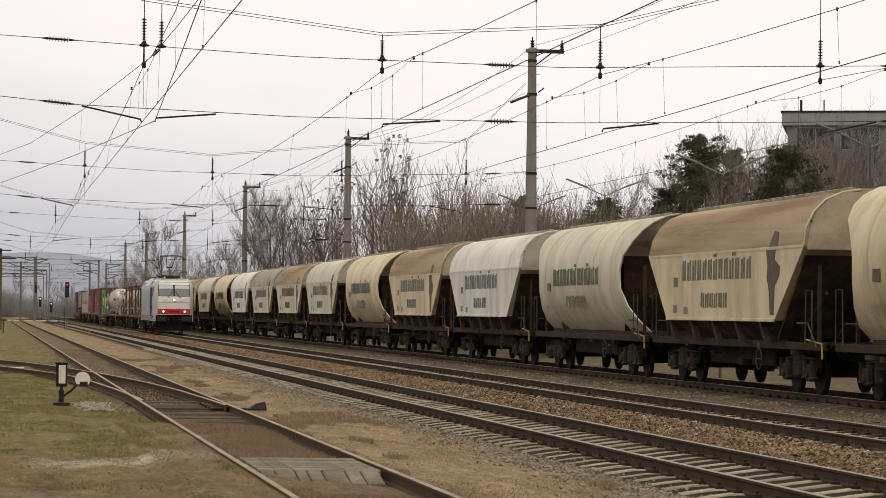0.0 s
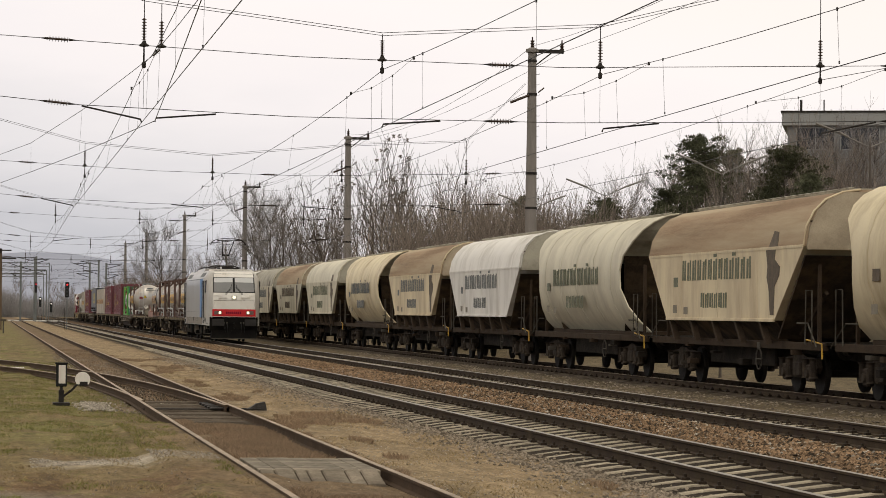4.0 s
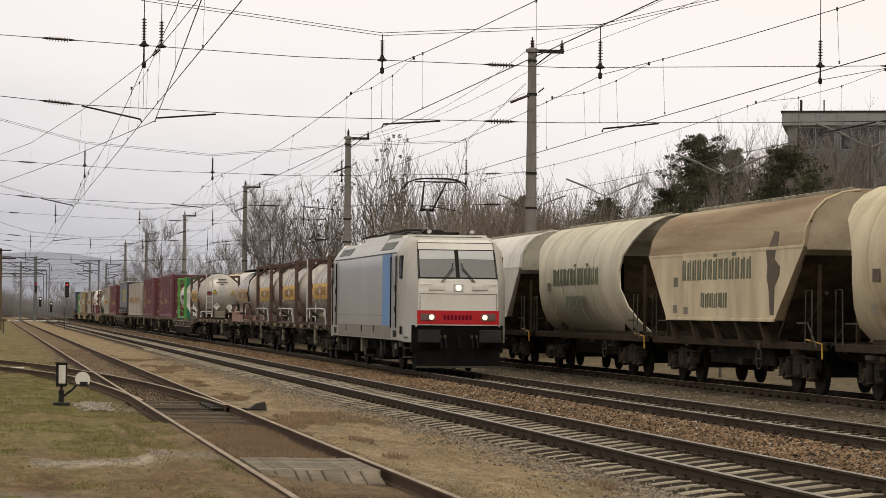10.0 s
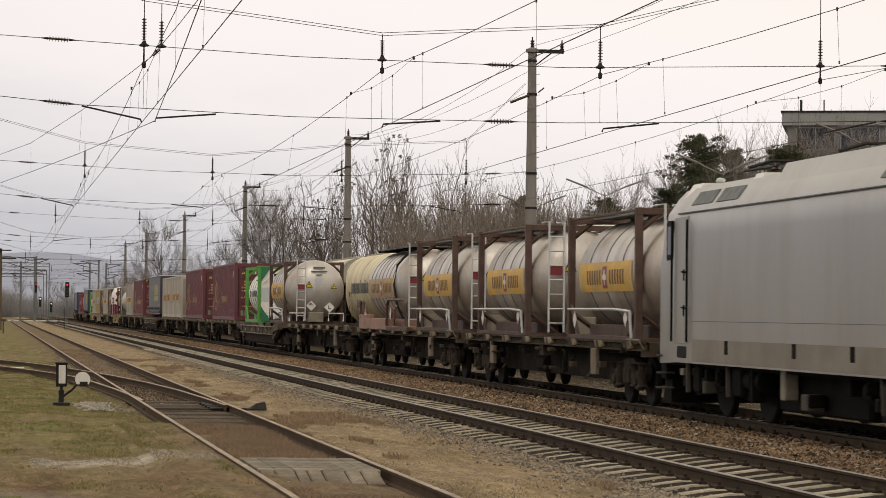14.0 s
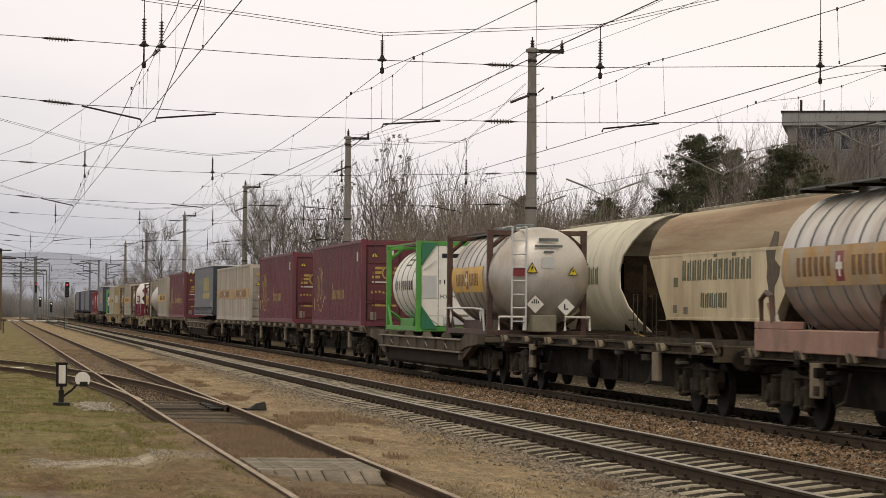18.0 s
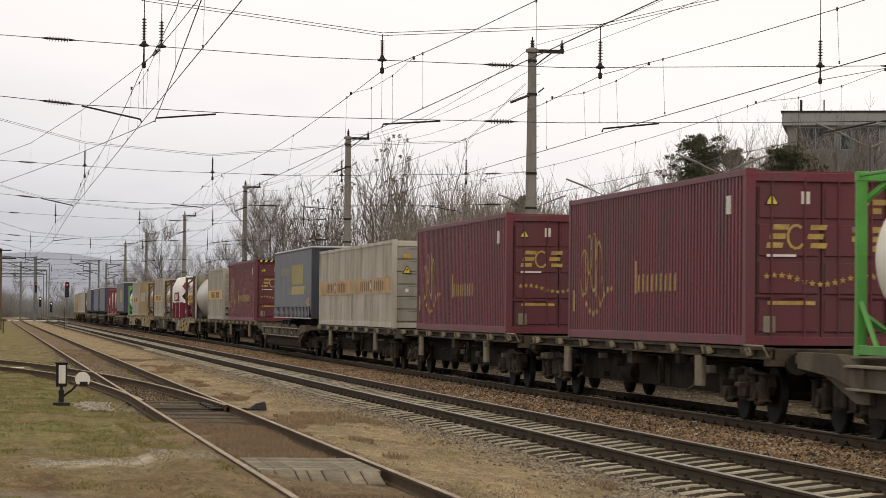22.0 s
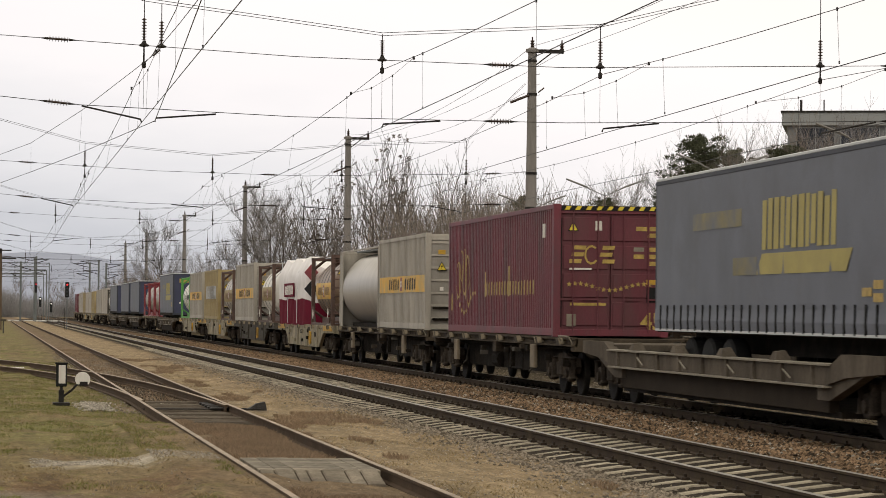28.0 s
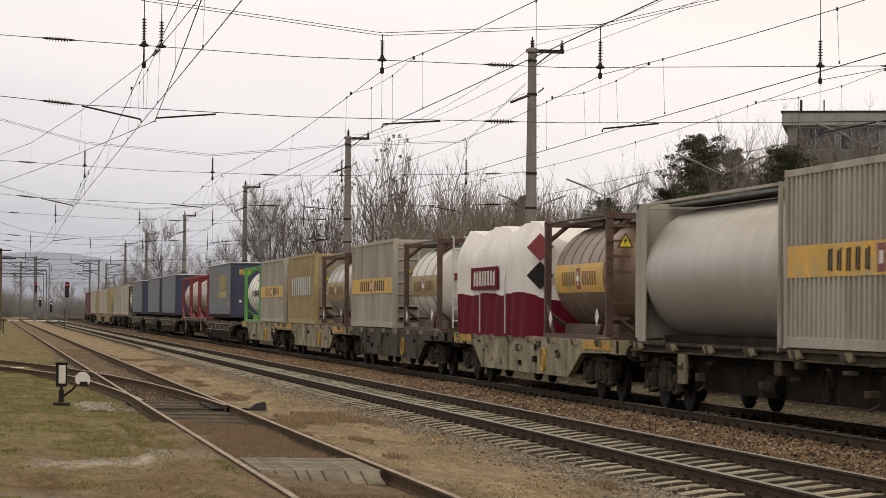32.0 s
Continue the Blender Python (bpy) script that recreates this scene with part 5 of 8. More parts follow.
def flat_wagon(u, L, mat, belly=False, corners=False, group="container wagons"):
    """A container wagon; a deep-sided one where belly is set."""
    w = run(thing("container_wagon", pose(0, 0, 0), "grimy " + ("deep-sided khaki" if belly else "low flat brown-grey") + " container wagon on two bogies", "container wagon", group), u)
    part("deck_frame", G().box(-1.2, 1.2, 0.4, 0.75, 0.92, 1.20, 0.02).box(-1.2, 1.2, L - 0.75, L - 0.4, 0.92, 1.20, 0.02).box(-0.3, 0.3, 0.7, L - 0.7, 0.75, 1.15, 0.02).box(-1.2, 1.2, L / 2 - 0.2, L / 2 + 0.2, 0.8, 1.08), mat, w)
    for s in (-1, 1):
        xa, xb = sorted((s * 1.12, s * 1.24))
        if belly:
            prof = [(0.4, 1.20), (0.4, 0.95), (3.3, 0.92), (4.6, 0.40), (L - 4.6, 0.40), (L - 3.3, 0.92), (L - 0.4, 0.95), (L - 0.4, 1.20)]
            part("side_sill", G().prism_x(prof, xa, xb), mat, w)
            for i in range(4):
                yy = 4.8 + i * (L - 9.6) / 3
                part("side_rib", G().box(min(s * 1.2, s * 1.29), max(s * 1.2, s * 1.29), yy - 0.08, yy + 0.08, 0.42, 1.18, 0.01), mat, w)
            if corners:
                for y0 in (0.5, L - 3.1):
                    part("end_mark", G().box(min(s * 1.235, s * 1.26), max(s * 1.235, s * 1.26), y0, y0 + 2.6, 1.0, 1.18, 0.01), YELLOW, w, "yellow painted end mark")
        else:
            part("side_sill", G().prism([(xa, 1.03), (xb, 1.03), (xb, 1.055), (s * 1.16, 1.07), (s * 1.16, 1.155), (xb, 1.17), (xb, 1.215), (xa, 1.215)] if s > 0 else [(xa, 1.03), (xb, 1.03), (xb, 1.215), (xa, 1.215), (xa, 1.17), (s * 1.16, 1.155), (s * 1.16, 1.07), (xa, 1.055)], 0.4, L - 0.4), mat, w)
            # added beam darkens the bright view through under the wagon
            part("inner_beam", G().prism_x([(2.6, 1.05), (L - 2.6, 1.05), (L - 3.9, 0.40), (3.9, 0.40)], *sorted((s * 0.62, s * 0.78))), UNDER, w, "added dark beam filling the space under the deck")
            for yy in (L * 0.27, L * 0.73):
                part("brake_hanger", G().tube([(s * 1.05, yy, 0.9), (s * 1.1, yy + 0.1, 0.5), (s * 1.1, yy + 0.5, 0.42)], 0.025, 5), FRAME_GR, w)
            for yy in (4.5, L - 4.5):
                part("side_board", G().box(min(s * 1.2, s * 1.28), max(s * 1.2, s * 1.28), yy - 0.24, yy + 0.24, 0.52, 1.03, 0.015), BOARD, w, "dusty tan data board")
        for i in range(8):
            yy = 1.4 + i * (L - 2.8) / 7
            for d, mm in ((0.0, PALE), (0.16, mat), (0.32, PALE if i % 2 else mat)):
                share("container_spigot", SPIGOT_P if mm is PALE else SPIGOT_G, w, pose(0, yy + d, 0.095) if s < 0 else pose(0, yy + d + 0.1, 0.095, 0, 0, 180))
        part("hand_wheel", G().tube([(s * 1.30, L * 0.36 + 0.24 * math.cos(q * 0.524), 0.72 + 0.24 * math.sin(q * 0.524)) for q in range(13)], 0.02, 5).box(min(s * 1.2, s * 1.3), max(s * 1.2, s * 1.3), L * 0.36 - 0.03, L * 0.36 + 0.03, 0.5, 0.95), YELLOW if belly else UNDER, w)
        part("end_rail", G().tube([(s * 1.25, 0.35, 1.08), (s * 1.34, 0.3, 1.24), (s * 1.34, 1.3, 1.24), (s * 1.25, 1.35, 1.08)], 0.018), PALE, w)
    # added plate over the open frame keeps sky light off the parts below
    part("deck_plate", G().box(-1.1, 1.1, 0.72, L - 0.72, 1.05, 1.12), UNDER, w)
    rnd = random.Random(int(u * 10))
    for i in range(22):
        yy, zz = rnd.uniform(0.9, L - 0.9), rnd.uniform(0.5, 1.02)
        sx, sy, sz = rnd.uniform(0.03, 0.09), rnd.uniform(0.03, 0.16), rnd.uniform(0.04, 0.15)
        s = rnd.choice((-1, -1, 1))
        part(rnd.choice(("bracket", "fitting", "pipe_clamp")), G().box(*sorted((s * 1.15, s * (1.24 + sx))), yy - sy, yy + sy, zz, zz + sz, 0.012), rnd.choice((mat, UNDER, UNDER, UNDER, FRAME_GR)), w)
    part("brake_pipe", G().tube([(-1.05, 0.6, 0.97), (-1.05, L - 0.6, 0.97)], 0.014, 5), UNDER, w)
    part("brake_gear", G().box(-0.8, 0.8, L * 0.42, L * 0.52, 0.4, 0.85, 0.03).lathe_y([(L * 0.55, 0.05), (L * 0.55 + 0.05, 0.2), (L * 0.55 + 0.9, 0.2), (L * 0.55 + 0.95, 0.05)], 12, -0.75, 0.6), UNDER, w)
    bogies(w, (2.4, L - 2.4))
    buffers(w, 0.4, L - 0.4)
    return w


def pocket_wagon(u, L):
    w = run(thing("pocket_wagon", pose(0, 0, 0), "grey-brown pocket wagon with low deep sides", "pocket wagon", "pocket wagons"), u)
    for s in (-1, 1):
        xa, xb = sorted((s * 1.26, s * 1.44))
        prof = [(1.0, 1.18), (2.9, 1.18), (3.4, 1.03), (L - 3.4, 1.03), (L - 2.9, 1.18), (L - 1.0, 1.18), (L - 1.0, 0.95), (L - 2.7, 0.86), (L - 3.6, 0.74), (3.6, 0.74), (2.7, 0.86), (1.0, 0.95)]
        part("side_beam", G().prism_x(prof, xa, xb), POCKET, w, "grimy upper side beam")
        part("top_flange", G().box(*sorted((s * 1.24, s * 1.50)), 3.4, L - 3.4, 1.01, 1.045, 0.008), PALE, w, "dusty top flange")
        part("lower_flange", G().box(*sorted((s * 1.20, s * 1.50)), 3.5, L - 3.5, 0.70, 0.735, 0.008), PALE, w, "dusty lower flange")
        part("end_slope", G().prism_x([(2.0, 0.90), (2.9, 0.92), (4.2, 0.72), (4.2, 0.52), (3.6, 0.52)], *sorted((s * 1.22, s * 1.38))), POCKET, w)
        part("end_slope", G().prism_x([(L - 2.0, 0.90), (L - 2.9, 0.92), (L - 4.2, 0.72), (L - 4.2, 0.52), (L - 3.6, 0.52)], *sorted((s * 1.22, s * 1.38))), POCKET, w)
        for i in range(9):
            yy = 4.2 + i * (L - 8.4) / 8
            part("side_bracket", G().prism_x([(yy - 0.10, 0.735), (yy + 0.10, 0.735), (yy + 0.04, 1.02), (yy - 0.04, 1.02)], *sorted((s * 1.42, s * 1.49))), POCKET, w)
            if i % 2:
                part("pivot_bracket", G().loft([[(s * 1.20, yy + 0.3, 1.03), (s * 1.46, yy + 0.3, 1.03), (s * 1.46, yy + 0.7, 1.03), (s * 1.20, yy + 0.7, 1.03)], [(s * 1.28, yy + 0.4, 1.19), (s * 1.42, yy + 0.4, 1.17), (s * 1.42, yy + 0.6, 1.17), (s * 1.28, yy + 0.6, 1.19)]]), POCKET, w)
                part("chain_bar", G().tube([(s * 1.50, yy - 0.6, 0.80), (s * 1.50, yy - 0.2, 0.92)], 0.016, 5), PALE, w)
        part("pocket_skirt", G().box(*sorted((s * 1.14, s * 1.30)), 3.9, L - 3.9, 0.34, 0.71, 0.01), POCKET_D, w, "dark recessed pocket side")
    part("pocket_floor", G().box(-1.2, 1.2, 3.6, L - 3.6, 0.27, 0.36), UNDER, w)
    for ya in (0.4, L - 3.2):
        part("end_deck", G().box(-1.3, 1.3, ya, ya + 2.8, 1.0, 1.13, 0.02), POCKET, w)
    bogies(w, (1.9, L - 1.9))
    buffers(w, 0.4, L - 0.4)
    return w


def corrugated(c, x, y0, y1, z0, z1, pitch, depth, s, mat):
    """One trapezoid-corrugated sheet at x, seen from the side s."""
    k = max(2, round((y1 - y0) / pitch))
    p = (y1 - y0) / k
    line = []
    for i in range(k):
        y = y0 + i * p
        line += [(y, 0), (y + 0.48 * p, 0), (y + 0.53 * p, depth), (y + 0.95 * p, depth)]
    line.append((y1, 0))
    sheet = G().loft([[(x - s * d, y, z0) for y, d in line], [(x - s * d, y, z1) for y, d in line]], caps=False, closed=False)
    return part("side_wall", sheet, mat, c)


def box_container(u, L, H, W, mat, label, style="doors", z0=1.215, group="containers"):
    c = run(thing("shipping_container", pose(0, 0, 0), label, "container", group), u)
    h = W / 2
    H -= z0 - 1.14
    z1 = z0 + H
    pitch = 0.215 if style == "doors" else 0.235
    for s in (-1, 1):
        corrugated(c, s * (h - 0.012), 0.16, L - 0.16, z0 + 0.16, z1 - 0.1, pitch, 0.10, s, mat)
        part("top_rail", G().box(*sorted((s * (h - 0.07), s * h)), 0.12, L - 0.12, z1 - 0.11, z1 - 0.01, 0.008), mat, c)
        part("bottom_rail", G().box(*sorted((s * (h - 0.07), s * (h - 0.004))), 0.12, L - 0.12, z0 + 0.02, z0 + 0.18, 0.008), mat, c)
        for y in (0.0, L - 0.17):
            post = part("corner_post", G().box(*sorted((s * (h - 0.16), s * h)), y, y + 0.17, z0 + 0.1, z1 - 0.1, 0.012), mat, c)
            for z in (z0, z1 - 0.118):
                part("corner_casting", G().box(*sorted((s * (h - 0.165), s * (h + 0.004))), y - 0.004, y + 0.174, z, z + 0.118, 0.01), mat, post)
    part("roof", G().box(-h + 0.05, h - 0.05, 0.1, L - 0.1, z1 - 0.06, z1 - 0.03), mat, c)
    part("end_wall", G().box(-h + 0.12, h - 0.12, L - 0.12, L - 0.05, z0 + 0.1, z1 - 0.08), mat, c)
    part("floor_beam", G().box(-h + 0.05, h - 0.05, 0.1, L - 0.1, z0 + 0.02, z0 + 0.15), UNDER, c)
    part("door_header", G().box(-h + 0.15, h - 0.15, 0.02, 0.16, z1 - 0.2, z1 - 0.06, 0.01), mat, c)
    part("door_sill", G().box(-h + 0.15, h - 0.15, 0.02, 0.16, z0 + 0.02, z0 + 0.16, 0.01), mat, c)
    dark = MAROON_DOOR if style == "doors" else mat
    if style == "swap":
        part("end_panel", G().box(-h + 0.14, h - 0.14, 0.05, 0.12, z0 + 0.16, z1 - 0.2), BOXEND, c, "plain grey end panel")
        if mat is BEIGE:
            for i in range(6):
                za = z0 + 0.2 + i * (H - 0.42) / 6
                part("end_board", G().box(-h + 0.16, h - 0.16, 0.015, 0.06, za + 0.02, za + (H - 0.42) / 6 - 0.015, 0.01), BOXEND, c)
                part("grip_slot", G().box(-0.75, -0.2, 0.008, 0.02, za + 0.30, za + 0.33), TXT_GREY, c)
            return c
        for i in range(7):
            part("end_rib", G().box(-h + 0.15, -0.5, 0.02, 0.06, z0 + 0.3 + i * (H - 0.6) / 6, z0 + 0.36 + i * (H - 0.6) / 6, 0.01), mat, c)
        part("end_column", G().box(-0.52, -0.44, 0.0, 0.06, z0 + 0.16, z1 - 0.2, 0.01), mat, c)
        part("end_column", G().box(0.0, 0.14, 0.01, 0.06, z0 + 0.7, z1 - 0.3, 0.02), mat, c)
        part("end_bumper", G().tube([(-h + 0.2, -0.02, z0 + 0.3), (h - 0.2, -0.02, z0 + 0.3)], 0.035, 5), UNDER, c)
        part("end_bumper", G().tube([(-h + 0.2, -0.02, z0 + 0.62), (h - 0.2, -0.02, z0 + 0.62)], 0.03, 5), UNDER, c)
        return c
    for s in (-1, 1):
        d = part("door", G().box(*sorted((s * 0.012, s * (h - 0.16))), 0.07, 0.12, z0 + 0.16, z1 - 0.2), dark, c)
        for i in range(4 if style == "doors" else 6):
            k = 4 if style == "doors" else 6
            za = z0 + 0.2 + i * (H - 0.42) / k
            part("door_panel", G().box(*sorted((s * 0.05, s * (h - 0.22))), 0.045, 0.075, za + 0.04, za + (H - 0.42) / k - 0.06, 0.012), dark, d)
        for x in (0.28, 0.82):
            part("lock_rod", G().tube([(s * x, 0.03, z0 + 0.1), (s * x, 0.03, z1 - 0.14)], 0.018, 6), dark if style == "doors" else FRAME_GR, d)
            part("rod_handle", G().box(*sorted((s * x, s * (x + 0.35))), 0.01, 0.03, z0 + 0.78, z0 + 0.82), PALE if style != "doors" else dark, d)
        part("door_gasket", G().box(*sorted((s * (h - 0.19), s * (h - 0.165))), 0.04, 0.06, z0 + 0.2, z1 - 0.3), RUBBER if style == "doors" else dark, d)
    return c


def decal(c, x, y0, y1, za, zb, mat, name="mark", s=-1, skew=0.0):
    """A flat painted mark on the near side at x."""
    return part(name, plate(G(), [(x, y0, za), (x, y1, za), (x, y1 + skew, zb), (x, y0 + skew, zb)], (s, 0, 0), 0.003), mat, c)


def letters(c, x, y_start, y_end, z, h, mat, count, name="painted_lettering", thick=0.62, s=-1):
    """Plain uneven bars in place of lettering; each sign is a broad and a thin bar."""
    g = G()
    rnd = random.Random(count * 7 + int(h * 100))
    p = (y_end - y_start) / count
    k = 0.06 * h
    for i in range(count):
        a = y_start + i * p
        w = p * thick
        split = rnd.uniform(0.30, 0.48)
        for u0, u1, za, zb in ((0.0, split, 0.0, 1.0), (split + 0.16, 1.0, rnd.choice((0.0, 0.0, 0.05)), rnd.choice((1.0, 0.97, 0.9)))):
            ya, yb = a + w * u0, a + w * u1
            plate(g, [(x, ya - k * za, z + h * za), (x, yb - k * za, z + h * za), (x, yb - k * zb, z + h * zb), (x, ya - k * zb, z + h * zb)], (s, 0, 0), 0.004)
    return tagged(part(name, g, mat, c), kind="stuff")


def end_plate(c, x0, x1, z0, z1, mat, y=-0.002, name="mark"):
    return part(name, G().box(x0, x1, y - 0.006, y, z0, z1), mat, c)


def triangle_sign(c, x, z, size, y, name="warning_triangle"):
    g = G()
    plate(g, [(x - size / 2, y, z), (x + size / 2, y, z), (x, y, z + size * 0.88)], (0, -1, 0), 0.006)
    t = part(name, g, RUBBER, c, "yellow warning triangle with black edge and bolt")
    part("bolt", plate(plate(G(), [(x - 0.02 * size, y - 0.011, z + 0.3 * size), (x + 0.1 * size, y - 0.011, z + 0.42 * size), (x + 0.02 * size, y - 0.011, z + 0.6 * size), (x - 0.1 * size, y - 0.011, z + 0.38 * size)], (0, -1, 0), 0.002), [(x - 0.06 * size, y - 0.011, z + 0.12 * size), (x + 0.02 * size, y - 0.011, z + 0.36 * size), (x - 0.05 * size, y - 0.011, z + 0.36 * size)], (0, -1, 0), 0.002), RUBBER, t)
    i = size * 0.12
    part("yellow_field", plate(G(), [(x - size / 2 + i, y - 0.007, z + i * 0.55), (x + size / 2 - i, y - 0.007, z + i * 0.55), (x, y - 0.007, z + size * 0.88 - i)], (0, -1, 0), 0.003), SIGN_Y, t)


def placard(c, x, y, z, size, mat, face="y"):
    h = size / 2
    if face == "y":
        pts, n = [(x, y, z - h), (x + h, y, z), (x, y, z + h), (x - h, y, z)], (0, -1, 0)
    else:
        pts, n = [(x, y, z - h), (x, y + h, z), (x, y, z + h), (x, y - h, z)], (-1, 0, 0)
    return part("hazard_placard", plate(G(), pts, n, 0.008), mat, c)


def maroon_container(u, label, variant=0):
    L = 13.716
    c = box_container(u, L, 2.896, 2.5, MAROON, label, "doors", group="maroon containers")
    x = -1.241
    z0 = 1.14
    # gold script on the side: tall loops, a line of words, an arc of stars
    g = G()
    for cy, cz, ry, rz, t0, t1 in ((12.2, 1.4, 0.36, 0.42, 20, 340), (11.75, 1.75, 0.25, 0.36, 60, 330), (11.3, 1.6, 0.3, 0.55, 80, 420), (10.85, 1.5, 0.26, 0.45, -60, 230), (10.65, 1.05, 0.22, 0.28, 100, 330)):
        k = 12
        for j in range(k):
            a0, a1 = radians(t0 + (t1 - t0) * j / k), radians(t0 + (t1 - t0) * (j + 1) / k)
            w0, w1 = 1.0 + 0.09 * math.sin(math.pi * j / k), 1.0 + 0.09 * math.sin(math.pi * (j + 1) / k)
            plate(g, [(x, cy + ry * math.cos(a0), z0 + cz + rz * math.sin(a0)), (x, cy + ry * math.cos(a1), z0 + cz + rz * math.sin(a1)), (x, cy + (ry * w1 + 0.01) * math.cos(a1), z0 + cz + (rz + 0.02) * w1 * math.sin(a1)), (x, cy + (ry * w0 + 0.01) * math.cos(a0), z0 + cz + (rz + 0.02) * w0 * math.sin(a0))], (-1, 0, 0), 0.004)
    for i, (y, a, b) in enumerate(((12.0, 0.95, 1.8), (11.05, 0.9, 2.05))):
        plate(g, [(x, y, z0 + a), (x, y + 0.07, z0 + a), (x, y + 0.16, z0 + b), (x, y + 0.09, z0 + b)], (-1, 0, 0), 0.004)
    part("painted_script", g, GOLD, c, "gold painted script")
    letters(c, x, 2.2 if variant == 2 else 4.6, 8.4 if variant == 2 else 7.7, z0 + 0.98, 0.32, GOLD, 18 if variant == 2 else 9, "painted_name", 0.36)
    decal(c, x, 8.2 if variant == 2 else 7.6, 8.35 if variant == 2 else 7.72, z0 + 0.95, z0 + 1.55, GOLD)
    if variant == 2:
        decal(c, x, 5.1, 5.25, z0 + 0.95, z0 + 1.65, GOLD)
    g = G()
    for i in range(9):
        t = i / 8
        y = 12.3 - 2.6 * t
        z = z0 + 0.95 - 0.42 * math.sin(math.pi * min(1, t * 1.25)) + 0.1 * t
        plate(g, [(x, y, z - 0.07), (x, y + 0.11, z), (x, y, z + 0.07), (x, y - 0.11, z)], (-1, 0, 0), 0.004)
    part("star_arc", g, GOLD, c, "arc of small gold stars")
    decal(c, x, 13.1, 13.25, z0 + 0.62, z0 + 1.05, GOLD)
    decal(c, x, 0.95, 1.25, z0 + 2.2, z0 + 2.5, WHITE)
    # door end
    triangle_sign(c, -0.82, z0 + 2.32, 0.24, 0.04)
    end_plate(c, -0.34, -0.2, z0 + 2.34, z0 + 2.54, WHITE, 0.04)
    g = G()
    for k in range(3):
        cx = -0.78 + k * 0.36
        if k != 1:
            for q in range(3):
                zq, o = z0 + 1.64 + 0.145 * q, 0.05 * (q if k == 0 else -(q % 2))
                plate(g, [(cx - 0.13 + o, 0.04, zq), (cx + 0.13 + o, 0.04, zq), (cx + 0.15 + o, 0.04, zq + 0.085), (cx - 0.11 + o, 0.04, zq + 0.085)], (0, -1, 0), 0.006)
            continue
        for a in range(9):
            t0, t1 = radians(50 + a * 30), radians(50 + a * 30 + 34)
            plate(g, [(cx + 0.12 * math.cos(t0), 0.04, z0 + 1.82 + 0.165 * math.sin(t0)), (cx + 0.16 * math.cos(t0), 0.04, z0 + 1.82 + 0.21 * math.sin(t0)), (cx + 0.16 * math.cos(t1), 0.04, z0 + 1.82 + 0.21 * math.sin(t1)), (cx + 0.12 * math.cos(t1), 0.04, z0 + 1.82 + 0.165 * math.sin(t1))], (0, -1, 0), 0.006)
    part("door_emblem", g, GOLD, c, "gold painted emblem on the door")
    g = G()
    for i in range(15):
        cx = -0.9 + i * 0.125
        cz = z0 + 1.14 + 0.07 * math.cos(i * 0.55 - 0.8)
        plate(g, [(cx + (0.06 if q % 2 == 0 else 0.025) * math.sin(q * math.pi / 5), 0.038, cz + (0.06 if q % 2 == 0 else 0.025) * math.cos(q * math.pi / 5)) for q in range(10)], (0, -1, 0), 0.006)
    part("door_stars", g, GOLD, c, "row of gold stars on the doors")
    end_plate(c, -0.9, -0.42, z0 + 1.5, z0 + 1.54, WHITE, 0.042)
    end_plate(c, -0.88, -0.1, z0 + 0.74, z0 + 0.80, GOLD, 0.042)
    end_plate(c, -0.95, -0.75, z0 + 0.3, z0 + 0.56, PALE, 0.042)
    for i, (a, b, zz) in enumerate(((0.55, 0.78, 2.34), (0.83, 1.05, 2.34), (0.8, 0.98, 2.2), (0.5, 0.72, 1.9), (0.82, 1.0, 1.9), (0.5, 0.72, 1.75), (0.82, 1.0, 1.75), (0.82, 1.0, 1.6))):
        end_plate(c, a, b, z0 + zz, z0 + zz + 0.09, GOLD if i != 3 else PALE, 0.042)
    if variant == 2:
        part("header_plate", G().box(-1.08, 1.08, -0.002, 0.03, z0 + 2.76, z0 + 2.86), RUBBER, c, "black header with yellow dashes")
        for i in range(9):
            part("header_dash", plate(G(), [(-1.02 + i * 0.23, -0.003, z0 + 2.77), (-0.92 + i * 0.23, -0.003, z0 + 2.77), (-0.87 + i * 0.23, -0.003, z0 + 2.85), (-0.97 + i * 0.23, -0.003, z0 + 2.85)], (0, -1, 0), 0.004), SIGN_Y, c)
        end_plate(c, 0.78, 1.08, z0 + 1.2, z0 + 1.3, YELLOW, 0.042)
        end_plate(c, 0.78, 1.08, z0 + 0.82, z0 + 1.14, RUBBER, 0.042)
        txt = bpy.data.curves.new("length_mark", "FONT")
        txt.body, txt.size, txt.extrude, txt.offset = "45", 0.50, 0.003, 0.012
        ob = new("length_mark", txt)
        ob.parent = c
        ob.matrix_basis = pose(0.66, 0.036, z0 + 0.24, 90, 0, 0)
        txt.materials.append(GOLD)
        tagged(ob, "yellow painted number 45")
    return c


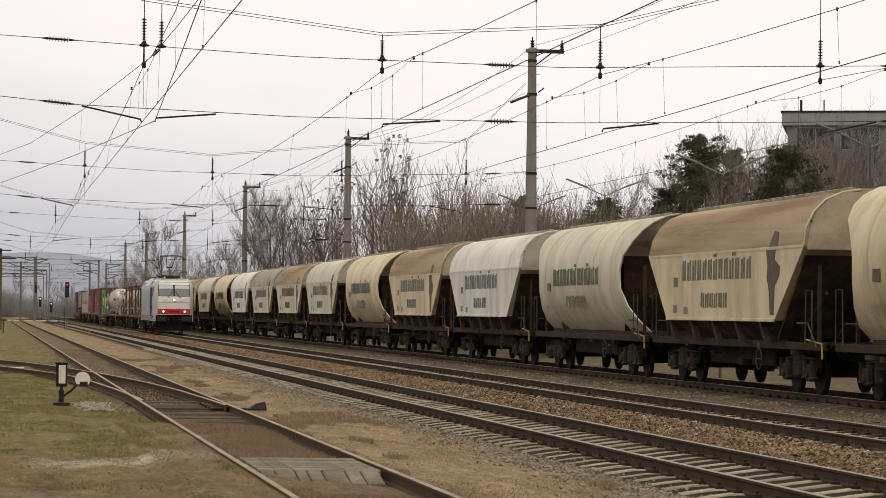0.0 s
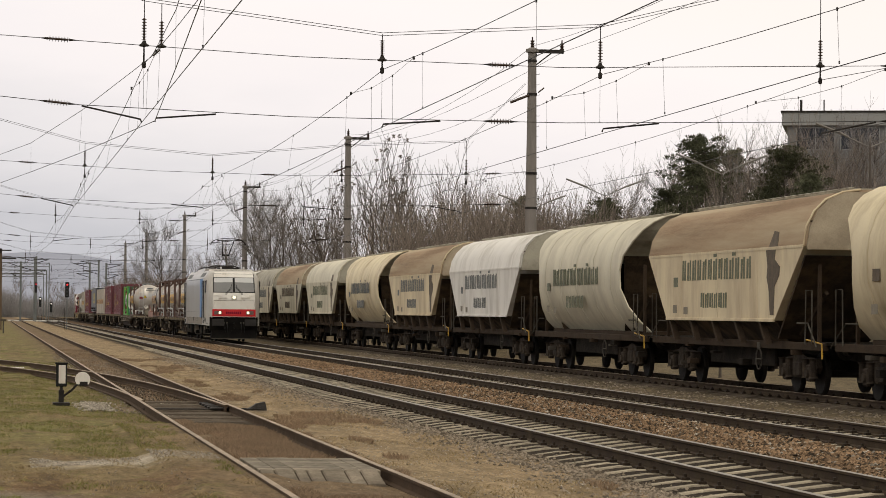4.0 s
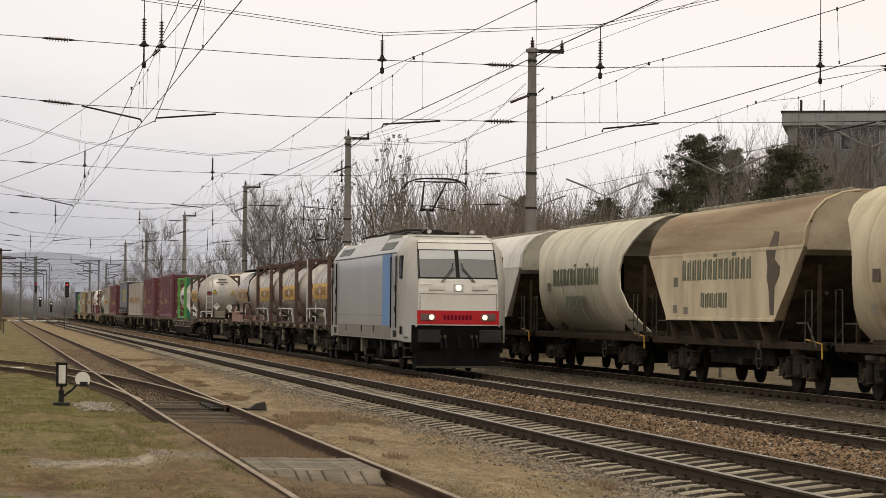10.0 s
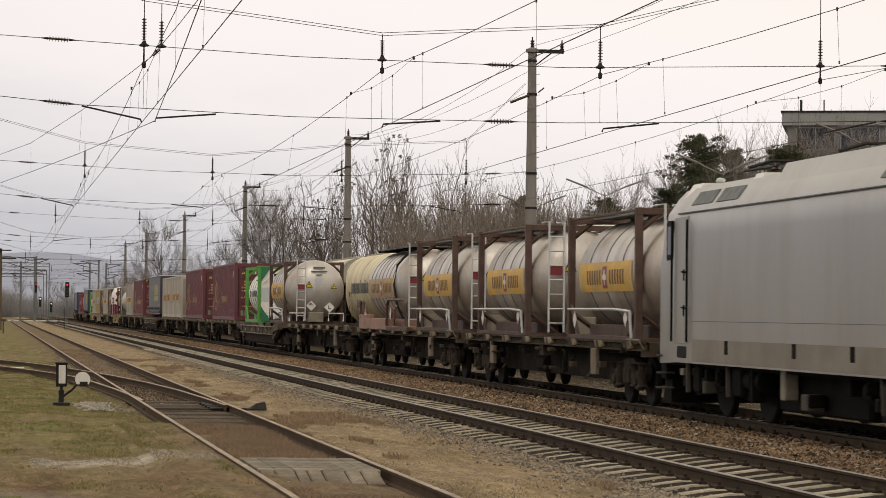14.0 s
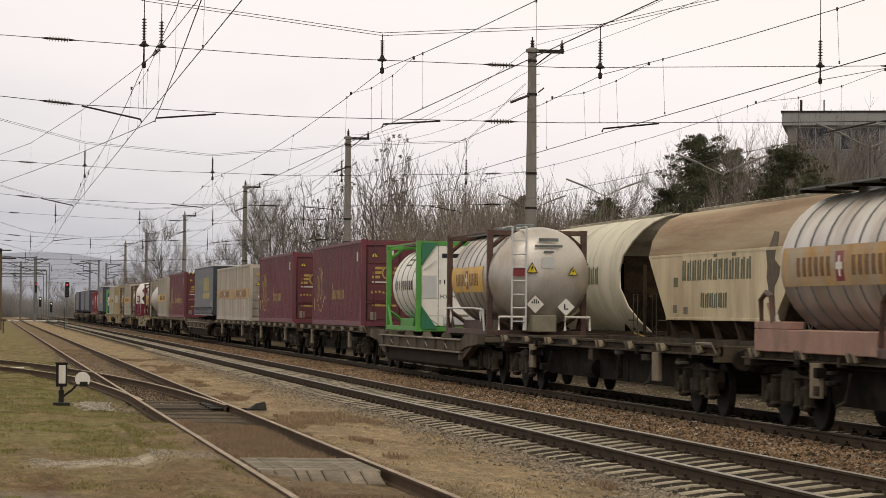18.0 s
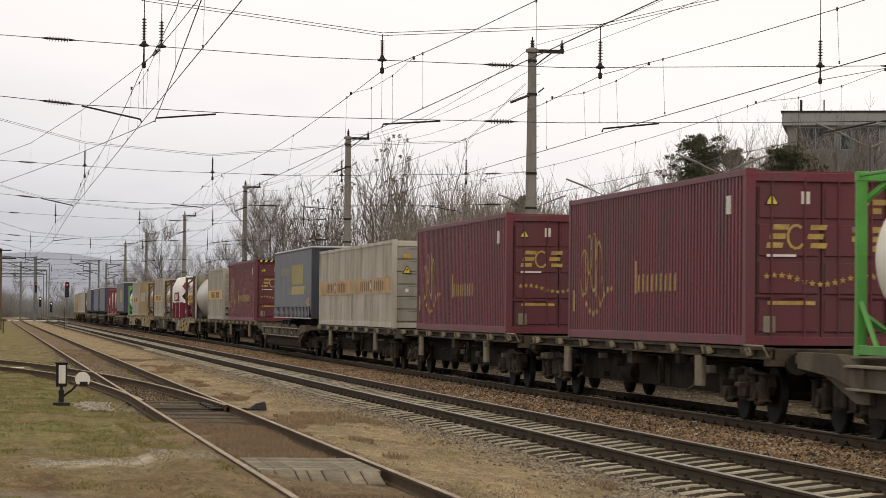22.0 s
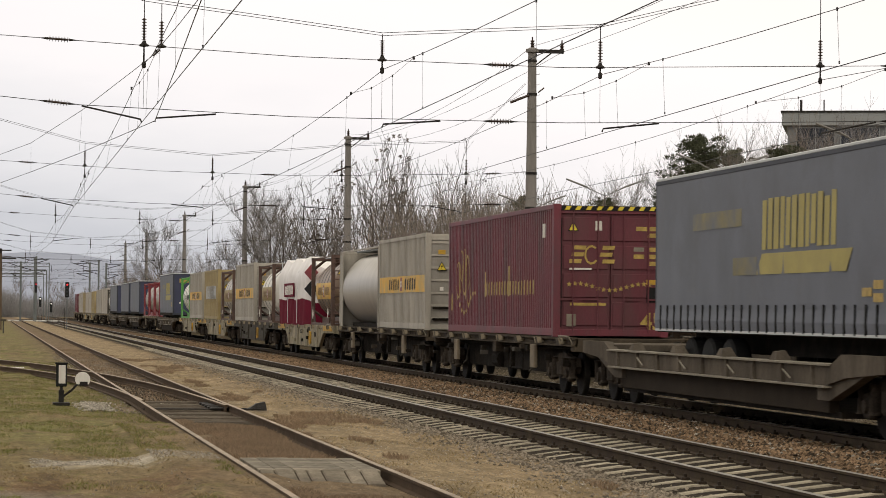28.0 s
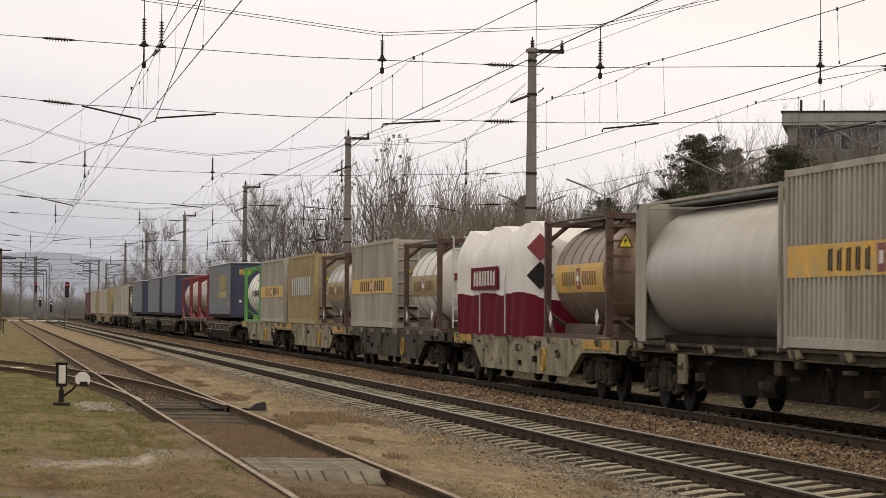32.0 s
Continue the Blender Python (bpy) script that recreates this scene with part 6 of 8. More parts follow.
def tank_container(u, L, label, shell=STEEL, frame=TFRAME, band=True, strips=3, r=1.12, z0=1.14, walkway=True, end_ladder=True, H=2.55, rail=True, bandmat=ORANGE, W=2.44, placards=True, group="tank containers", over=0.0, framed=True):
    c = run(thing("tank_container", pose(0, 0, 0), label, "tank container", group), u)
    h, z1 = W / 2, z0 + H
    cz = z0 + 0.22 + r
    e = 0.30
    q = e - over
    prof = [(q - 0.16, 0.02), (q - 0.145, r * 0.35), (q - 0.07, r * 0.66), (q + 0.05, r * 0.86), (q + 0.17, r * 0.955), (q + 0.30, r * 0.992), (q + 0.42, r), (L - e - 0.4, r), (L - e - 0.22, r * 0.975), (L - e - 0.08, r * 0.88), (L - e + 0.05, r * 0.66), (L - e + 0.12, r * 0.35), (L - e + 0.13, 0.02)]
    tank = part("tank_shell", G().lathe_y(prof, 40, 0, cz), shell, c, smooth=True)
    for i in range(strips):
        y = 0.9 + (L - 1.8) * (i + 0.5) / strips
        part("shell_strap", G().lathe_y([(y - 0.03, r + 0.002), (y - 0.02, r + 0.012), (y + 0.02, r + 0.012), (y + 0.03, r + 0.002)], 40, 0, cz), TXT_GREY, tank)
    if band:
        for s in (-1, 1):
            a0 = math.pi - 0.22 if s < 0 else -0.30
            g = G().lathe_y([(0.75, r + 0.006), (0.75, r + 0.014), (L - 0.75, r + 0.014), (L - 0.75, r + 0.006)], 8, 0, cz, a0, a0 + 0.52)
            bnd = part("orange_band", g, bandmat, tank, "orange band with dark lettering")
            if s < 0:
                g = G()
                k = 15
                for i in range(k):
                    y = 1.4 + (L - 2.8) * i / k
                    if abs(i - k // 2) < 2:
                        continue
                    g.lathe_y([(y, r + 0.018), (y + (L - 2.8) / k * 0.6, r + 0.018)], 4, 0, cz, math.pi - 0.08, math.pi + 0.17)
                tagged(part("band_lettering", g, BANDTEXT, bnd), kind="stuff")
                part("red_field", G().lathe_y([(L / 2 - 0.2, r + 0.017), (L / 2 + 0.2, r + 0.017)], 4, 0, cz, math.pi - 0.14, math.pi + 0.24), RED, bnd, "faded red field")
                g = G().lathe_y([(L / 2 - 0.05, r + 0.02), (L / 2 + 0.05, r + 0.02)], 4, 0, cz, math.pi - 0.08, math.pi + 0.18)
                g.lathe_y([(L / 2 - 0.16, r + 0.02), (L / 2 + 0.16, r + 0.02)], 4, 0, cz, math.pi, math.pi + 0.09)
                part("band_cross", g, WHITE, bnd, "white cross")
    # frame
    for y in (0.0, L - 0.14) if framed else ():
        for s in (-1, 1):
            post = part("corner_post", G().box(*sorted((s * (h - 0.14), s * h)), y, y + 0.14, z0, z1, 0.012), frame, c)
            for za in (z0, z1 - 0.13):
                part("corner_casting", G().box(*sorted((s * (h - 0.17), s * (h + 0.004))), y - 0.01, y + 0.16, za, za + 0.13, 0.01), frame, post)
            part("gusset", G().tube([(s * (h - 0.07), y + 0.07, z1 - 0.45), (s * (h - 0.55), y + 0.07, z1 - 0.05)], 0.05, 4), frame, c)
            part("gusset", G().tube([(s * (h - 0.07), y + 0.07, z0 + 0.6), (s * 0.45, y + 0.07, z0 + 0.1)], 0.05, 4), frame, c)
        for za in (z0 + 0.01, z1 - 0.13):
            part("end_beam", G().box(-h + 0.1, h - 0.1, y + 0.01, y + 0.13, za, za + 0.12, 0.01), frame, c)
    for s in (-1, 1):
        part("bottom_rail", G().box(*sorted((s * (h - 0.1), s * (h - 0.01))), 0.1, L - 0.1, z0 + 0.02, z0 + 0.15, 0.01), frame, c)
        part("saddle", G().box(*sorted((s * 0.35, s * 0.85)), 0.5, L - 0.5, z0 + 0.05, z0 + 0.36, 0.02), frame, c)
        part("brace", G().tube([(s * (h - 0.06), 0.12, z0 + 0.75), (s * (h - 0.06), 0.85, z0 + 0.12)], 0.04, 4), frame, c)
        part("brace", G().tube([(s * (h - 0.06), L - 0.12, z0 + 0.75), (s * (h - 0.06), L - 0.85, z0 + 0.12)], 0.04, 4), frame, c)
        if framed:
            part("top_side_rail", G().tube([(s * (h - 0.05), 0.1, z1 - 0.05), (s * (h - 0.05), L - 0.1, z1 - 0.05)], 0.028, 5), frame, c)
    if walkway:
        wk = part("walkway", G().box(-0.72, -0.2, 0.2, L - 0.2, z1 - 0.05, z1 - 0.02).box(0.2, 0.72, 0.2, L - 0.2, z1 - 0.05, z1 - 0.02), TXT_GREY, c, "grey top walkway grating")
        for i in range(3):
            y = L * (0.25 + 0.25 * i)
            part("manhole", G().lathe_z([(cz + r - 0.03, 0.26), (cz + r + 0.09, 0.26), (cz + r + 0.12, 0.2)], 14, 0, y), TXT_GREY, c)
    if rail:
        part("guard_rail", G().tube([(-h - 0.02, 0.25, z0 + 0.12), (-h - 0.05, 0.28, z0 + 0.62), (-h - 0.05, 1.6, z0 + 0.66), (-h - 0.04, L - 0.3, z0 + 0.66)], 0.03, 6), BLIND, c, "pale tubular guard rail")
    if end_ladder:
        g = G()
        for x in (-0.80, -0.46):
            g.tube([(x, -0.04 - over, z0 + 0.15), (x, -0.04 - over, z1 + 0.05), (x, 0.25, z1 + 0.05)], 0.024, 6)
        for i in range(7):
            g.tube([(-0.80, -0.04 - over, z0 + 0.35 + i * 0.32), (-0.46, -0.04 - over, z0 + 0.35 + i * 0.32)], 0.018, 5)
        lad = part("end_ladder", g, BLIND, c, "pale metal end ladder")
        part("red_plate", G().box(-0.77, -0.49, -over - 0.02, -over - 0.01, z0 + 1.42, z0 + 1.64), RED, lad, "red plate")
        triangle_sign(c, -0.30, z0 + 1.5, 0.3, -over + 0.05)
    part("discharge_box", G().box(-0.3, 0.3, 0.02 - over, 0.3, z0 + 0.1, z0 + 0.5, 0.03), PALE, c, "pale valve box at the tank foot")
    if placards:
        placard(c, -h - 0.03, 0.7, z0 + 0.5, 0.36, WHITE, "x")
        placard(c, -h - 0.03, L - 0.9, z0 + 0.45, 0.36, WHITE, "x")
    return c


def curtain_trailer(u, L, body, endmat, label, bottom=1.45, top=4.06, fringe=True, wheels=True, marks=True, name="curtain_trailer"):
    c = run(thing(name, pose(0, 0, 0), label, "trailer", "trailers"), u)
    h = 1.27
    # the curtain sags a little between its straps
    g = G()
    n = 40
    rows = []
    for z, k in ((bottom + 0.32, 0.6), (bottom + 0.9, 1.0), (bottom + 1.6, 0.7), (top - 0.5, 0.5), (top - 0.1, 0.0)):
        rows.append([(-h + 0.012 * k * math.sin(i * 1.7 + z) - 0.006 * k, 0.08 + (L - 0.16) * i / n, z) for i in range(n + 1)])
    g.loft(rows, caps=False, closed=False)
    g.box(-h + 0.03, h - 0.005, 0.06, L - 0.06, bottom + 0.15, top - 0.1)
    part("curtain", g, body, c, "slate tarpaulin curtain" if body is TARP else "", smooth=True)
    part("roof_edge", G().box(-h - 0.01, h + 0.01, 0.0, L, top - 0.12, top - 0.05, 0.01), TARP_DK, c)
    part("roof", G().box(-h, h, 0.02, L - 0.02, top - 0.055, top, 0.02), BLIND, c, "pale trailer roof")
    for xa, xb, ya, yb in ((-h, -h + 0.1, 0.0, 0.1), (h - 0.1, h, 0.0, 0.1), (-h, -h + 0.08, L - 0.1, L)):
        part("end_post", G().box(xa, xb, ya, yb, bottom, top - 0.1, 0.01), TARP_DK, c)
    part("end_sill", G().box(-h + 0.1, h - 0.1, 0, 0.1, bottom, bottom + 0.14, 0.01), TARP_DK, c)
    part("end_wall", G().box(-h + 0.09, h - 0.09, 0.03, 0.06, bottom + 0.12, top - 0.12), endmat, c)
    part("chassis", G().box(-0.6, 0.6, 0.4, L - 0.3, bottom - 0.35, bottom, 0.02).box(-h + 0.02, h - 0.02, 0.1, L - 0.1, bottom - 0.02, bottom + 0.16), UNDER, c)
    if fringe:
        k = 27
        for i in range(k):
            y = 0.25 + (L - 0.5) * (i + 0.5) / k
            part("strap", G().box(-h - 0.028, -h - 0.012, y - 0.03, y + 0.03, bottom + 0.02, bottom + 0.45), RUBBER, c)
            part("fringe_flap", G().loft([[(-h - 0.012, y + 0.04, bottom + 0.38), (-h - 0.012, y + (L - 0.5) / k - 0.06, bottom + 0.38)], [(-h - 0.03, y + 0.05, bottom + 0.18), (-h - 0.024, y + (L - 0.5) / k - 0.05, bottom + 0.2)], [(-h - 0.012, y + 0.04, bottom + 0.03), (-h - 0.012, y + (L - 0.5) / k - 0.06, bottom + 0.03)]], caps=False, closed=False), TARP, c)
        part("bottom_edge", G().box(-h - 0.02, -h, 0.1, L - 0.1, bottom, bottom + 0.04), BLIND, c)
    if wheels:
        for i in range(3):
            for s in (-1, 1):
                wv = part("wheel", G().lathe_x([(s * 0.86, 0.28), (s * 0.86, 0.44), (s * 0.9, 0.48), (s * 1.12, 0.48), (s * 1.16, 0.44), (s * 1.16, 0.28)] if s > 0 else [(-1.16, 0.28), (-1.16, 0.44), (-1.12, 0.48), (-0.9, 0.48), (-0.86, 0.44), (-0.86, 0.28)], 20), RUBBER, c)
                wv.matrix_basis = pose(0, L - 4.6 + i * 1.25, 0.85)
                part("rim", G().lathe_x([(s * 1.12, 0.26), (s * 1.145, 0.26)] if s > 0 else [(-1.145, 0.26), (-1.12, 0.26)], 16), FRAME_GR, wv)
    if marks:
        x = -h - 0.012
        letters(c, x, 2.9, 6.8, 2.72, 0.78, TRAILER_Y, 6, "painted_name", 0.86)
        decal(c, x, 2.4, 7.0, 2.34, 2.66, TRAILER_Y, "painted_bar", skew=-0.3)
        decal(c, x, 7.9, 11.0, 3.12, 3.40, TRAILER_F, "faded_mark")
        decal(c, x, 7.0, 8.4, 2.34, 2.62, TRAILER_F, "faded_mark")
        for y, z in ((0.75, 2.08), (1.25, 1.98), (0.75, 1.9)):
            decal(c, x, y, y + 0.42, z, z + 0.12, GOLD)
        end_plate(c, -0.85, -0.25, top - 0.62, top - 0.36, GOLD, 0.028)
        end_plate(c, -0.85, -0.72, 2.1, 2.22, WHITE, 0.028)
    return c


def bulk_tank(u, L, label):
    """A big bare steel tank between pale end plates."""
    c = run(thing("tank_container", pose(0, 0, 0), label, "tank container", "tank containers"), u)
    z0, r = 1.14, 1.225
    cz = z0 + 0.08 + r
    part("tank_shell", G().lathe_y([(0.2, 0.1), (0.22, 0.7), (0.4, 1.05), (0.7, r), (L - 0.7, r), (L - 0.4, 1.05), (L - 0.22, 0.7), (L - 0.2, 0.1)], 48, 0, cz), STEEL_SH, c, "smooth brushed steel tank", smooth=True)
    for y, d in ((0.0, 0.05), (L - 0.2, 0.2)):
        part("end_frame", G().box(-1.25, -1.17, y, y + d, z0, z0 + 2.6, 0.015).box(1.17, 1.25, y, y + d, z0, z0 + 2.6, 0.015).box(-1.25, 1.25, y, y + d, z0 + 2.5, z0 + 2.6, 0.015).box(-1.25, 1.25, y, y + d, z0, z0 + 0.14, 0.015), GREYBOX, c)
    part("end_panel", G().box(-1.2, 1.2, L - 0.2, L - 0.16, z0 + 0.1, z0 + 2.5), GREYBOX, c)
    part("end_panel", G().box(-1.24, -1.2, L - 0.7, L - 0.1, z0 + 0.05, z0 + 2.55, 0.01), GREYBOX, c)
    for s in (-1, 1):
        part("top_rail", G().box(*sorted((s * 1.19, s * 1.24)), 0.05, L - 0.2, z0 + 2.54, z0 + 2.59, 0.008), GREYBOX, c)
        part("bottom_rail", G().box(*sorted((s * 1.16, s * 1.23)), 0.05, L - 0.2, z0, z0 + 0.06, 0.008), UNDER, c)
    part("walkway", G().box(-0.7, 0.0, 0.3, L - 0.3, z0 + 2.55, z0 + 2.6), TXT_GREY, c)
    part("cradle", G().box(-0.9, 0.9, 0.9, L - 0.9, z0 + 0.02, z0 + 0.2), UNDER, c)
    return c


def wrapped_tank(u, L, label):
    c = run(thing("wrapped_tank", pose(0, 0, 0), label, "tank container", "tank containers"), u)
    z0 = 1.14
    n = 44

    def wide(i, f):
        """Half width of the slack foil at step i and relative height f: it rounds off at the ends and pinches over the hoops."""
        t = i / n
        y = L * t
        w = 1.27 - 0.10 * abs(math.sin(math.pi * t * 3)) ** 6 * f
        w += 0.03 * math.sin(i * 1.3 + 3 * f) + 0.018 * math.sin(i * 3.1 + 5 * f)
        e = min(1.0, y / 1.5)
        w *= 0.42 + 0.58 * math.sqrt(max(0.0, 1 - (1 - e) ** 2))
        return w * (1 - 0.22 * max(0.0, f - 0.78) / 0.22)

    def crown(i):
        t = i / n
        return z0 + 2.40 + 0.20 * abs(math.sin(math.pi * 2.5 * t)) - 0.35 * max(0.0, 1 - L * t / 1.0) + 0.02 * math.sin(i * 2.3)
    for name, fs, mat in (("lower_wrap", (0.0, 0.12, 0.25, 0.39), BURG), ("upper_wrap", (0.39, 0.5, 0.62, 0.72, 0.82, 0.92, 1.0), WRAP)):
        rows = []
        for i in range(n + 1):
            y = 0.05 + (L - 0.1) * i / n
            hgt = crown(i) - z0
            near = [(-wide(i, f), y + 0.02 * math.sin(9 * f + i), z0 + 0.03 + hgt * f) for f in fs]
            rows.append(near + [(-x, yy, z) for x, yy, z in reversed(near)])
        part(name, G().loft(rows), mat, c, smooth=True)
    for t in (0.34, 0.67):
        y = L * t
        part("wrap_strap", G().tube([(-1.30, y, z0 + 0.1), (-1.31, y, z0 + 1.3), (-1.22, y, z0 + 2.1), (-0.9, y, z0 + 2.5)], 0.018, 5), BLIND, c)
    part("panel_sign", G().box(-1.33, -1.30, 4.4, 8.0, z0 + 1.12, z0 + 1.66, 0.01), BURG, c, "dark red name panel")
    letters(c, -1.333, 4.7, 7.7, z0 + 1.21, 0.36, WHITE, 8, "panel_lettering")
    for z, mat in ((2.02, RED), (1.40, RUBBER)):
        h = 0.30
        part("hazard_placard", plate(G(), [(-1.09, 0.36, z0 + z - h), (-1.30, 0.78, z0 + z), (-1.09, 0.36, z0 + z + h), (-0.88, -0.06, z0 + z)], (-0.9, -0.45, 0), 0.03), mat, c, "diamond hazard placard")
    return c


def swap_box(u, L, H, mat, label, band=True, bandmat=None):
    c = box_container(u, L, H, 2.5, mat, label, "swap", group="swap boxes")
    if band:
        b = decal(c, -1.2405, 0.17, L - 0.17, 2.27, 2.74, bandmat or ORANGE, "orange_band")
        tagged(b, "orange band with dark lettering")
        letters(b, -1.2445, 1.9, L / 2 - 0.5, 2.34, 0.33, BANDTEXT if bandmat else BLACKTXT, 5, "band_lettering", 0.5)
        letters(b, -1.2445, L / 2 + 0.5, L - 2.0, 2.34, 0.33, BANDTEXT if bandmat else BLACKTXT, 5, "band_lettering", 0.5)
        decal(b, -1.2445, L / 2 - 0.18, L / 2 + 0.18, 2.31, 2.70, RED, "red_field")
        decal(b, -1.248, L / 2 - 0.09, L / 2 + 0.09, 2.42, 2.6, WHITE, "white_mark")
    triangle_sign(c, -0.80, 2.85, 0.28, 0.0)
    end_plate(c, -0.9, -0.7, 3.3, 3.42, YELLOW, 0.01)
    end_plate(c, -0.85, -0.75, 2.3, 2.4, WHITE, 0.01)
    return c


locomotive(201.3)
# first wagons: four tank containers
flat_wagon(221.0, 20.3, FRAME_BR)
tank_container(222.1, 6.2, "grey tank container with orange band in a brown frame", STEEL, over=0.5)
tank_container(232.9, 6.2, "grey tank container with orange band in a brown frame", STEEL, strips=4, over=0.5)
flat_wagon(241.8, 20.4, FRAME_BR)
tank_container(242.9, 6.2, "grey tank container with orange band and side guard rail", STEEL, over=0.45)
t4 = tank_container(253.35, 7.3, "ribbed grey tank with orange band on a pink-brown skid", STEEL, PINKISH, strips=7, rail=False, placards=True, framed=False, bandmat=MATS["faded_band"])
part("skid_box", G().box(-1.3, -1.0, 1.4, 7.5, 1.16, 1.50, 0.02), PINKISH, t4, "pink-brown skid box")
part("skid_step", G().box(-1.3, -1.05, 5.6, 7.5, 1.50, 1.62, 0.02), PINKISH, t4, "pink-brown raised step")
part("skid_crossbeam", G().box(-1.25, 1.25, -3.0, -2.8, 1.14, 1.30, 0.02), PINKISH, t4, "pink-brown crossbeam")
part("skid_rail", G().box(-1.3, -1.1, -3.0, 1.4, 1.14, 1.28, 0.02), TFRAME, t4, "brown skid rail")
part("skid_rail", G().box(1.1, 1.3, -3.0, 7.5, 1.14, 1.28, 0.02), TFRAME, t4, "brown skid rail")
part("skid_hoop", G().tube([(-1.26, -2.7, 1.2), (-1.28, -2.6, 1.95), (-1.28, -2.4, 2.06), (-1.28, 0.9, 2.06), (-1.28, 1.2, 1.9), (-1.28, 1.3, 1.3)], 0.045, 6), TFRAME, t4, "brown guard hoop")
part("skid_hoop", G().tube([(-1.26, 7.2, 1.5), (-1.28, 7.2, 1.95), (-1.28, 6.9, 2.06), (-1.28, 6.6, 2.0), (-1.28, 6.5, 1.6)], 0.045, 6), TFRAME, t4, "brown guard hoop")
part("hose", G().tube([(-0.6, 0.7, 3.60), (-1.05, 0.75, 3.1), (-1.16, 0.65, 2.5), (-1.08, 0.45, 1.9), (-0.9, 0.35, 1.5)], 0.035), RUBBER, t4)
for i in range(6):
    part("walkway_bar", G().tube([(-0.75, 0.4 + i * 1.3, 3.62), (0.75, 0.4 + i * 1.3, 3.62)], 0.03, 5), UNDER, t4)
flat_wagon(263.0, 20.6, FRAME_BR)
# pocket wagon with a steel tank and a green-framed tank
pocket_wagon(284.0, 21.4)
t5 = tank_container(285.0, 6.06, "steel tank container with orange band in a brown frame", STEEL, strips=5, z0=1.16, over=0.95, r=1.20)
end_plate(t5, -0.12, 0.36, 3.42, 3.50, TXT_GREY, -0.770)
end_plate(t5, -0.22, 0.45, 3.28, 3.34, TXT_GREY, -0.810)
end_plate(t5, 0.0, 0.24, 3.15, 3.20, TXT_GREY, -0.830)
end_plate(t5, -0.05, 0.25, 2.78, 3.04, BLIND, -0.830)
triangle_sign(t5, 0.72, 2.62, 0.24, -0.780)
placard(t5, -0.2, -0.820, 1.92, 0.42, WHITE)
placard(t5, 0.55, -0.800, 1.86, 0.42, WHITE)
for i in range(4):
    end_plate(t5, -0.29 + i * 0.05, -0.265 + i * 0.05, 1.94, 2.0 + 0.04 * (1.5 - abs(i - 1.5)), BLACKTXT, -0.829, "stripe")
end_plate(t5, 0.50, 0.53, 1.80, 1.94, BLACKTXT, -0.809, "stripe")
end_plate(t5, 0.53, 0.60, 1.80, 1.83, BLACKTXT, -0.809, "stripe")
part("end_guard_rail", G().tube([(-1.1, -0.95, 1.3), (-1.1, -0.95, 1.62), (-0.5, -0.95, 1.62), (-0.5, -0.95, 1.3)], 0.03).tube([(1.1, -0.95, 1.3), (1.1, -0.95, 1.62), (0.5, -0.95, 1.62), (0.5, -0.95, 1.3)], 0.03), WHITE, t5)


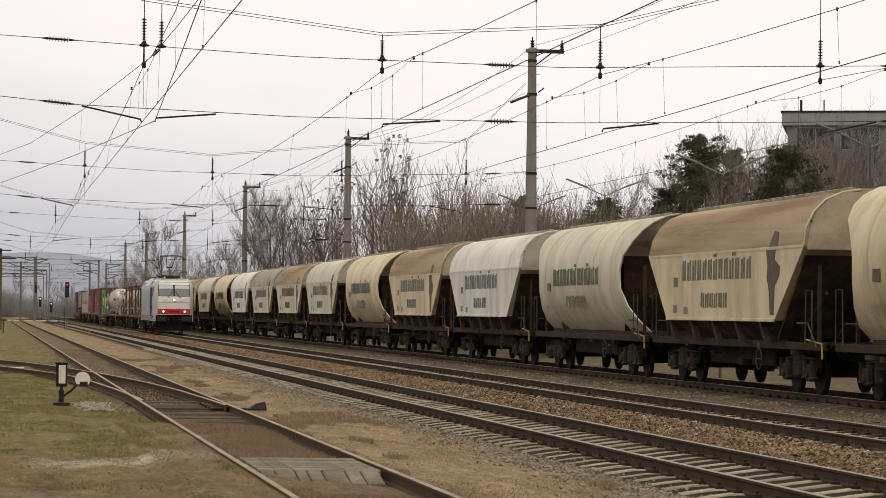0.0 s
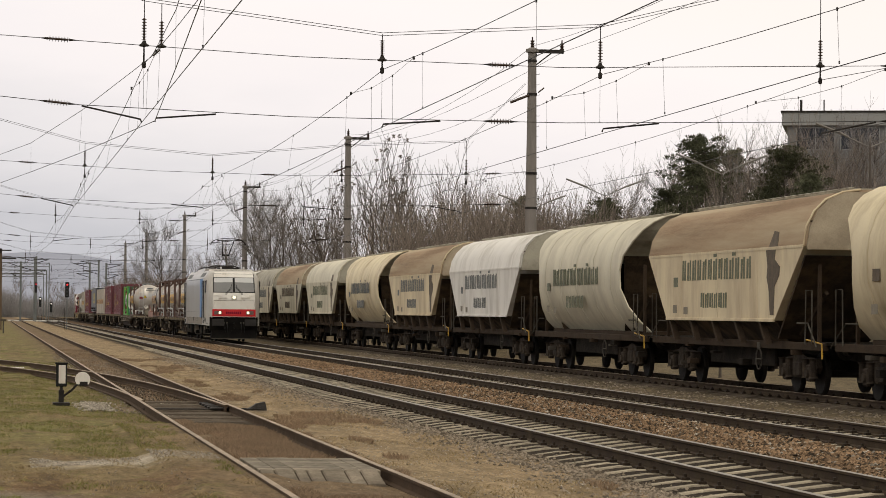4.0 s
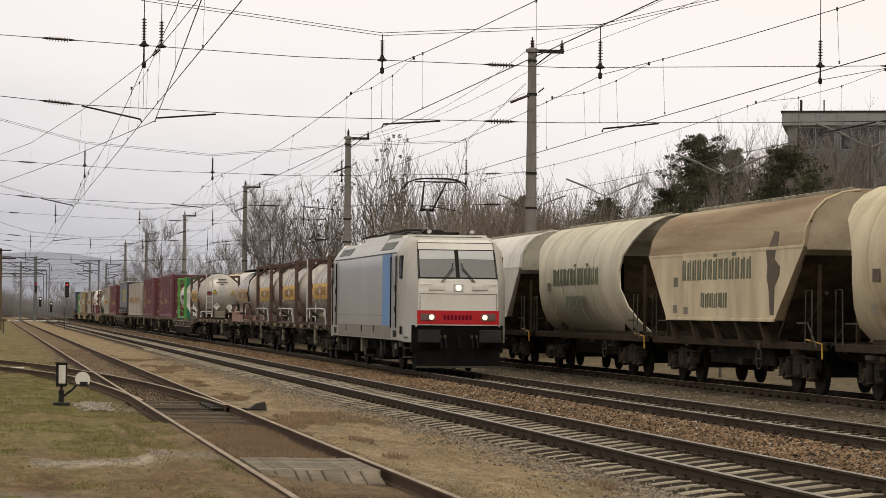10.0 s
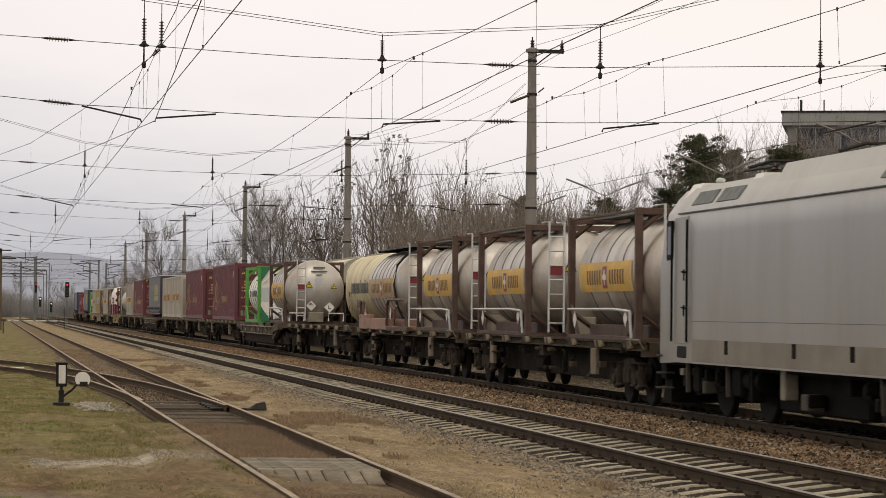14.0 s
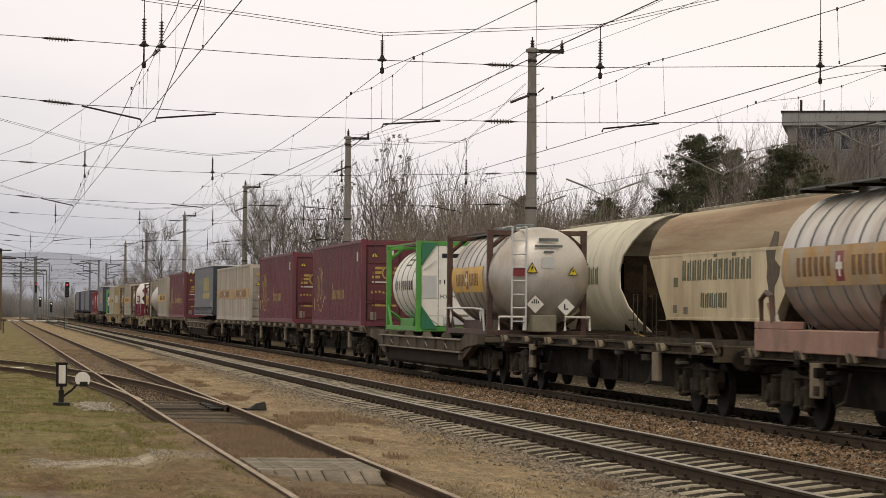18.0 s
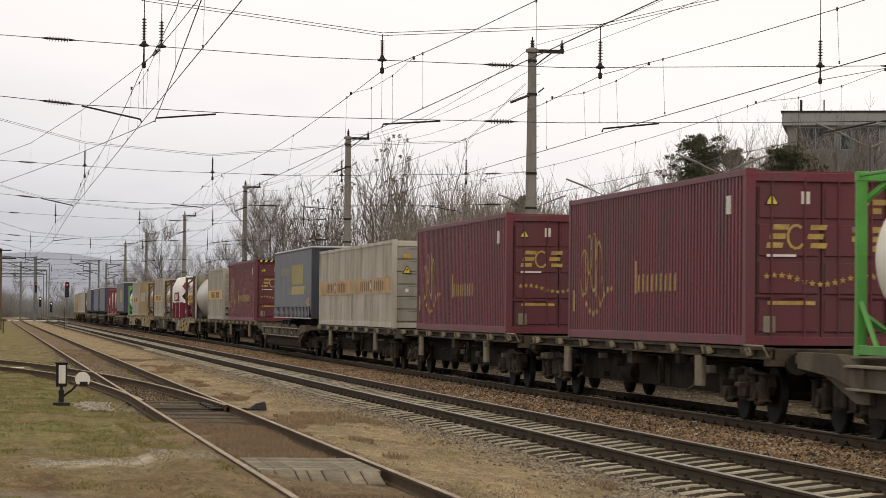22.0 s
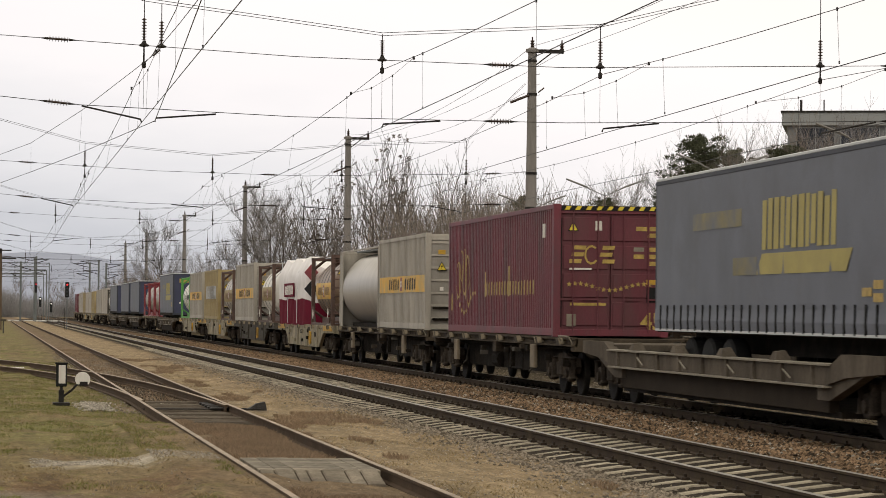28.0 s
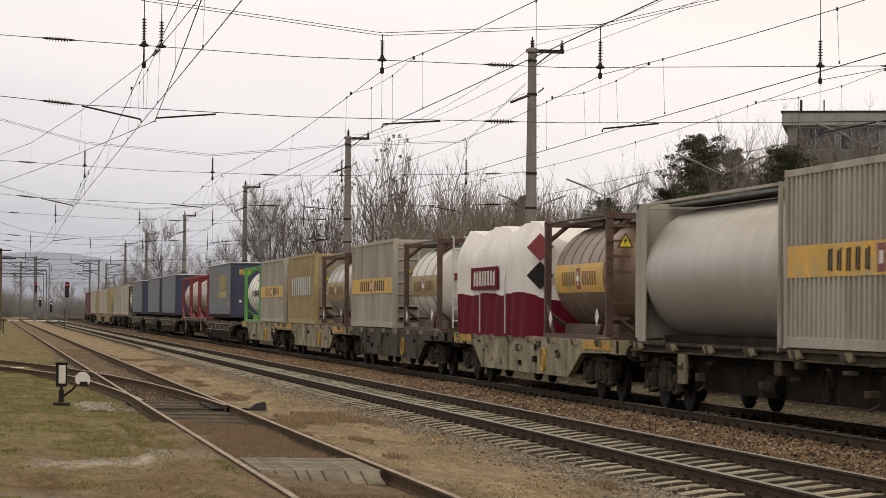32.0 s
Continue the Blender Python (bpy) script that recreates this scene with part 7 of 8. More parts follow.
def green_tank(u, L, label):
    c = tank_container(u, L, label, WHITE_T, GREEN, band=False, strips=4, end_ladder=False, rail=False, z0=1.16, placards=False)
    part("end_panel", G().box(-1.07, 1.07, 0.03, 0.22, 1.32, 3.62, 0.02), WHITE_T, c, "white flat panel closing the tank end")
    part("panel_seam", G().box(-0.60, -0.585, 0.02, 0.032, 1.34, 3.6), TXT_GREY, c)
    part("panel_seam", G().box(-1.05, 1.05, 0.02, 0.032, 1.60, 1.612), TXT_GREY, c)
    part("valve_box", G().box(-0.45, 0.5, -0.03, 0.03, 1.36, 1.58, 0.015), BLIND, c, "pale valve box")
    part("data_plate", G().box(-1.04, -0.64, 0.012, 0.03, 2.1, 2.74, 0.004), BLIND, c, "bare grey plate")
    part("grab_loop", G().tube([(-1.0, 0.02, 2.9), (-1.0, -0.04, 2.92), (-0.7, -0.04, 3.14), (-0.7, 0.02, 3.16)], 0.016, 5), BLIND, c)
    for za, zb in ((3.66, 3.0), (1.24, 1.9)):
        part("corner_gusset", plate(G(), [(-1.08, 0.0, za), (-1.08, 0.0, zb), (-0.62, 0.0, za)] if za > 3 else [(-1.08, 0.0, za), (-0.62, 0.0, za), (-1.08, 0.0, zb)], (0, -1, 0), 0.03), DKGREEN, c, "dark green corner gusset")
    for a, b, za, zb, mt in ((-0.3, 0.0, 3.52, 3.62, YELLOW), (-0.5, 0.42, 3.24, 3.36, BLACKTXT), (-0.34, 0.2, 2.96, 2.985, BLACKTXT), (-0.3, 0.16, 2.72, 2.745, BLACKTXT), (-0.34, -0.31, 2.73, 2.985, BLACKTXT), (0.15, 0.18, 2.73, 2.985, BLACKTXT)):
        part("mark", G().box(a, b, 0.02, 0.032, za, zb), mt, c)
    for i in range(9):
        part("painted_bar", G().box(-0.56 + 0.13 * i, -0.49 + 0.13 * i + (0.02 if i > 3 else -0.04), 0.02, 0.032, 2.5, 2.62), BLACKTXT, c)
    txt = bpy.data.curves.new("end_words", "FONT")
    txt.body, txt.size, txt.extrude = "FOR FOODSTUFFS", 0.15, 0.002
    txt.materials.append(BLACKTXT)
    ob = new("end_words", txt)
    ob.parent = c
    ob.matrix_basis = pose(-0.54, 0.026, 2.1, 90, 0, 0)
    tagged(ob, "black painted words on the white end panel")
    for q0, q1, y0, y1 in ((-0.98, -0.94, 2.6, 3.5), (-0.72, -0.68, 2.6, 3.5), (-0.55, -0.51, 2.6, 3.5), (-0.98, -0.5, 2.58, 2.66), (-0.98, -0.5, 3.44, 3.52)):
        part("painted_mark", G().lathe_y([(y0, 1.128), (y1, 1.128)], 6, 0, 2.5, math.pi + q0, math.pi + q1), BLACKTXT, c)
    part("yellow_panel", G().lathe_y([(0.75, 1.127), (1.3, 1.127)], 6, 0, 2.5, math.pi - 0.75, math.pi - 0.3), YELLOW, c, "yellow warning panel")
    g = G()
    for i in range(9):
        y = 1.5 + (8 - i) * 0.4
        g.lathe_y([(y, 1.128), (y + (0.1 if i < 4 else 0.24), 1.128)], 3, 0, 2.5, math.pi - 0.1, math.pi + 0.14)
    part("painted_lettering", g, BLACKTXT, c)
    return c


green_tank(296.35, 6.06, "white tank container in a bright green frame")
# three maroon containers
flat_wagon(306.3, 19.9, FRAME_BR)
maroon_container(307.95, "maroon high-cube container with gold script and stars")
flat_wagon(326.8, 19.3, FRAME_BR)
maroon_container(328.75, "maroon high-cube container with gold script and stars")
# pale boxes, slate trailer
flat_wagon(346.4, 20.6, FRAME_GR)
swap_box(347.4, 9.42, 2.72, BEIGE, "beige-grey ribbed swap box with faded orange band", bandmat=MATS["faded_band"])
swap_box(356.6, 9.42, 2.72, BEIGE, "beige-grey ribbed swap box with faded orange band", bandmat=MATS["faded_band"])
pocket_wagon(367.5, 20.9)
curtain_trailer(368.3, 13.75, TARP, TARP_DK, "slate-grey curtain trailer with yellow lettering", 1.42, 4.12)
flat_wagon(389.0, 19.2, FRAME_BR)
maroon_container(391.35, "maroon container with gold words and yellow number on the doors", 2)
flat_wagon(408.5, 20.5, FRAME_BR)
swap_box(409.0, 9.3, 2.75, GREYBOX, "warm grey ribbed swap box with bright orange band")
bulk_tank(418.6, 9.5, "large bare brushed steel tank between grey end plates")
flat_wagon(429.6, 19.4, FRAME_YE, True, True)
tb = tank_container(430.7, 6.2, "brownish steel tank container with orange band", STEEL_BR, TFRAME, rail=False, strips=5, end_ladder=False)
triangle_sign(tb, -0.86, 3.0, 0.32, -0.04)
for i in range(8):
    part("end_rung", G().box(-1.2, -0.75, -0.03, 0.0, 1.3 + i * 0.3, 1.35 + i * 0.3), TFRAME, tb)
wrapped_tank(437.6, 10.2, "tank wrapped in white and burgundy foil with placards")
flat_wagon(450.0, 20.4, FRAME_GR, True)
tank_container(451.5, 6.2, "pale tank container in a wide brown frame", WHITE, TFRAME, rail=False, bandmat=MUSTARD)
swap_box(459.7, 9.6, 2.75, GREYBOX, "warm grey smooth swap box with orange band")
flat_wagon(470.8, 20.0, FRAME_YE, True, True)
tank_container(471.3, 6.6, "grey tank container in a brown frame", STEEL, TFRAME, rail=False, bandmat=MUSTARD)
yb = swap_box(480.0, 9.2, 2.72, MUSTARD, "mustard-yellow ribbed swap box", band=False)
for i in range(9):
    decal(yb, -1.254, 1.3 + i * 0.75, 1.75 + i * 0.75, 2.3, 3.0, BLIND)
flat_wagon(490.9, 19.6, FRAME_YE, True, True)
swap_box(491.2, 9.6, 2.72, GREYBOX, "warm grey swap box with orange mark", band=True)
green_tank(501.6, 7.4, "white tank container in a bright green frame")
pocket_wagon(511.5, 19.8)
curtain_trailer(516.2, 14.0, TARP, TARP_BLUE, "slate curtain trailer with blue end wall and yellow mark", 1.35, 4.1, fringe=False)
flat_wagon(531.4, 21.5, FRAME_BR)
for k in range(3):
    tank_container(532.0 + k * 6.9, 6.2, "grey tank container in a red frame", STEEL, RED, band=False, end_ladder=False, rail=False, group="red-framed tanks", placards=False)
pocket_wagon(553.5, 19.8)
curtain_trailer(558.1, 14.2, TARP, TARP_BLUE, "slate curtain trailer with blue end wall", 1.35, 4.0, fringe=False, marks=False)
pocket_wagon(573.8, 19.4)
curtain_trailer(575.3, 14.4, TARP, TARP_BLUE, "slate curtain trailer with blue end wall", 1.35, 4.0, fringe=False, marks=False)
pocket_wagon(593.6, 19.9)
curtain_trailer(598.1, 14.4, TARP, TARP_BLUE, "slate curtain trailer with blue end wall", 1.35, 4.0, fringe=False, marks=False)
flat_wagon(613.8, 21.0, FRAME_BR)
tank_container(614.3, 6.2, "white tank container on a flat wagon", WHITE, FRAME_GR, band=False, rail=False, placards=False)
swap_box(621.2, 13.4, 2.7, BEIGE, "beige-grey ribbed swap box on a flat wagon", band=False)
flat_wagon(635.2, 20.0, FRAME_GR)
swap_box(636.0, 14.0, 2.7, GREYBOX, "warm grey ribbed swap box on a flat wagon", band=False)
flat_wagon(655.5, 20.5, FRAME_YE, True)
swap_box(656.0, 9.4, 2.6, MUSTARD, "mustard-yellow ribbed swap box on a khaki wagon", band=False)
swap_box(665.8, 9.4, 2.6, BEIGE, "beige-grey ribbed swap box on a low wagon", band=False)
flat_wagon(676.3, 20.5, FRAME_YE, True)
swap_box(677.0, 9.4, 2.6, BEIGE, "beige-grey ribbed swap box on a low wagon", band=False)
swap_box(686.6, 9.4, 2.6, MUSTARD, "mustard-yellow ribbed swap box on a khaki wagon", band=False)
flat_wagon(697.2, 20.5, FRAME_BR)
swap_box(698.0, 13.6, 2.7, BEIGE, "beige-grey ribbed swap box on a low wagon", band=False)
flat_wagon(718.0, 20.0, FRAME_BR)
swap_box(719.0, 12.2, 2.6, MAROON, "dull maroon ribbed swap box on a flat wagon", band=False)


# ---- the standing hopper wagons ----
def hopper(y0, rounded, side, roof, txt, label, figure=False, roofpart=True):
    """A bulk hopper wagon whose body's near end stands at y0; 14.2 m of body, 16.2 m over buffers."""
    h = thing("hopper_wagon", pose(XC, y0, 0), label, "hopper wagon", "hopper wagons")
    B = 14.2

    def ring(z, w, a, b):
        return [(-w, a, z), (w, a, z), (w, b, z), (-w, b, z)]
    if not rounded:
        part("side_body", G().loft([ring(1.6, 1.5, 2.25, B - 2.0), ring(3.2, 1.5, 0.0, B)], caps=False), side, h, "painted hopper side")
        lv = [(3.2, 1.50), (3.62, 1.42), (3.95, 1.24), (4.2, 0.98), (4.36, 0.6), (4.42, 0.2)]
        part("roof", G().loft([ring(z, w, 0.0 + (z - 3.2) * 0.12, B - (z - 3.2) * 0.12) for z, w in lv]), roof, h, "curved hopper roof", smooth=True)
        part("waist_line", G().box(-1.512, -1.498, 0.1, B - 0.1, 3.17, 3.23), side, h)
        part("roof_trim", G().tube([(-w - 0.02, -0.02 + (z - 3.2) * 0.12, z) for z, w in lv], 0.025, 5), side, h)
        arch = [(-w + 0.03, z) for z, w in [(3.12, 1.49)] + lv[:-1]]
        arch += [(-x, z) for x, z in reversed(arch)]
        # under rusty roofs the end wall takes the shaded beige
        part("end_wall", G().loft([[(x * 0.985, max(0.0, z - 3.2) * 0.12 - 0.09, z) for x, z in arch], [(x * 0.985, max(0.0, z - 3.2) * 0.12 - 0.012, z) for x, z in arch]]), H_ENDSHADE if roof is H_RUST else H_GREYEND, h, "weathered end panel, the tan one toned as shaded")
        part("end_seam", G().box(-1.36, 1.36, -0.005, 0.0, 3.70, 3.74), H_RIB, h)
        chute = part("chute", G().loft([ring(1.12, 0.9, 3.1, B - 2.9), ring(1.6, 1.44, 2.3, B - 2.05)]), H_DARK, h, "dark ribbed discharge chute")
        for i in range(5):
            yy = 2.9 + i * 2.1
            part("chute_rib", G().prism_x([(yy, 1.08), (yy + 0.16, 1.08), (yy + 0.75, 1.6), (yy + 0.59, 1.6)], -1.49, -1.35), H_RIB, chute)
        # sloping end coloured dark for the shadow under the roof end
        part("end_slope", G().loft([[(-1.35, 2.4, 1.2), (1.35, 2.4, 1.2), (1.35, 2.5, 1.2), (-1.35, 2.5, 1.2)], [(-1.44, 0.06, 3.0), (1.44, 0.06, 3.0), (1.44, 0.16, 3.0), (-1.44, 0.16, 3.0)]]), H_DARK, h, "sloping hopper end darkened as in shadow")
        for yy in (3.6, 7.1, 10.6):
            part("side_seam", G().box(-1.506, -1.499, yy, yy + 0.02, 1.65, 3.17), side, h)
        part("lower_lip", G().box(-1.53, -1.46, 2.3, B - 2.05, 1.57, 1.64, 0.01), side, h)
        sx = -1.504
    else:
        ws = [(1.22, 0.80), (1.5, 1.10), (1.9, 1.34), (2.4, 1.49), (2.9, 1.51), (3.3, 1.47), (3.7, 1.33), (4.0, 1.12), (4.22, 0.85), (4.38, 0.5), (4.43, 0.2)]
        inset = (0.5, 0.6, 1.0, 1.35, 1.4, 1.15, 0.55, 0.25, 0.1, 0.02, 0.0)
        near = [(-w, e, z) for (z, w), e in zip(ws, inset)] + [(w, e, z) for (z, w), e in reversed(list(zip(ws, inset)))]
        back = [(x, B - y, z) for x, y, z in near]
        part("body_shell", G().loft([near, back], caps=False, closed=False), side, h, "rounded painted hopper body", smooth=True)
        for i in range(5):
            yy = 2.6 + i * 2.3
            part("seam", G().tube([(-w - 0.004, yy, z) for z, w in ws[1:]], 0.012, 4), side, h)
        part("end_ring", G().tube([(-w, e, z) for (z, w), e in zip(ws, inset)], 0.025, 5), side, h)
        for f in (0, 1):
            gw, gd = G(), G()
            for k in range(5, 10):
                q = [near[k], near[21 - k], near[20 - k], near[k + 1]]
                q = [(x * 0.985, (y + 0.05) if f == 0 else B - y - 0.05, z) for x, y, z in q]
                gw.add(q, [(0, 1, 2, 3)])
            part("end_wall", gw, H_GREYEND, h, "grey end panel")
            # lower end sheet gets its shadow as a dark colour
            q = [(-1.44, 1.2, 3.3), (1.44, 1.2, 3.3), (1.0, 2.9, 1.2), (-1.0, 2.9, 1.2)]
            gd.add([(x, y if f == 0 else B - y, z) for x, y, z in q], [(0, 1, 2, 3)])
            part("end_slope", gd, H_DARK, h, "sloping hopper end darkened as in shadow")
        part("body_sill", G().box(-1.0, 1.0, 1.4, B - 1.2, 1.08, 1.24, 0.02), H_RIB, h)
        sx = -1.516
    # painted words as plain bars
    letters(h, sx, 4.2, 10.7, 2.55, 0.50, txt, 13, "painted_name", 0.72)
    letters(h, sx + (0.03 if rounded else 0), 6.3, 8.8, 1.88, 0.36, txt, 6, "painted_word", 0.8)
    part("accent_mark", G().box(sx - 0.006, sx, 7.2, 7.5, 3.09, 3.17), txt, h)
    part("accent_mark", G().box(sx - 0.006, sx, 5.5, 5.8, 3.09, 3.17), txt, h)
    if figure:
        shape = ((2.28, 1.72), (2.58, 1.72), (2.70, 2.30), (2.86, 2.55), (2.80, 2.80), (2.92, 3.16), (2.15, 3.16), (2.22, 2.95), (1.80, 2.78), (1.86, 2.58), (2.22, 2.35))
        part("painted_figure", plate(plate(G(), [(sx, y, z) for y, z in shape], (-1, 0, 0), 0.004), [(-1.497, 2.0, 3.22), (-1.497, 2.7, 3.22), (-1.432, 2.45, 3.58), (-1.432, 2.1, 3.55)], (-1, 0, 0.2), 0.012), TXT_BROWN, h, "brown painted silhouette mark")
    for y, z, w2, h2 in ((11.0, 2.4, 0.45, 0.24), (11.1, 1.75, 0.4, 0.2), (10.0, 1.72, 0.4, 0.18)):
        decal(h, sx, y, y + w2, z, z + h2, txt if h2 > 0.2 else PALE)
    # roof walkway
    wk = G()
    for s in (-0.32, 0.32):
        wk.tube([(s, 0.3, 4.47), (s, B - 0.3, 4.47)], 0.014, 4)
    for i in range(26):
        yy = 0.4 + i * (B - 0.8) / 25
        wk.box(-0.4, 0.4, yy - 0.05, yy + 0.05, 4.42, 4.455)
    part("roof_walkway", wk, H_GREYEND, h, "grey roof walkway slats")
    # underframe and platforms
    for s in (-1, 1):
        part("sole_bar", G().box(*sorted((s * 1.12, s * 1.24)), -0.6, B + 0.6, 0.97, 1.14, 0.02), H_RIB, h)
        for ya in (0.35, B - 0.35):
            part("end_post", G().box(*sorted((s * 1.0, s * 1.08)), ya - 0.04, ya + 0.04, 1.1, 3.05, 0.01), H_RIB, h)
        for ya, d in ((-0.15, 1), (B + 0.15, -1)):
            part("handrail", G().tube([(s * 1.36, ya, 1.1), (s * 1.36, ya, 2.25), (s * 1.36, ya + d * 0.45, 2.25), (s * 1.36, ya + d * 0.5, 1.1)], 0.016, 6), FRAME_GR, h, "grey tubular handrail")
            part("step_rail", G().tube([(s * 1.36, ya - d * 0.35, 1.05), (s * 1.3, ya + d * 0.5, 1.55), (s * 1.3, ya + d * 1.3, 1.55)], 0.018, 5), FRAME_GR, h)
        part("yellow_step", G().tube([(s * 1.30, -0.72, 0.80), (s * 1.30, -0.68, 1.12), (s * 1.30, 0.45, 1.20)], 0.018, 6), YELLOW, h, "yellow shunter step")
        part("brake_wheel", G().tube([(s * 1.28, B * 0.3 + 0.24 * math.cos(q * 0.524), 0.72 + 0.24 * math.sin(q * 0.524)) for q in range(13)], 0.018, 5).tube([(s * 1.28, B * 0.3 - 0.24, 0.72), (s * 1.28, B * 0.3 + 0.24, 0.72)], 0.015, 4), FRAME_GR, h)
    rnd = random.Random(int(y0 * 10))
    for i in range(12):
        yy, zz, s = rnd.uniform(0, B), rnd.uniform(0.45, 1.0), rnd.choice((-1, -1, 1))
        part(rnd.choice(("bracket", "fitting")), G().box(*sorted((s * 1.1, s * rnd.uniform(1.26, 1.34))), yy - rnd.uniform(0.03, 0.2), yy + rnd.uniform(0.03, 0.2), zz, zz + rnd.uniform(0.04, 0.16), 0.012), rnd.choice((H_RIB, UNDER, FRAME_GR)), h)
    part("platform", G().box(-1.2, 1.2, -0.7, 1.9, 1.08, 1.14), UNDER, h)
    part("platform", G().box(-1.2, 1.2, B - 1.9, B + 0.7, 1.08, 1.14), UNDER, h)
    part("inner_frame", G().box(-0.4, 0.4, -0.6, B + 0.6, 0.75, 1.1).box(-0.9, 0.9, 4.2, B - 4.2, 0.55, 1.1, 0.03), UNDER, h)
    part("end_brace", G().tube([(-0.9, 2.2, 1.3), (-0.9, 0.3, 2.2)], 0.05, 5).tube([(0.9, 2.2, 1.3), (0.9, 0.3, 2.2)], 0.05, 5), H_RIB, h)
    bogies(h, (1.9, B - 1.9))
    buffers(h, -0.6, B + 0.6)
    return h


P = 16.2
Y1 = 57.5
KINDS = [  # rounded, side, roof, lettering, label, figure
    (True, H_TAN, H_TAN, TXT_BROWN, "cream rounded bulk hopper wagon with smooth shell", False),
    (False, H_BEIGE, H_RUST, TXT_GREEN, "beige hopper wagon with rusty brown roof and dark silhouette", True),
    (True, H_CREAM, H_CREAM, TXT_GREEN, "pale cream rounded bulk hopper wagon with green lettering", False),
    (False, H_WHITE, H_WHITE, TXT_GREY, "dull white angular hopper wagon", False),
    (False, H_BEIGE, H_RUST, TXT_GREY, "beige hopper wagon with streaked rusty roof", True),
    (True, H_TAN, H_TAN, TXT_GREY, "tan rounded bulk hopper wagon", False),
    (False, H_CREAM, H_CREAM, TXT_GREEN, "cream angular hopper wagon", True),
    (False, H_CREAM, H_RUST, TXT_BROWN, "cream hopper wagon with rusty roof", True),
    (False, H_CREAM, H_GREYEND, TXT_GREY, "cream hopper wagon with grey roof", True),
    (False, H_WHITE, H_WHITE, TXT_GREY, "dull white angular hopper wagon", True),
    (True, H_BEIGE, H_RUST, TXT_BROWN, "brownish rounded bulk hopper wagon", False),
    (False, H_CREAM, H_CREAM, TXT_GREEN, "cream angular hopper wagon", False),
    (False, H_BEIGE, H_RUST, TXT_BROWN, "beige hopper wagon with rusty roof", False),
    (True, H_CREAM, H_CREAM, TXT_GREEN, "pale cream rounded bulk hopper wagon", False),
    (False, H_CREAM, H_RUST, TXT_GREEN, "cream hopper wagon with rusty roof", False),
]
for i, (rd, a, b, c, lab, fig) in enumerate(KINDS):
    hopper(Y1 + (i - 1) * P, rd, a, b, c, lab, fig)


# ---- trees and scrub behind the tracks ----
def branch(g, p, d, length, r, segs, rnd, up=0.15, wander=0.25, sides=4, tip=0.35):
    """One wandering tapered limb; returns its points and directions."""
    pts, dirs = [p.copy()], [d.copy()]
    for k in range(segs):
        d = (d + Vector((rnd.uniform(-1, 1), rnd.uniform(-1, 1), rnd.uniform(-0.6, 1) * 0.8)) * wander + Vector((0, 0, up))).normalized()
        p = p + d * (length / segs)
        pts.append(p.copy())
        dirs.append(d.copy())
    g.tube(pts, [r * (1 - (1 - tip) * k / segs) for k in range(segs + 1)], sides)
    return pts, dirs


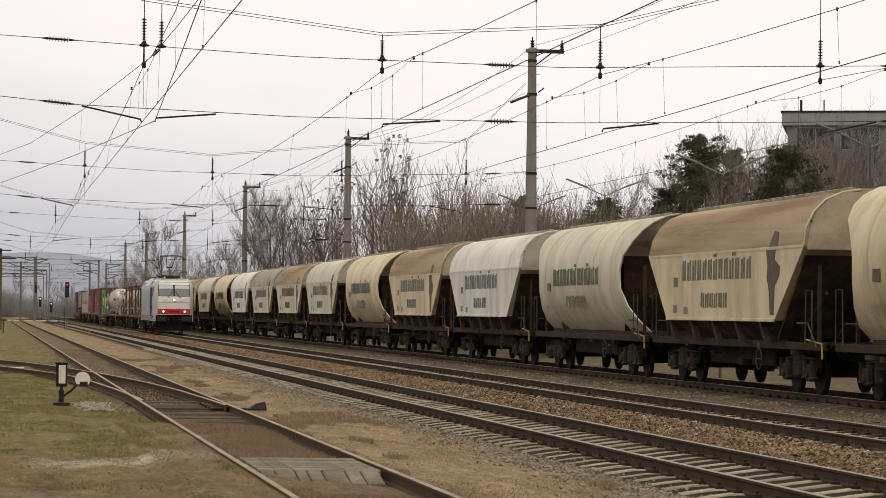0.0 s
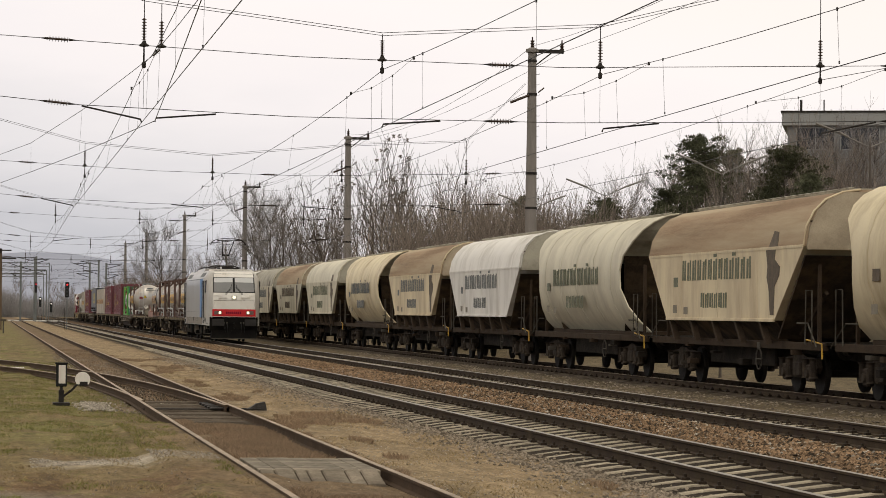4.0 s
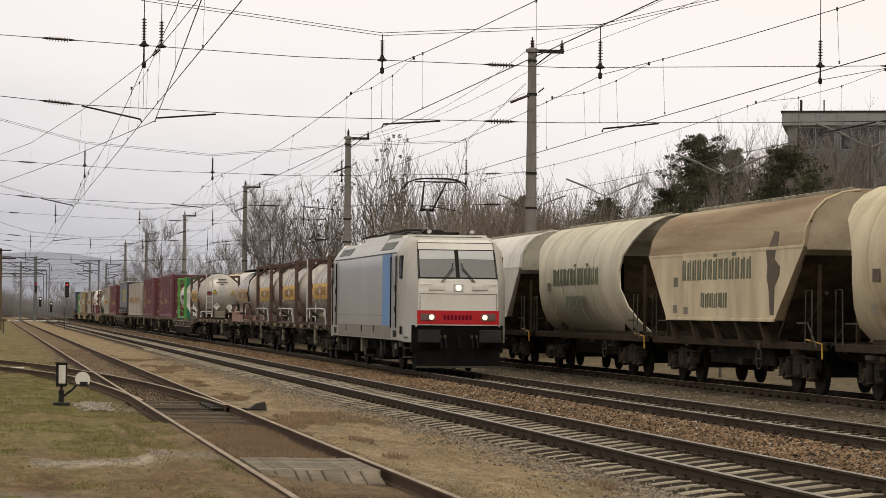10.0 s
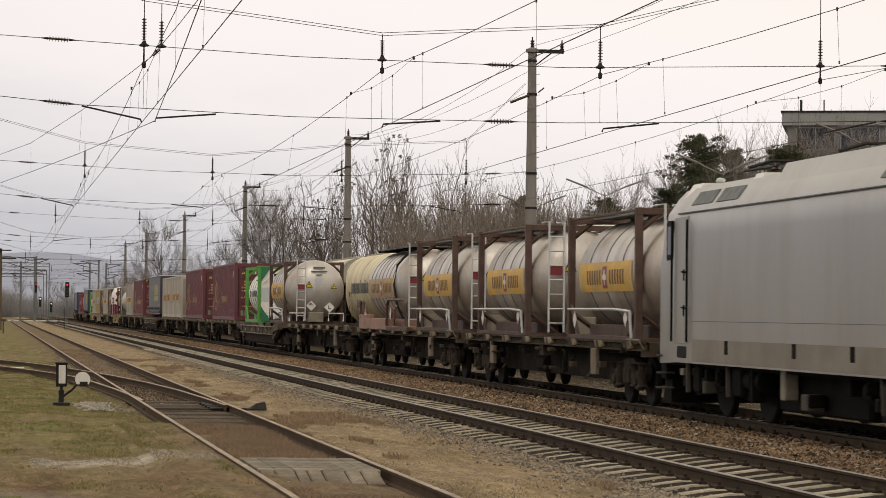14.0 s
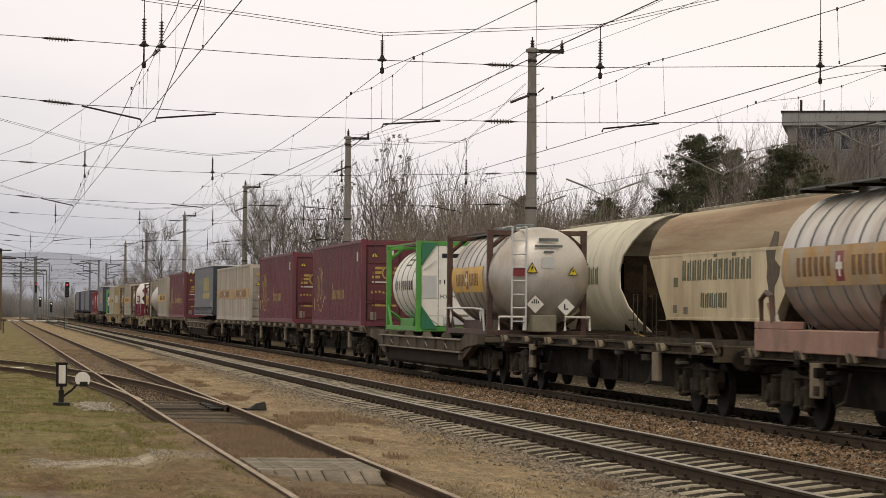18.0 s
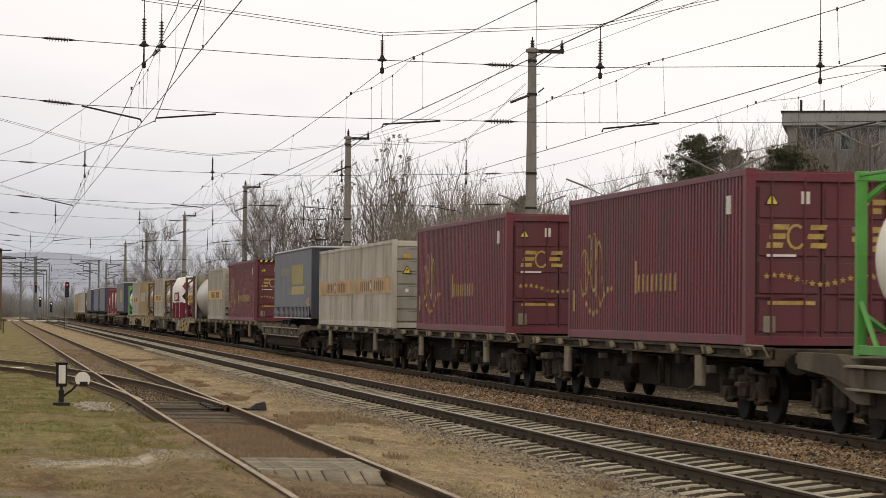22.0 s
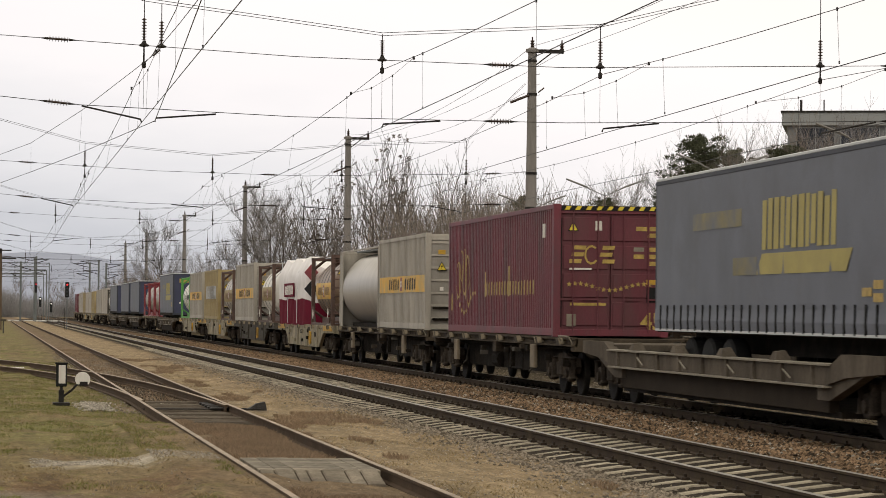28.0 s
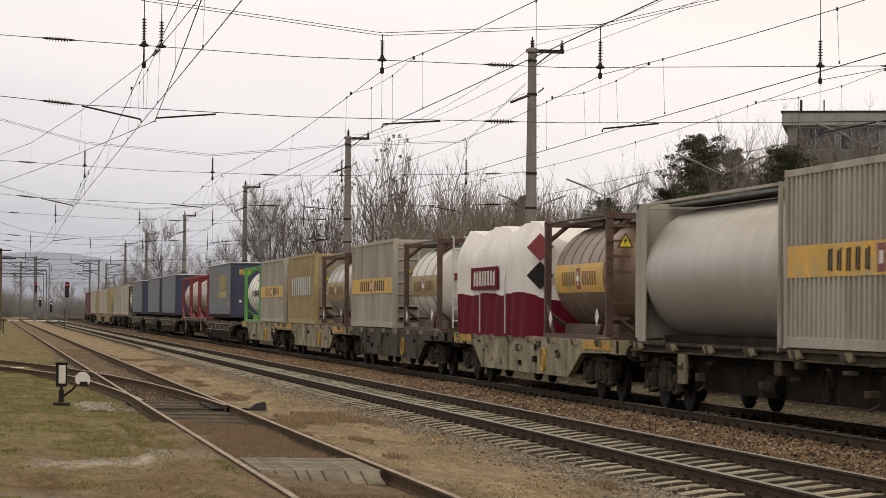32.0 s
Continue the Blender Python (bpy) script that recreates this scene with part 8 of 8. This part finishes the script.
def bare_tree(name, seed, H, stems, wide, label, twig=TWIG, seeds=False, dens=1.0, fork=0.3):
    """A leafless tree: forking stems, rising limbs, branches and a haze of fine twigs."""
    rnd = random.Random(seed)
    t = thing(name, pose(0, 0, 0), label, "tree", "bare trees")
    gt, gl, gw, gs = G(), G(), G(), G()
    for s in range(stems):
        a = rnd.uniform(0, 6.28)
        lean = 0.28 if stems > 1 else 0.0
        d = Vector((math.cos(a) * lean, math.sin(a) * lean, 1)).normalized()
        tp, td = branch(gt, Vector((rnd.uniform(-0.3, 0.3), rnd.uniform(-0.3, 0.3), -0.1)), d, H * rnd.uniform(0.62, 0.8), 0.0085 * H, 7, rnd, 0.1, 0.10, 6, 0.22)
        for k in range(int(15 * dens / stems ** 0.5)):
            f = rnd.uniform(fork, 0.98) if k > 2 else 1.0
            i = min(6, int(f * 7))
            p0 = tp[i].lerp(tp[i + 1], f * 7 - i if f < 1 else 1.0)
            a = rnd.uniform(0, 6.28)
            d = (Vector((math.cos(a) * wide, math.sin(a) * wide, 0.65)) + td[i] * 0.6).normalized()
            L = H * rnd.uniform(0.24, 0.44) * (1.2 - 0.55 * f)
            lp, ld = branch(gl, p0, d, L, 0.0027 * H * (1.3 - 0.7 * f), 5, rnd, 0.09, 0.16, 4, 0.3)
            for m in range(int(9 * dens)):
                j = rnd.randint(1, 4)
                a = rnd.uniform(0, 6.28)
                d2 = (ld[j] + Vector((math.cos(a), math.sin(a), rnd.uniform(-0.2, 0.8))) * 0.7).normalized()
                bp, bd = branch(gl, lp[j].lerp(lp[j + 1], rnd.random()), d2, L * rnd.uniform(0.3, 0.6), 0.0011 * H, 3, rnd, 0.14, 0.18, 3, 0.5)
                for q in range(int(8 * dens)):
                    jj = rnd.randint(0, 2)
                    a = rnd.uniform(0, 6.28)
                    d3 = (bd[jj] + Vector((math.cos(a), math.sin(a), rnd.uniform(-0.2, 0.8))) * 0.65).normalized()
                    wp, wd = branch(gw, bp[jj].lerp(bp[jj + 1], rnd.random()), d3, L * rnd.uniform(0.16, 0.36), 0.00062 * H, 2, rnd, 0.10, 0.18, 3, 0.5)
                    if seeds and rnd.random() < 0.05 and wp[-1].z > H * 0.55:
                        e = wp[-1]
                        for b in range(7):
                            o = e + Vector((rnd.uniform(-1, 1), rnd.uniform(-1, 1), rnd.uniform(-0.8, 0.5))) * 0.12
                            gs.add([o + Vector((0.08, 0, 0.02)), o + Vector((-0.06, 0.05, 0)), o + Vector((0, -0.07, -0.06))], [(0, 1, 2)])
    gt.add(gl.v, gl.f)
    part("trunk", gt, BARK, t)
    tagged(part("crown", gw, twig, t), kind="stuff")
    if seeds:
        tagged(part("seed_foliage", gs, SEEDS, t, "dry brown seed clusters"), kind="stuff")
    return t


def forked_tree(seed, H, stems, label, seeds=False):
    """An open leafless tree: leaning stems that fork again and again into stout bare branches."""
    rnd = random.Random(seed)
    t = thing("bare_tree", pose(0, 0, 0), label, "tree", "bare trees")
    gt, gw, gs = G(), G(), G()

    def limb(p, d, L, r, level):
        g = gt if level < 3 else gw
        pts, dirs = branch(g, p, d, L, r, 4, rnd, 0.085, 0.16, 5 if level < 3 else 3, 0.62)
        if level == 6:
            if seeds and pts[-1].z > H * 0.62 and rnd.random() < 0.09:
                for b in range(6):
                    o = pts[-1] + Vector((rnd.uniform(-1, 1), rnd.uniform(-1, 1), rnd.uniform(-1, 0.5))) * 0.09
                    gs.add([o + Vector((0.06, 0, 0.02)), o + Vector((-0.05, 0.04, 0)), o + Vector((0, -0.05, -0.06))], [(0, 1, 2)])
            return
        for k in range(2 if level in (1, 3, 4) else 3):
            f = 4 if k == 0 else rnd.randint(2, 3)
            a = rnd.uniform(0, 6.28)
            turn = 0.22 if k == 0 else rnd.uniform(0.5, 0.78)
            nd = (dirs[f] + Vector((math.cos(a), math.sin(a), rnd.uniform(-0.3, 0.5))) * turn).normalized()
            limb(pts[f], nd, L * rnd.uniform(0.6, 0.86), max(0.010, r * (0.66 if k == 0 else 0.52)), level + 1)
    for k in range(stems):
        a = 6.28 * k / stems + rnd.uniform(-0.5, 0.5)
        limb(Vector((0.2 * math.cos(a), 0.2 * math.sin(a), -0.1)), Vector((math.cos(a) * 0.36, math.sin(a) * 0.36, 1)).normalized(), H * 0.29, 0.0125 * H, 0)
    top = max(v[2] for v in gw.v)
    for g in (gt, gw, gs):
        g.v = [(v[0] * H / top, v[1] * H / top, v[2] * H / top) for v in g.v]
    part("trunk", gt, BARK, t)
    tagged(part("crown", gw, TWIG_D, t, "dark bare branches"), kind="stuff")
    if seeds:
        tagged(part("seed_foliage", gs, SEEDS, t, "dry brown seed clusters"), kind="stuff")
    return t


def pine_tree(seed, H, wide, label):
    """An open pine: whorls of limbs that end in rounded pads of needles, with gaps between."""
    rnd = random.Random(seed)
    t = thing("pine_tree", pose(0, 0, 0), label, "pine tree", "pine trees")
    gt, gl, gn = G(), G(), G()
    tp, td = branch(gt, Vector((0, 0, -0.1)), Vector((0, 0, 1)), H * 0.94, 0.017 * H, 7, rnd, 0.3, 0.07, 7, 0.2)

    def pad(p, r, count):
        for b in range(count):
            v = Vector((rnd.gauss(0, 1), rnd.gauss(0, 1), rnd.gauss(0.25, 0.75))).normalized()
            o = p + Vector((v.x, v.y, v.z * 0.6)) * r * rnd.uniform(0.35, 1.0)
            e = o + (v + Vector((0, 0, 0.35))).normalized() * rnd.uniform(0.07, 0.13)
            w = v.orthogonal().normalized() * 0.022
            gn.add([o - w, o + w, e], [(0, 1, 2)])
    for k in range(46):
        f = 0.10 + 0.90 * (k / 45)
        i = min(6, int(f * 7))
        p0 = tp[i].lerp(tp[min(7, i + 1)], min(1, f * 7 - i))
        a = k * 2.4 + rnd.uniform(-0.6, 0.6)
        L = wide * (0.12 + 0.95 * (1 - f) ** 0.65) * rnd.uniform(0.45, 1.25)
        d = Vector((math.cos(a), math.sin(a), 0.18 + 0.45 * f)).normalized()
        lp, ld = branch(gl, p0, d, L, 0.05, 4, rnd, 0.10, 0.18, 4, 0.3)
        for j in (2, 3, 4):
            for q in range(3):
                o = Vector((rnd.uniform(-1, 1), rnd.uniform(-1, 1), rnd.uniform(-0.2, 0.6))) * (0.18 + 0.16 * L)
                pad(lp[j] + o, rnd.uniform(0.20, 0.42), 100)
    pad(tp[-1], 0.4, 120)
    gt.add(gl.v, gl.f)
    part("trunk", gt, BARK, t)
    tagged(part("crown", gn, NEEDLE, t, "dark green needle clumps"), kind="stuff")
    return t


def thicket(seed, label, H=3.5, w=3.2, count=260, mat=TWIG_W):
    rnd = random.Random(seed)
    t = thing("thicket", pose(0, 0, 0), label, "bush", "thickets")
    g, gf = G(), G()
    for k in range(count):
        p = Vector((rnd.gauss(0, w * 0.45), rnd.gauss(0, w * 0.45), -0.1))
        d = Vector((rnd.uniform(-0.4, 0.4), rnd.uniform(-0.4, 0.4), 1)).normalized()
        L = H * rnd.uniform(0.5, 1.1) * (1 - 0.12 * abs(p.x) / w)
        bp, bd = branch(g, p, d, L, 0.009, 4, rnd, 0.05, 0.2, 3, 0.4)
        for q in range(9):
            j = rnd.randint(1, 3)
            a = rnd.uniform(0, 6.28)
            branch(gf, bp[j], (bd[j] + Vector((math.cos(a), math.sin(a), 0.4)) * 0.7).normalized(), L * rnd.uniform(0.2, 0.45), 0.006, 2, rnd, 0.1, 0.2, 3, 0.5)
    tagged(part("brushwood", g, mat, t), kind="stuff")
    tagged(part("fine_brushwood", gf, mat, t), kind="stuff")
    return t


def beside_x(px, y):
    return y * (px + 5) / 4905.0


def grow(base, x, y, size, a):
    c = copy_thing(base, pose(x, y, ground_z(x, y), 0, 0, math.degrees(a)))
    c.scale = (size, size, size)
    return c


BASES = [bare_tree("bare_tree", 21, 10.0, 1, 1.25, "tall leafless tree with fine upright branches"),
         bare_tree("bare_tree", 22, 10.0, 2, 1.1, "leafless tree hung with dry seed clusters", seeds=True, dens=0.85),
         bare_tree("bare_tree", 23, 10.0, 3, 0.85, "slender many-stemmed leafless tree", TWIG_W, dens=0.85),
         bare_tree("bare_tree", 24, 10.0, 2, 1.5, "broad leafless tree with a rounded crown of fine twigs", TWIG_G, dens=1.25, fork=0.2),
         forked_tree(51, 10.0, 3, "open leafless tree hung with dry seed clusters", True),
         forked_tree(52, 10.0, 2, "open leafless tree with stout forking branches")]
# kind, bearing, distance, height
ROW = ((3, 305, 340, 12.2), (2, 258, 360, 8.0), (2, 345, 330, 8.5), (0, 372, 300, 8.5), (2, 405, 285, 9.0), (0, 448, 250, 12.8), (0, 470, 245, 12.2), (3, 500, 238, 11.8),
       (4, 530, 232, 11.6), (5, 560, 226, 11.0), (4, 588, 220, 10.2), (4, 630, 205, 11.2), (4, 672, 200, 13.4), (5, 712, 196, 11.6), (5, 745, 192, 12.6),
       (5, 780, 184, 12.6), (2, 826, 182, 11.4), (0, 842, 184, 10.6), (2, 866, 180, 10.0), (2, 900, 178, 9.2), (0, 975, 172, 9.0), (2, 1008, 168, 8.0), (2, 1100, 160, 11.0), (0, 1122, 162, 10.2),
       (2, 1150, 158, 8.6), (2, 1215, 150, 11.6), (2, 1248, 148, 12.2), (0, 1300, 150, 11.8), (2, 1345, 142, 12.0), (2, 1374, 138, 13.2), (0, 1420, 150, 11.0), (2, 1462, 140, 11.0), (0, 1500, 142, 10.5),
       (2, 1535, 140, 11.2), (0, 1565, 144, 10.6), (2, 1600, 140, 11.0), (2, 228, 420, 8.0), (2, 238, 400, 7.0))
rnd = random.Random(77)
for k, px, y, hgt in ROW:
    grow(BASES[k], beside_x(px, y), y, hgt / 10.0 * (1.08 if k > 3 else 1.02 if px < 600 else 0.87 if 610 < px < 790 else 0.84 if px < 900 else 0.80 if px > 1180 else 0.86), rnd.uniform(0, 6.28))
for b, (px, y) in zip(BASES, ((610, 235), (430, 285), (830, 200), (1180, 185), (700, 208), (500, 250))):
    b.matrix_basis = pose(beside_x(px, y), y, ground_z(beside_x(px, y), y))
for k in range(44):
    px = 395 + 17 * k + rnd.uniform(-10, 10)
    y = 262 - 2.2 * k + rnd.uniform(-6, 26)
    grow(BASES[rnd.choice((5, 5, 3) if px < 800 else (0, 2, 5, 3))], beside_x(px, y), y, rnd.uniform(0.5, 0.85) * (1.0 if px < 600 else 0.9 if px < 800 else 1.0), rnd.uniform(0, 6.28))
THICK = [thicket(31, "dense brown leafless thicket beside the line"), thicket(32, "dense brown leafless thicket beside the line", 3.0, 3.6)]
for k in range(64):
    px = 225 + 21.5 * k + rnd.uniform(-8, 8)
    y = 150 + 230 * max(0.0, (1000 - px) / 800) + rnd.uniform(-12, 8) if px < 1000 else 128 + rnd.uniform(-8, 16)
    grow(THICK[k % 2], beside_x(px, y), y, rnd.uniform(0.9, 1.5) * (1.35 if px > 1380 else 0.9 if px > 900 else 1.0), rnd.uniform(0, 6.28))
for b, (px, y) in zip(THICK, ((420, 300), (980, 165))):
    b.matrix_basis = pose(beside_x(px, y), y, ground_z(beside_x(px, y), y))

THICK_G = thicket(33, "dense grey leafless thicket far down the line", 3.2, 3.4, 260, TWIG_G)
THICK_G.matrix_basis = pose(-3.0, 585, ground_z(-3.0, 585))
PINES = [pine_tree(41, 10.0, 3.7, "dark green pine tree with clumped needles"), pine_tree(42, 10.0, 4.1, "broad dark green pine tree")]
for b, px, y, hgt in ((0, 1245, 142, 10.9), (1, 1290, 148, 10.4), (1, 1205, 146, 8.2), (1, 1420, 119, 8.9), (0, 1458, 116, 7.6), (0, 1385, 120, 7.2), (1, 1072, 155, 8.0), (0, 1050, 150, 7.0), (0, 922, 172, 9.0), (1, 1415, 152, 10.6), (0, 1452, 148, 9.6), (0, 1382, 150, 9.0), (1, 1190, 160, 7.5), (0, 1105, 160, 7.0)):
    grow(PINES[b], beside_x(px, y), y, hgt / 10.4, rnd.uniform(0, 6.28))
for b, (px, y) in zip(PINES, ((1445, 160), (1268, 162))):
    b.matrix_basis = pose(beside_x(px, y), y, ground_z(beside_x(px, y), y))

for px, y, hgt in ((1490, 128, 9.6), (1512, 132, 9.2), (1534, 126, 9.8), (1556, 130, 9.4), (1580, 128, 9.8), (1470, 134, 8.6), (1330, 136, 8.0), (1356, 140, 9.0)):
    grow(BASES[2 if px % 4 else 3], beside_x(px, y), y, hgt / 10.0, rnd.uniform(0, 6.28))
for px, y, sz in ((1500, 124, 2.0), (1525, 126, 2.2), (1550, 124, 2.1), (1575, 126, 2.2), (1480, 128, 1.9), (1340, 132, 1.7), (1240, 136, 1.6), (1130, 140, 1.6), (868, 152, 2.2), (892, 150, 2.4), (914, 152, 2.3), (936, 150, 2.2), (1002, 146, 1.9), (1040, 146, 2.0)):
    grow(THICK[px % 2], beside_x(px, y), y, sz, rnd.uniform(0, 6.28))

# ---- the grey building above the trees ----
FASCIA = M("fascia_pale_metal", (0.27, 0.275, 0.27), 0.6, 0.1, 0.08, 0.5, 0.05)
WALL_G = M("facade_dark_grey", (0.15, 0.152, 0.155), 0.6, 0, 0.15, 0.6, 0.05)
PANE = M("window_pane_dark", (0.02, 0.023, 0.03), 0.08, 0, 0.2, 0.5, 0)
bld = thing("office_building", pose(58.0, 200, 0.38, 0, 0, -18), "flat-roofed dark grey office block with window bands", "building")
part("wall", G().box(0, 40, 0, 18, 0, 15.4), WALL_G, bld)
part("roof", G().box(-0.4, 40.4, -0.4, 18.4, 15.35, 16.35, 0.05), FASCIA, bld, "pale grey roof fascia")
part("roof_edge", G().box(-0.5, 40.5, -0.5, 18.5, 16.33, 16.45), IRON, bld)
for fl in range(4):
    for k in range(12):
        x0 = 0.6 + k * 3.25
        z0 = 13.55 - fl * 3.7
        wd = part("window", G().box(x0, x0 + 2.9, -0.06, 0.04, z0, z0 + 1.7, 0.02), FASCIA, bld)
        for j in range(2):
            part("pane", G().box(x0 + 0.08 + j * 1.4, x0 + 1.42 + j * 1.4, -0.075, -0.05, z0 + 0.08, z0 + 1.62), PANE, wd)
for px_ in (0.9, 2.6):
    part("roof_mast", G().tube([(px_, 3, 16.3), (px_, 3, 17.5)], 0.05 + 0.05 * (px_ < 1)), IRON, bld)

# ---- lamps along the far side ----
LAMP_GREY = M("lamp_aluminium", (0.20, 0.19, 0.175), 0.5, 0.3, 0.1, 3, 0.03)


def yard_lamp(x, y, z):
    t = thing("yard_lamp", pose(x, y, ground_z(x, y)), "slim double-armed yard lamp with long grey heads", "lamp post", "yard lamps")
    part("pole", G().lathe_z([(0, 0.05), (z, 0.022)], 8), BARK, t, smooth=True)
    for s in (-1, 1):
        arm = part("arm", G().tube([(0, 0, z - 0.1), (s * 0.7, 0, z + 0.2)], 0.02, 6), LAMP_GREY, t)
        part("lamp_head", G().tube([(s * 0.6, 0, z + 0.17), (s * 0.8, 0, z + 0.26), (s * 1.5, 0, z + 0.52)], [0.025, 0.04, 0.035], 6), LAMP_GREY, arm, "long grey lamp head")


for px, y in ((948, 118.5), (1080, 104.0), (1297, 86.8), (1590, 71.5)):
    yard_lamp(23.0, y, 6.6)

# ---- signals, posts and gantries down the line ----


def signal(x, y, h, lit, label, group="signals"):
    s = thing("railway_signal", pose(x, y, -0.2), label, "signal", group)
    part("post", G().tube([(0, 0, 0), (0, 0, h)], 0.045, 8), TXT_GREY, s)
    hd = part("signal_head", G().box(-0.17, 0.17, -0.12, 0.08, h - 1.0, h + 0.36, 0.06), RUBBER, s, "black signal head")
    part("signal_lens", G().lathe_y([(-0.16, 0.085), (-0.12, 0.09)], 12, 0, h + 0.12), lit, hd, "lit lens")
    part("hood", G().lathe_y([(-0.36, 0.2), (-0.12, 0.2)], 12, 0, h + 0.12, 0, math.pi), RUBBER, hd)
    for k in range(3):
        part("dark_lens", G().lathe_y([(-0.15, 0.08), (-0.12, 0.09)], 10, 0, h - 0.2 - 0.30 * k), SIDEGLASS, hd)
    part("ladder", G().tube([(0.2, 0.25, 0), (0.2, 0.1, h - 1.9)], 0.02, 4).tube([(-0.2, 0.25, 0), (-0.2, 0.1, h - 1.9)], 0.02, 4), IRON, s)


signal(6.7, 250, 3.9, LAMP_RED, "tall signal post showing a red light")
signal(6.0, 378, 5.0, LAMP_RED, "tall signal post showing a red light")
signal(6.7, 385, 3.1, LAMP_WHITE, "small signal post showing a white light")
signal(7.75, 365, 2.4, LAMP_WHITE, "small signal post showing a white light")

pole = thing("wooden_pole", pose(0.83, 240, -0.25), "weathered wooden line pole with dark top fittings", "pole")
part("pole", G().lathe_z([(0, 0.14), (6.6, 0.10)], 10), M("pole_wood_tan", (0.13, 0.095, 0.065), 0.9, 0, 0.2, 3, 0.2, stretch=(4, 4, 0.4)), pole, smooth=True)
part("crossbar", G().box(-0.7, 1.3, -0.06, 0.06, 6.1, 6.25).box(-0.4, 0.9, -0.06, 0.06, 6.8, 6.9).box(-0.09, 0.09, -0.08, 0.08, 5.0, 7.0), IRON, pole)
marker = thing("marker_post", pose(0.95, 205, -0.2), "short dark trackside marker post", "post")
part("post", G().box(-0.05, 0.05, -0.05, 0.05, 0, 1.0, 0.01), FRAME_GR, marker)
part("cap", G().box(-0.22, 0.22, -0.06, 0.06, 0.95, 1.1, 0.02), FRAME_GR, marker)


def gantry(y, x0, x1, z, label="steel signal and line gantry spanning the tracks"):
    t = thing("line_gantry", pose(0, y, 0), label, "gantry", "gantries")
    for x in (x0, x1):
        part("leg", G().box(x - 0.08, x + 0.08, -0.08, 0.08, -0.2, z, 0.02), TXT_GREY, t)
    part("girder", G().box(x0, x1, -0.1, 0.1, z - 0.12, z, 0.02).box(x0, x1, -0.1, 0.1, z - 0.7, z - 0.6, 0.02), TXT_GREY, t)
    k = max(3, int((x1 - x0) / 1.2))
    for i in range(k):
        a = x0 + (x1 - x0) * i / k
        b = x0 + (x1 - x0) * (i + 1) / k
        part("lattice_bar", G().tube([(a, 0, z - 0.65), (b, 0, z - 0.05)], 0.035, 4), TXT_GREY, t)


gantry(470, -2.0, 9.6, 9.3)
gantry(420, -3.2, 8.2, 7.4)
gantry(540, -2.0, 10.0, 8.4)


def bracket_mast(x, y, h, arm):
    t = thing("bracket_mast", pose(x, y, -0.2), "grey steel mast with bracket arms down the line", "catenary mast", "catenary masts")
    part("shaft", G().box(-0.14, 0.14, -0.14, 0.14, 0, h, 0.02), TXT_GREY, t)
    for z, a in ((h - 0.2, arm), (h - 1.7, arm * 0.8)):
        part("arm", G().tube([(0, 0, z - 0.6), (a, 0, z)], 0.05, 5).tube([(0, 0, z), (a, 0, z)], 0.04, 5), IRON, t)


for x, y, h, a in ((4.2, 400, 8.5, -1.8), (6.3, 410, 9.2, 2.0), (7.0, 440, 10.0, -3.0), (14.9, 430, 9.0, -2.5), (16.4, 405, 8.5, 2.2), (17.2, 455, 9.8, -3.0)):
    bracket_mast(x, y, h, a)

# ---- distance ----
# winter haze is put into the hill's base colour
HILL = M("hill_painted_haze", (0.31, 0.335, 0.42), 1.0, 0, 0.06, 0.004, 0, fine=0.05)


for k in range(30):
    x, y = -14 + 0.72 * k + rnd.uniform(-1, 1), 560 + rnd.uniform(0, 70)
    grow(THICK_G, x, y, rnd.uniform(1.3, 2.2) * (1 if x < 3 else 0.55), rnd.uniform(0, 6.28))
for k in range(14):
    grow(THICK[k % 2], 27 + 2.2 * k + rnd.uniform(-1, 1), 470 + rnd.uniform(0, 60), rnd.uniform(1.8, 2.8), rnd.uniform(0, 6.28))
for k in range(26):
    grow(THICK_G, 4 + 1.9 * k + rnd.uniform(-1, 1), 640 + rnd.uniform(0, 90), rnd.uniform(0.8, 1.7), rnd.uniform(0, 6.28))
for k in range(9):
    grow(BASES[k % 4], 8 + 3.2 * k + rnd.uniform(-1, 1), 660 + rnd.uniform(0, 60), rnd.uniform(0.7, 1.0), rnd.uniform(0, 6.28))
g = G()
ridge = [(-2500 + 50 * i) for i in range(101)]
top = [(x, 3600, 70 + 8 * noise.noise((x / 320, 1, 0)) + 4 * noise.noise((x / 90, 5, 0)) - 0.16 * max(0, min(x, 400) - 95) - 0.00002 * (x - 60) ** 2) for x in ridge]
g.loft([[(x, 3000, -5) for x in ridge], [(x, 3300, 38 + 8 * noise.noise((x / 200, 2, 0))) for x in ridge], top, [(x, 4000, -5) for x in ridge]], caps=False, closed=False)
solid("backdrop", g, HILL, "wooded hill with winter haze painted into its pale blue-grey", "hill", kind="structure", smooth=True)


# ---- the train's run ----
def travelled(t):
    return 12.6 * t - 0.025 * t * t


def on_track(y, mid):
    side, turn = bend(y + mid)
    return pose(XB + side + mid * math.sin(radians(turn)), y + mid - mid * math.cos(radians(turn)), 0, 0, 0, turn)


def motions():
    for ob, u in MOVERS:
        walk(ob, [(t, on_track(u - travelled(t), 8.0)) for t in range(0, 33, 2)])
    # the wheels of the locomotive and of the leading wagons roll
    leading = [ob for ob, u in MOVERS if u < 290.0]
    for th, wheel, d, r in WHEELS:
        if th in leading:
            walk(wheel, [(k / 20, pose(0, d, r, math.degrees(travelled(k / 20) / r) % 360.0, 0, 0)) for k in range(641)])


motions()
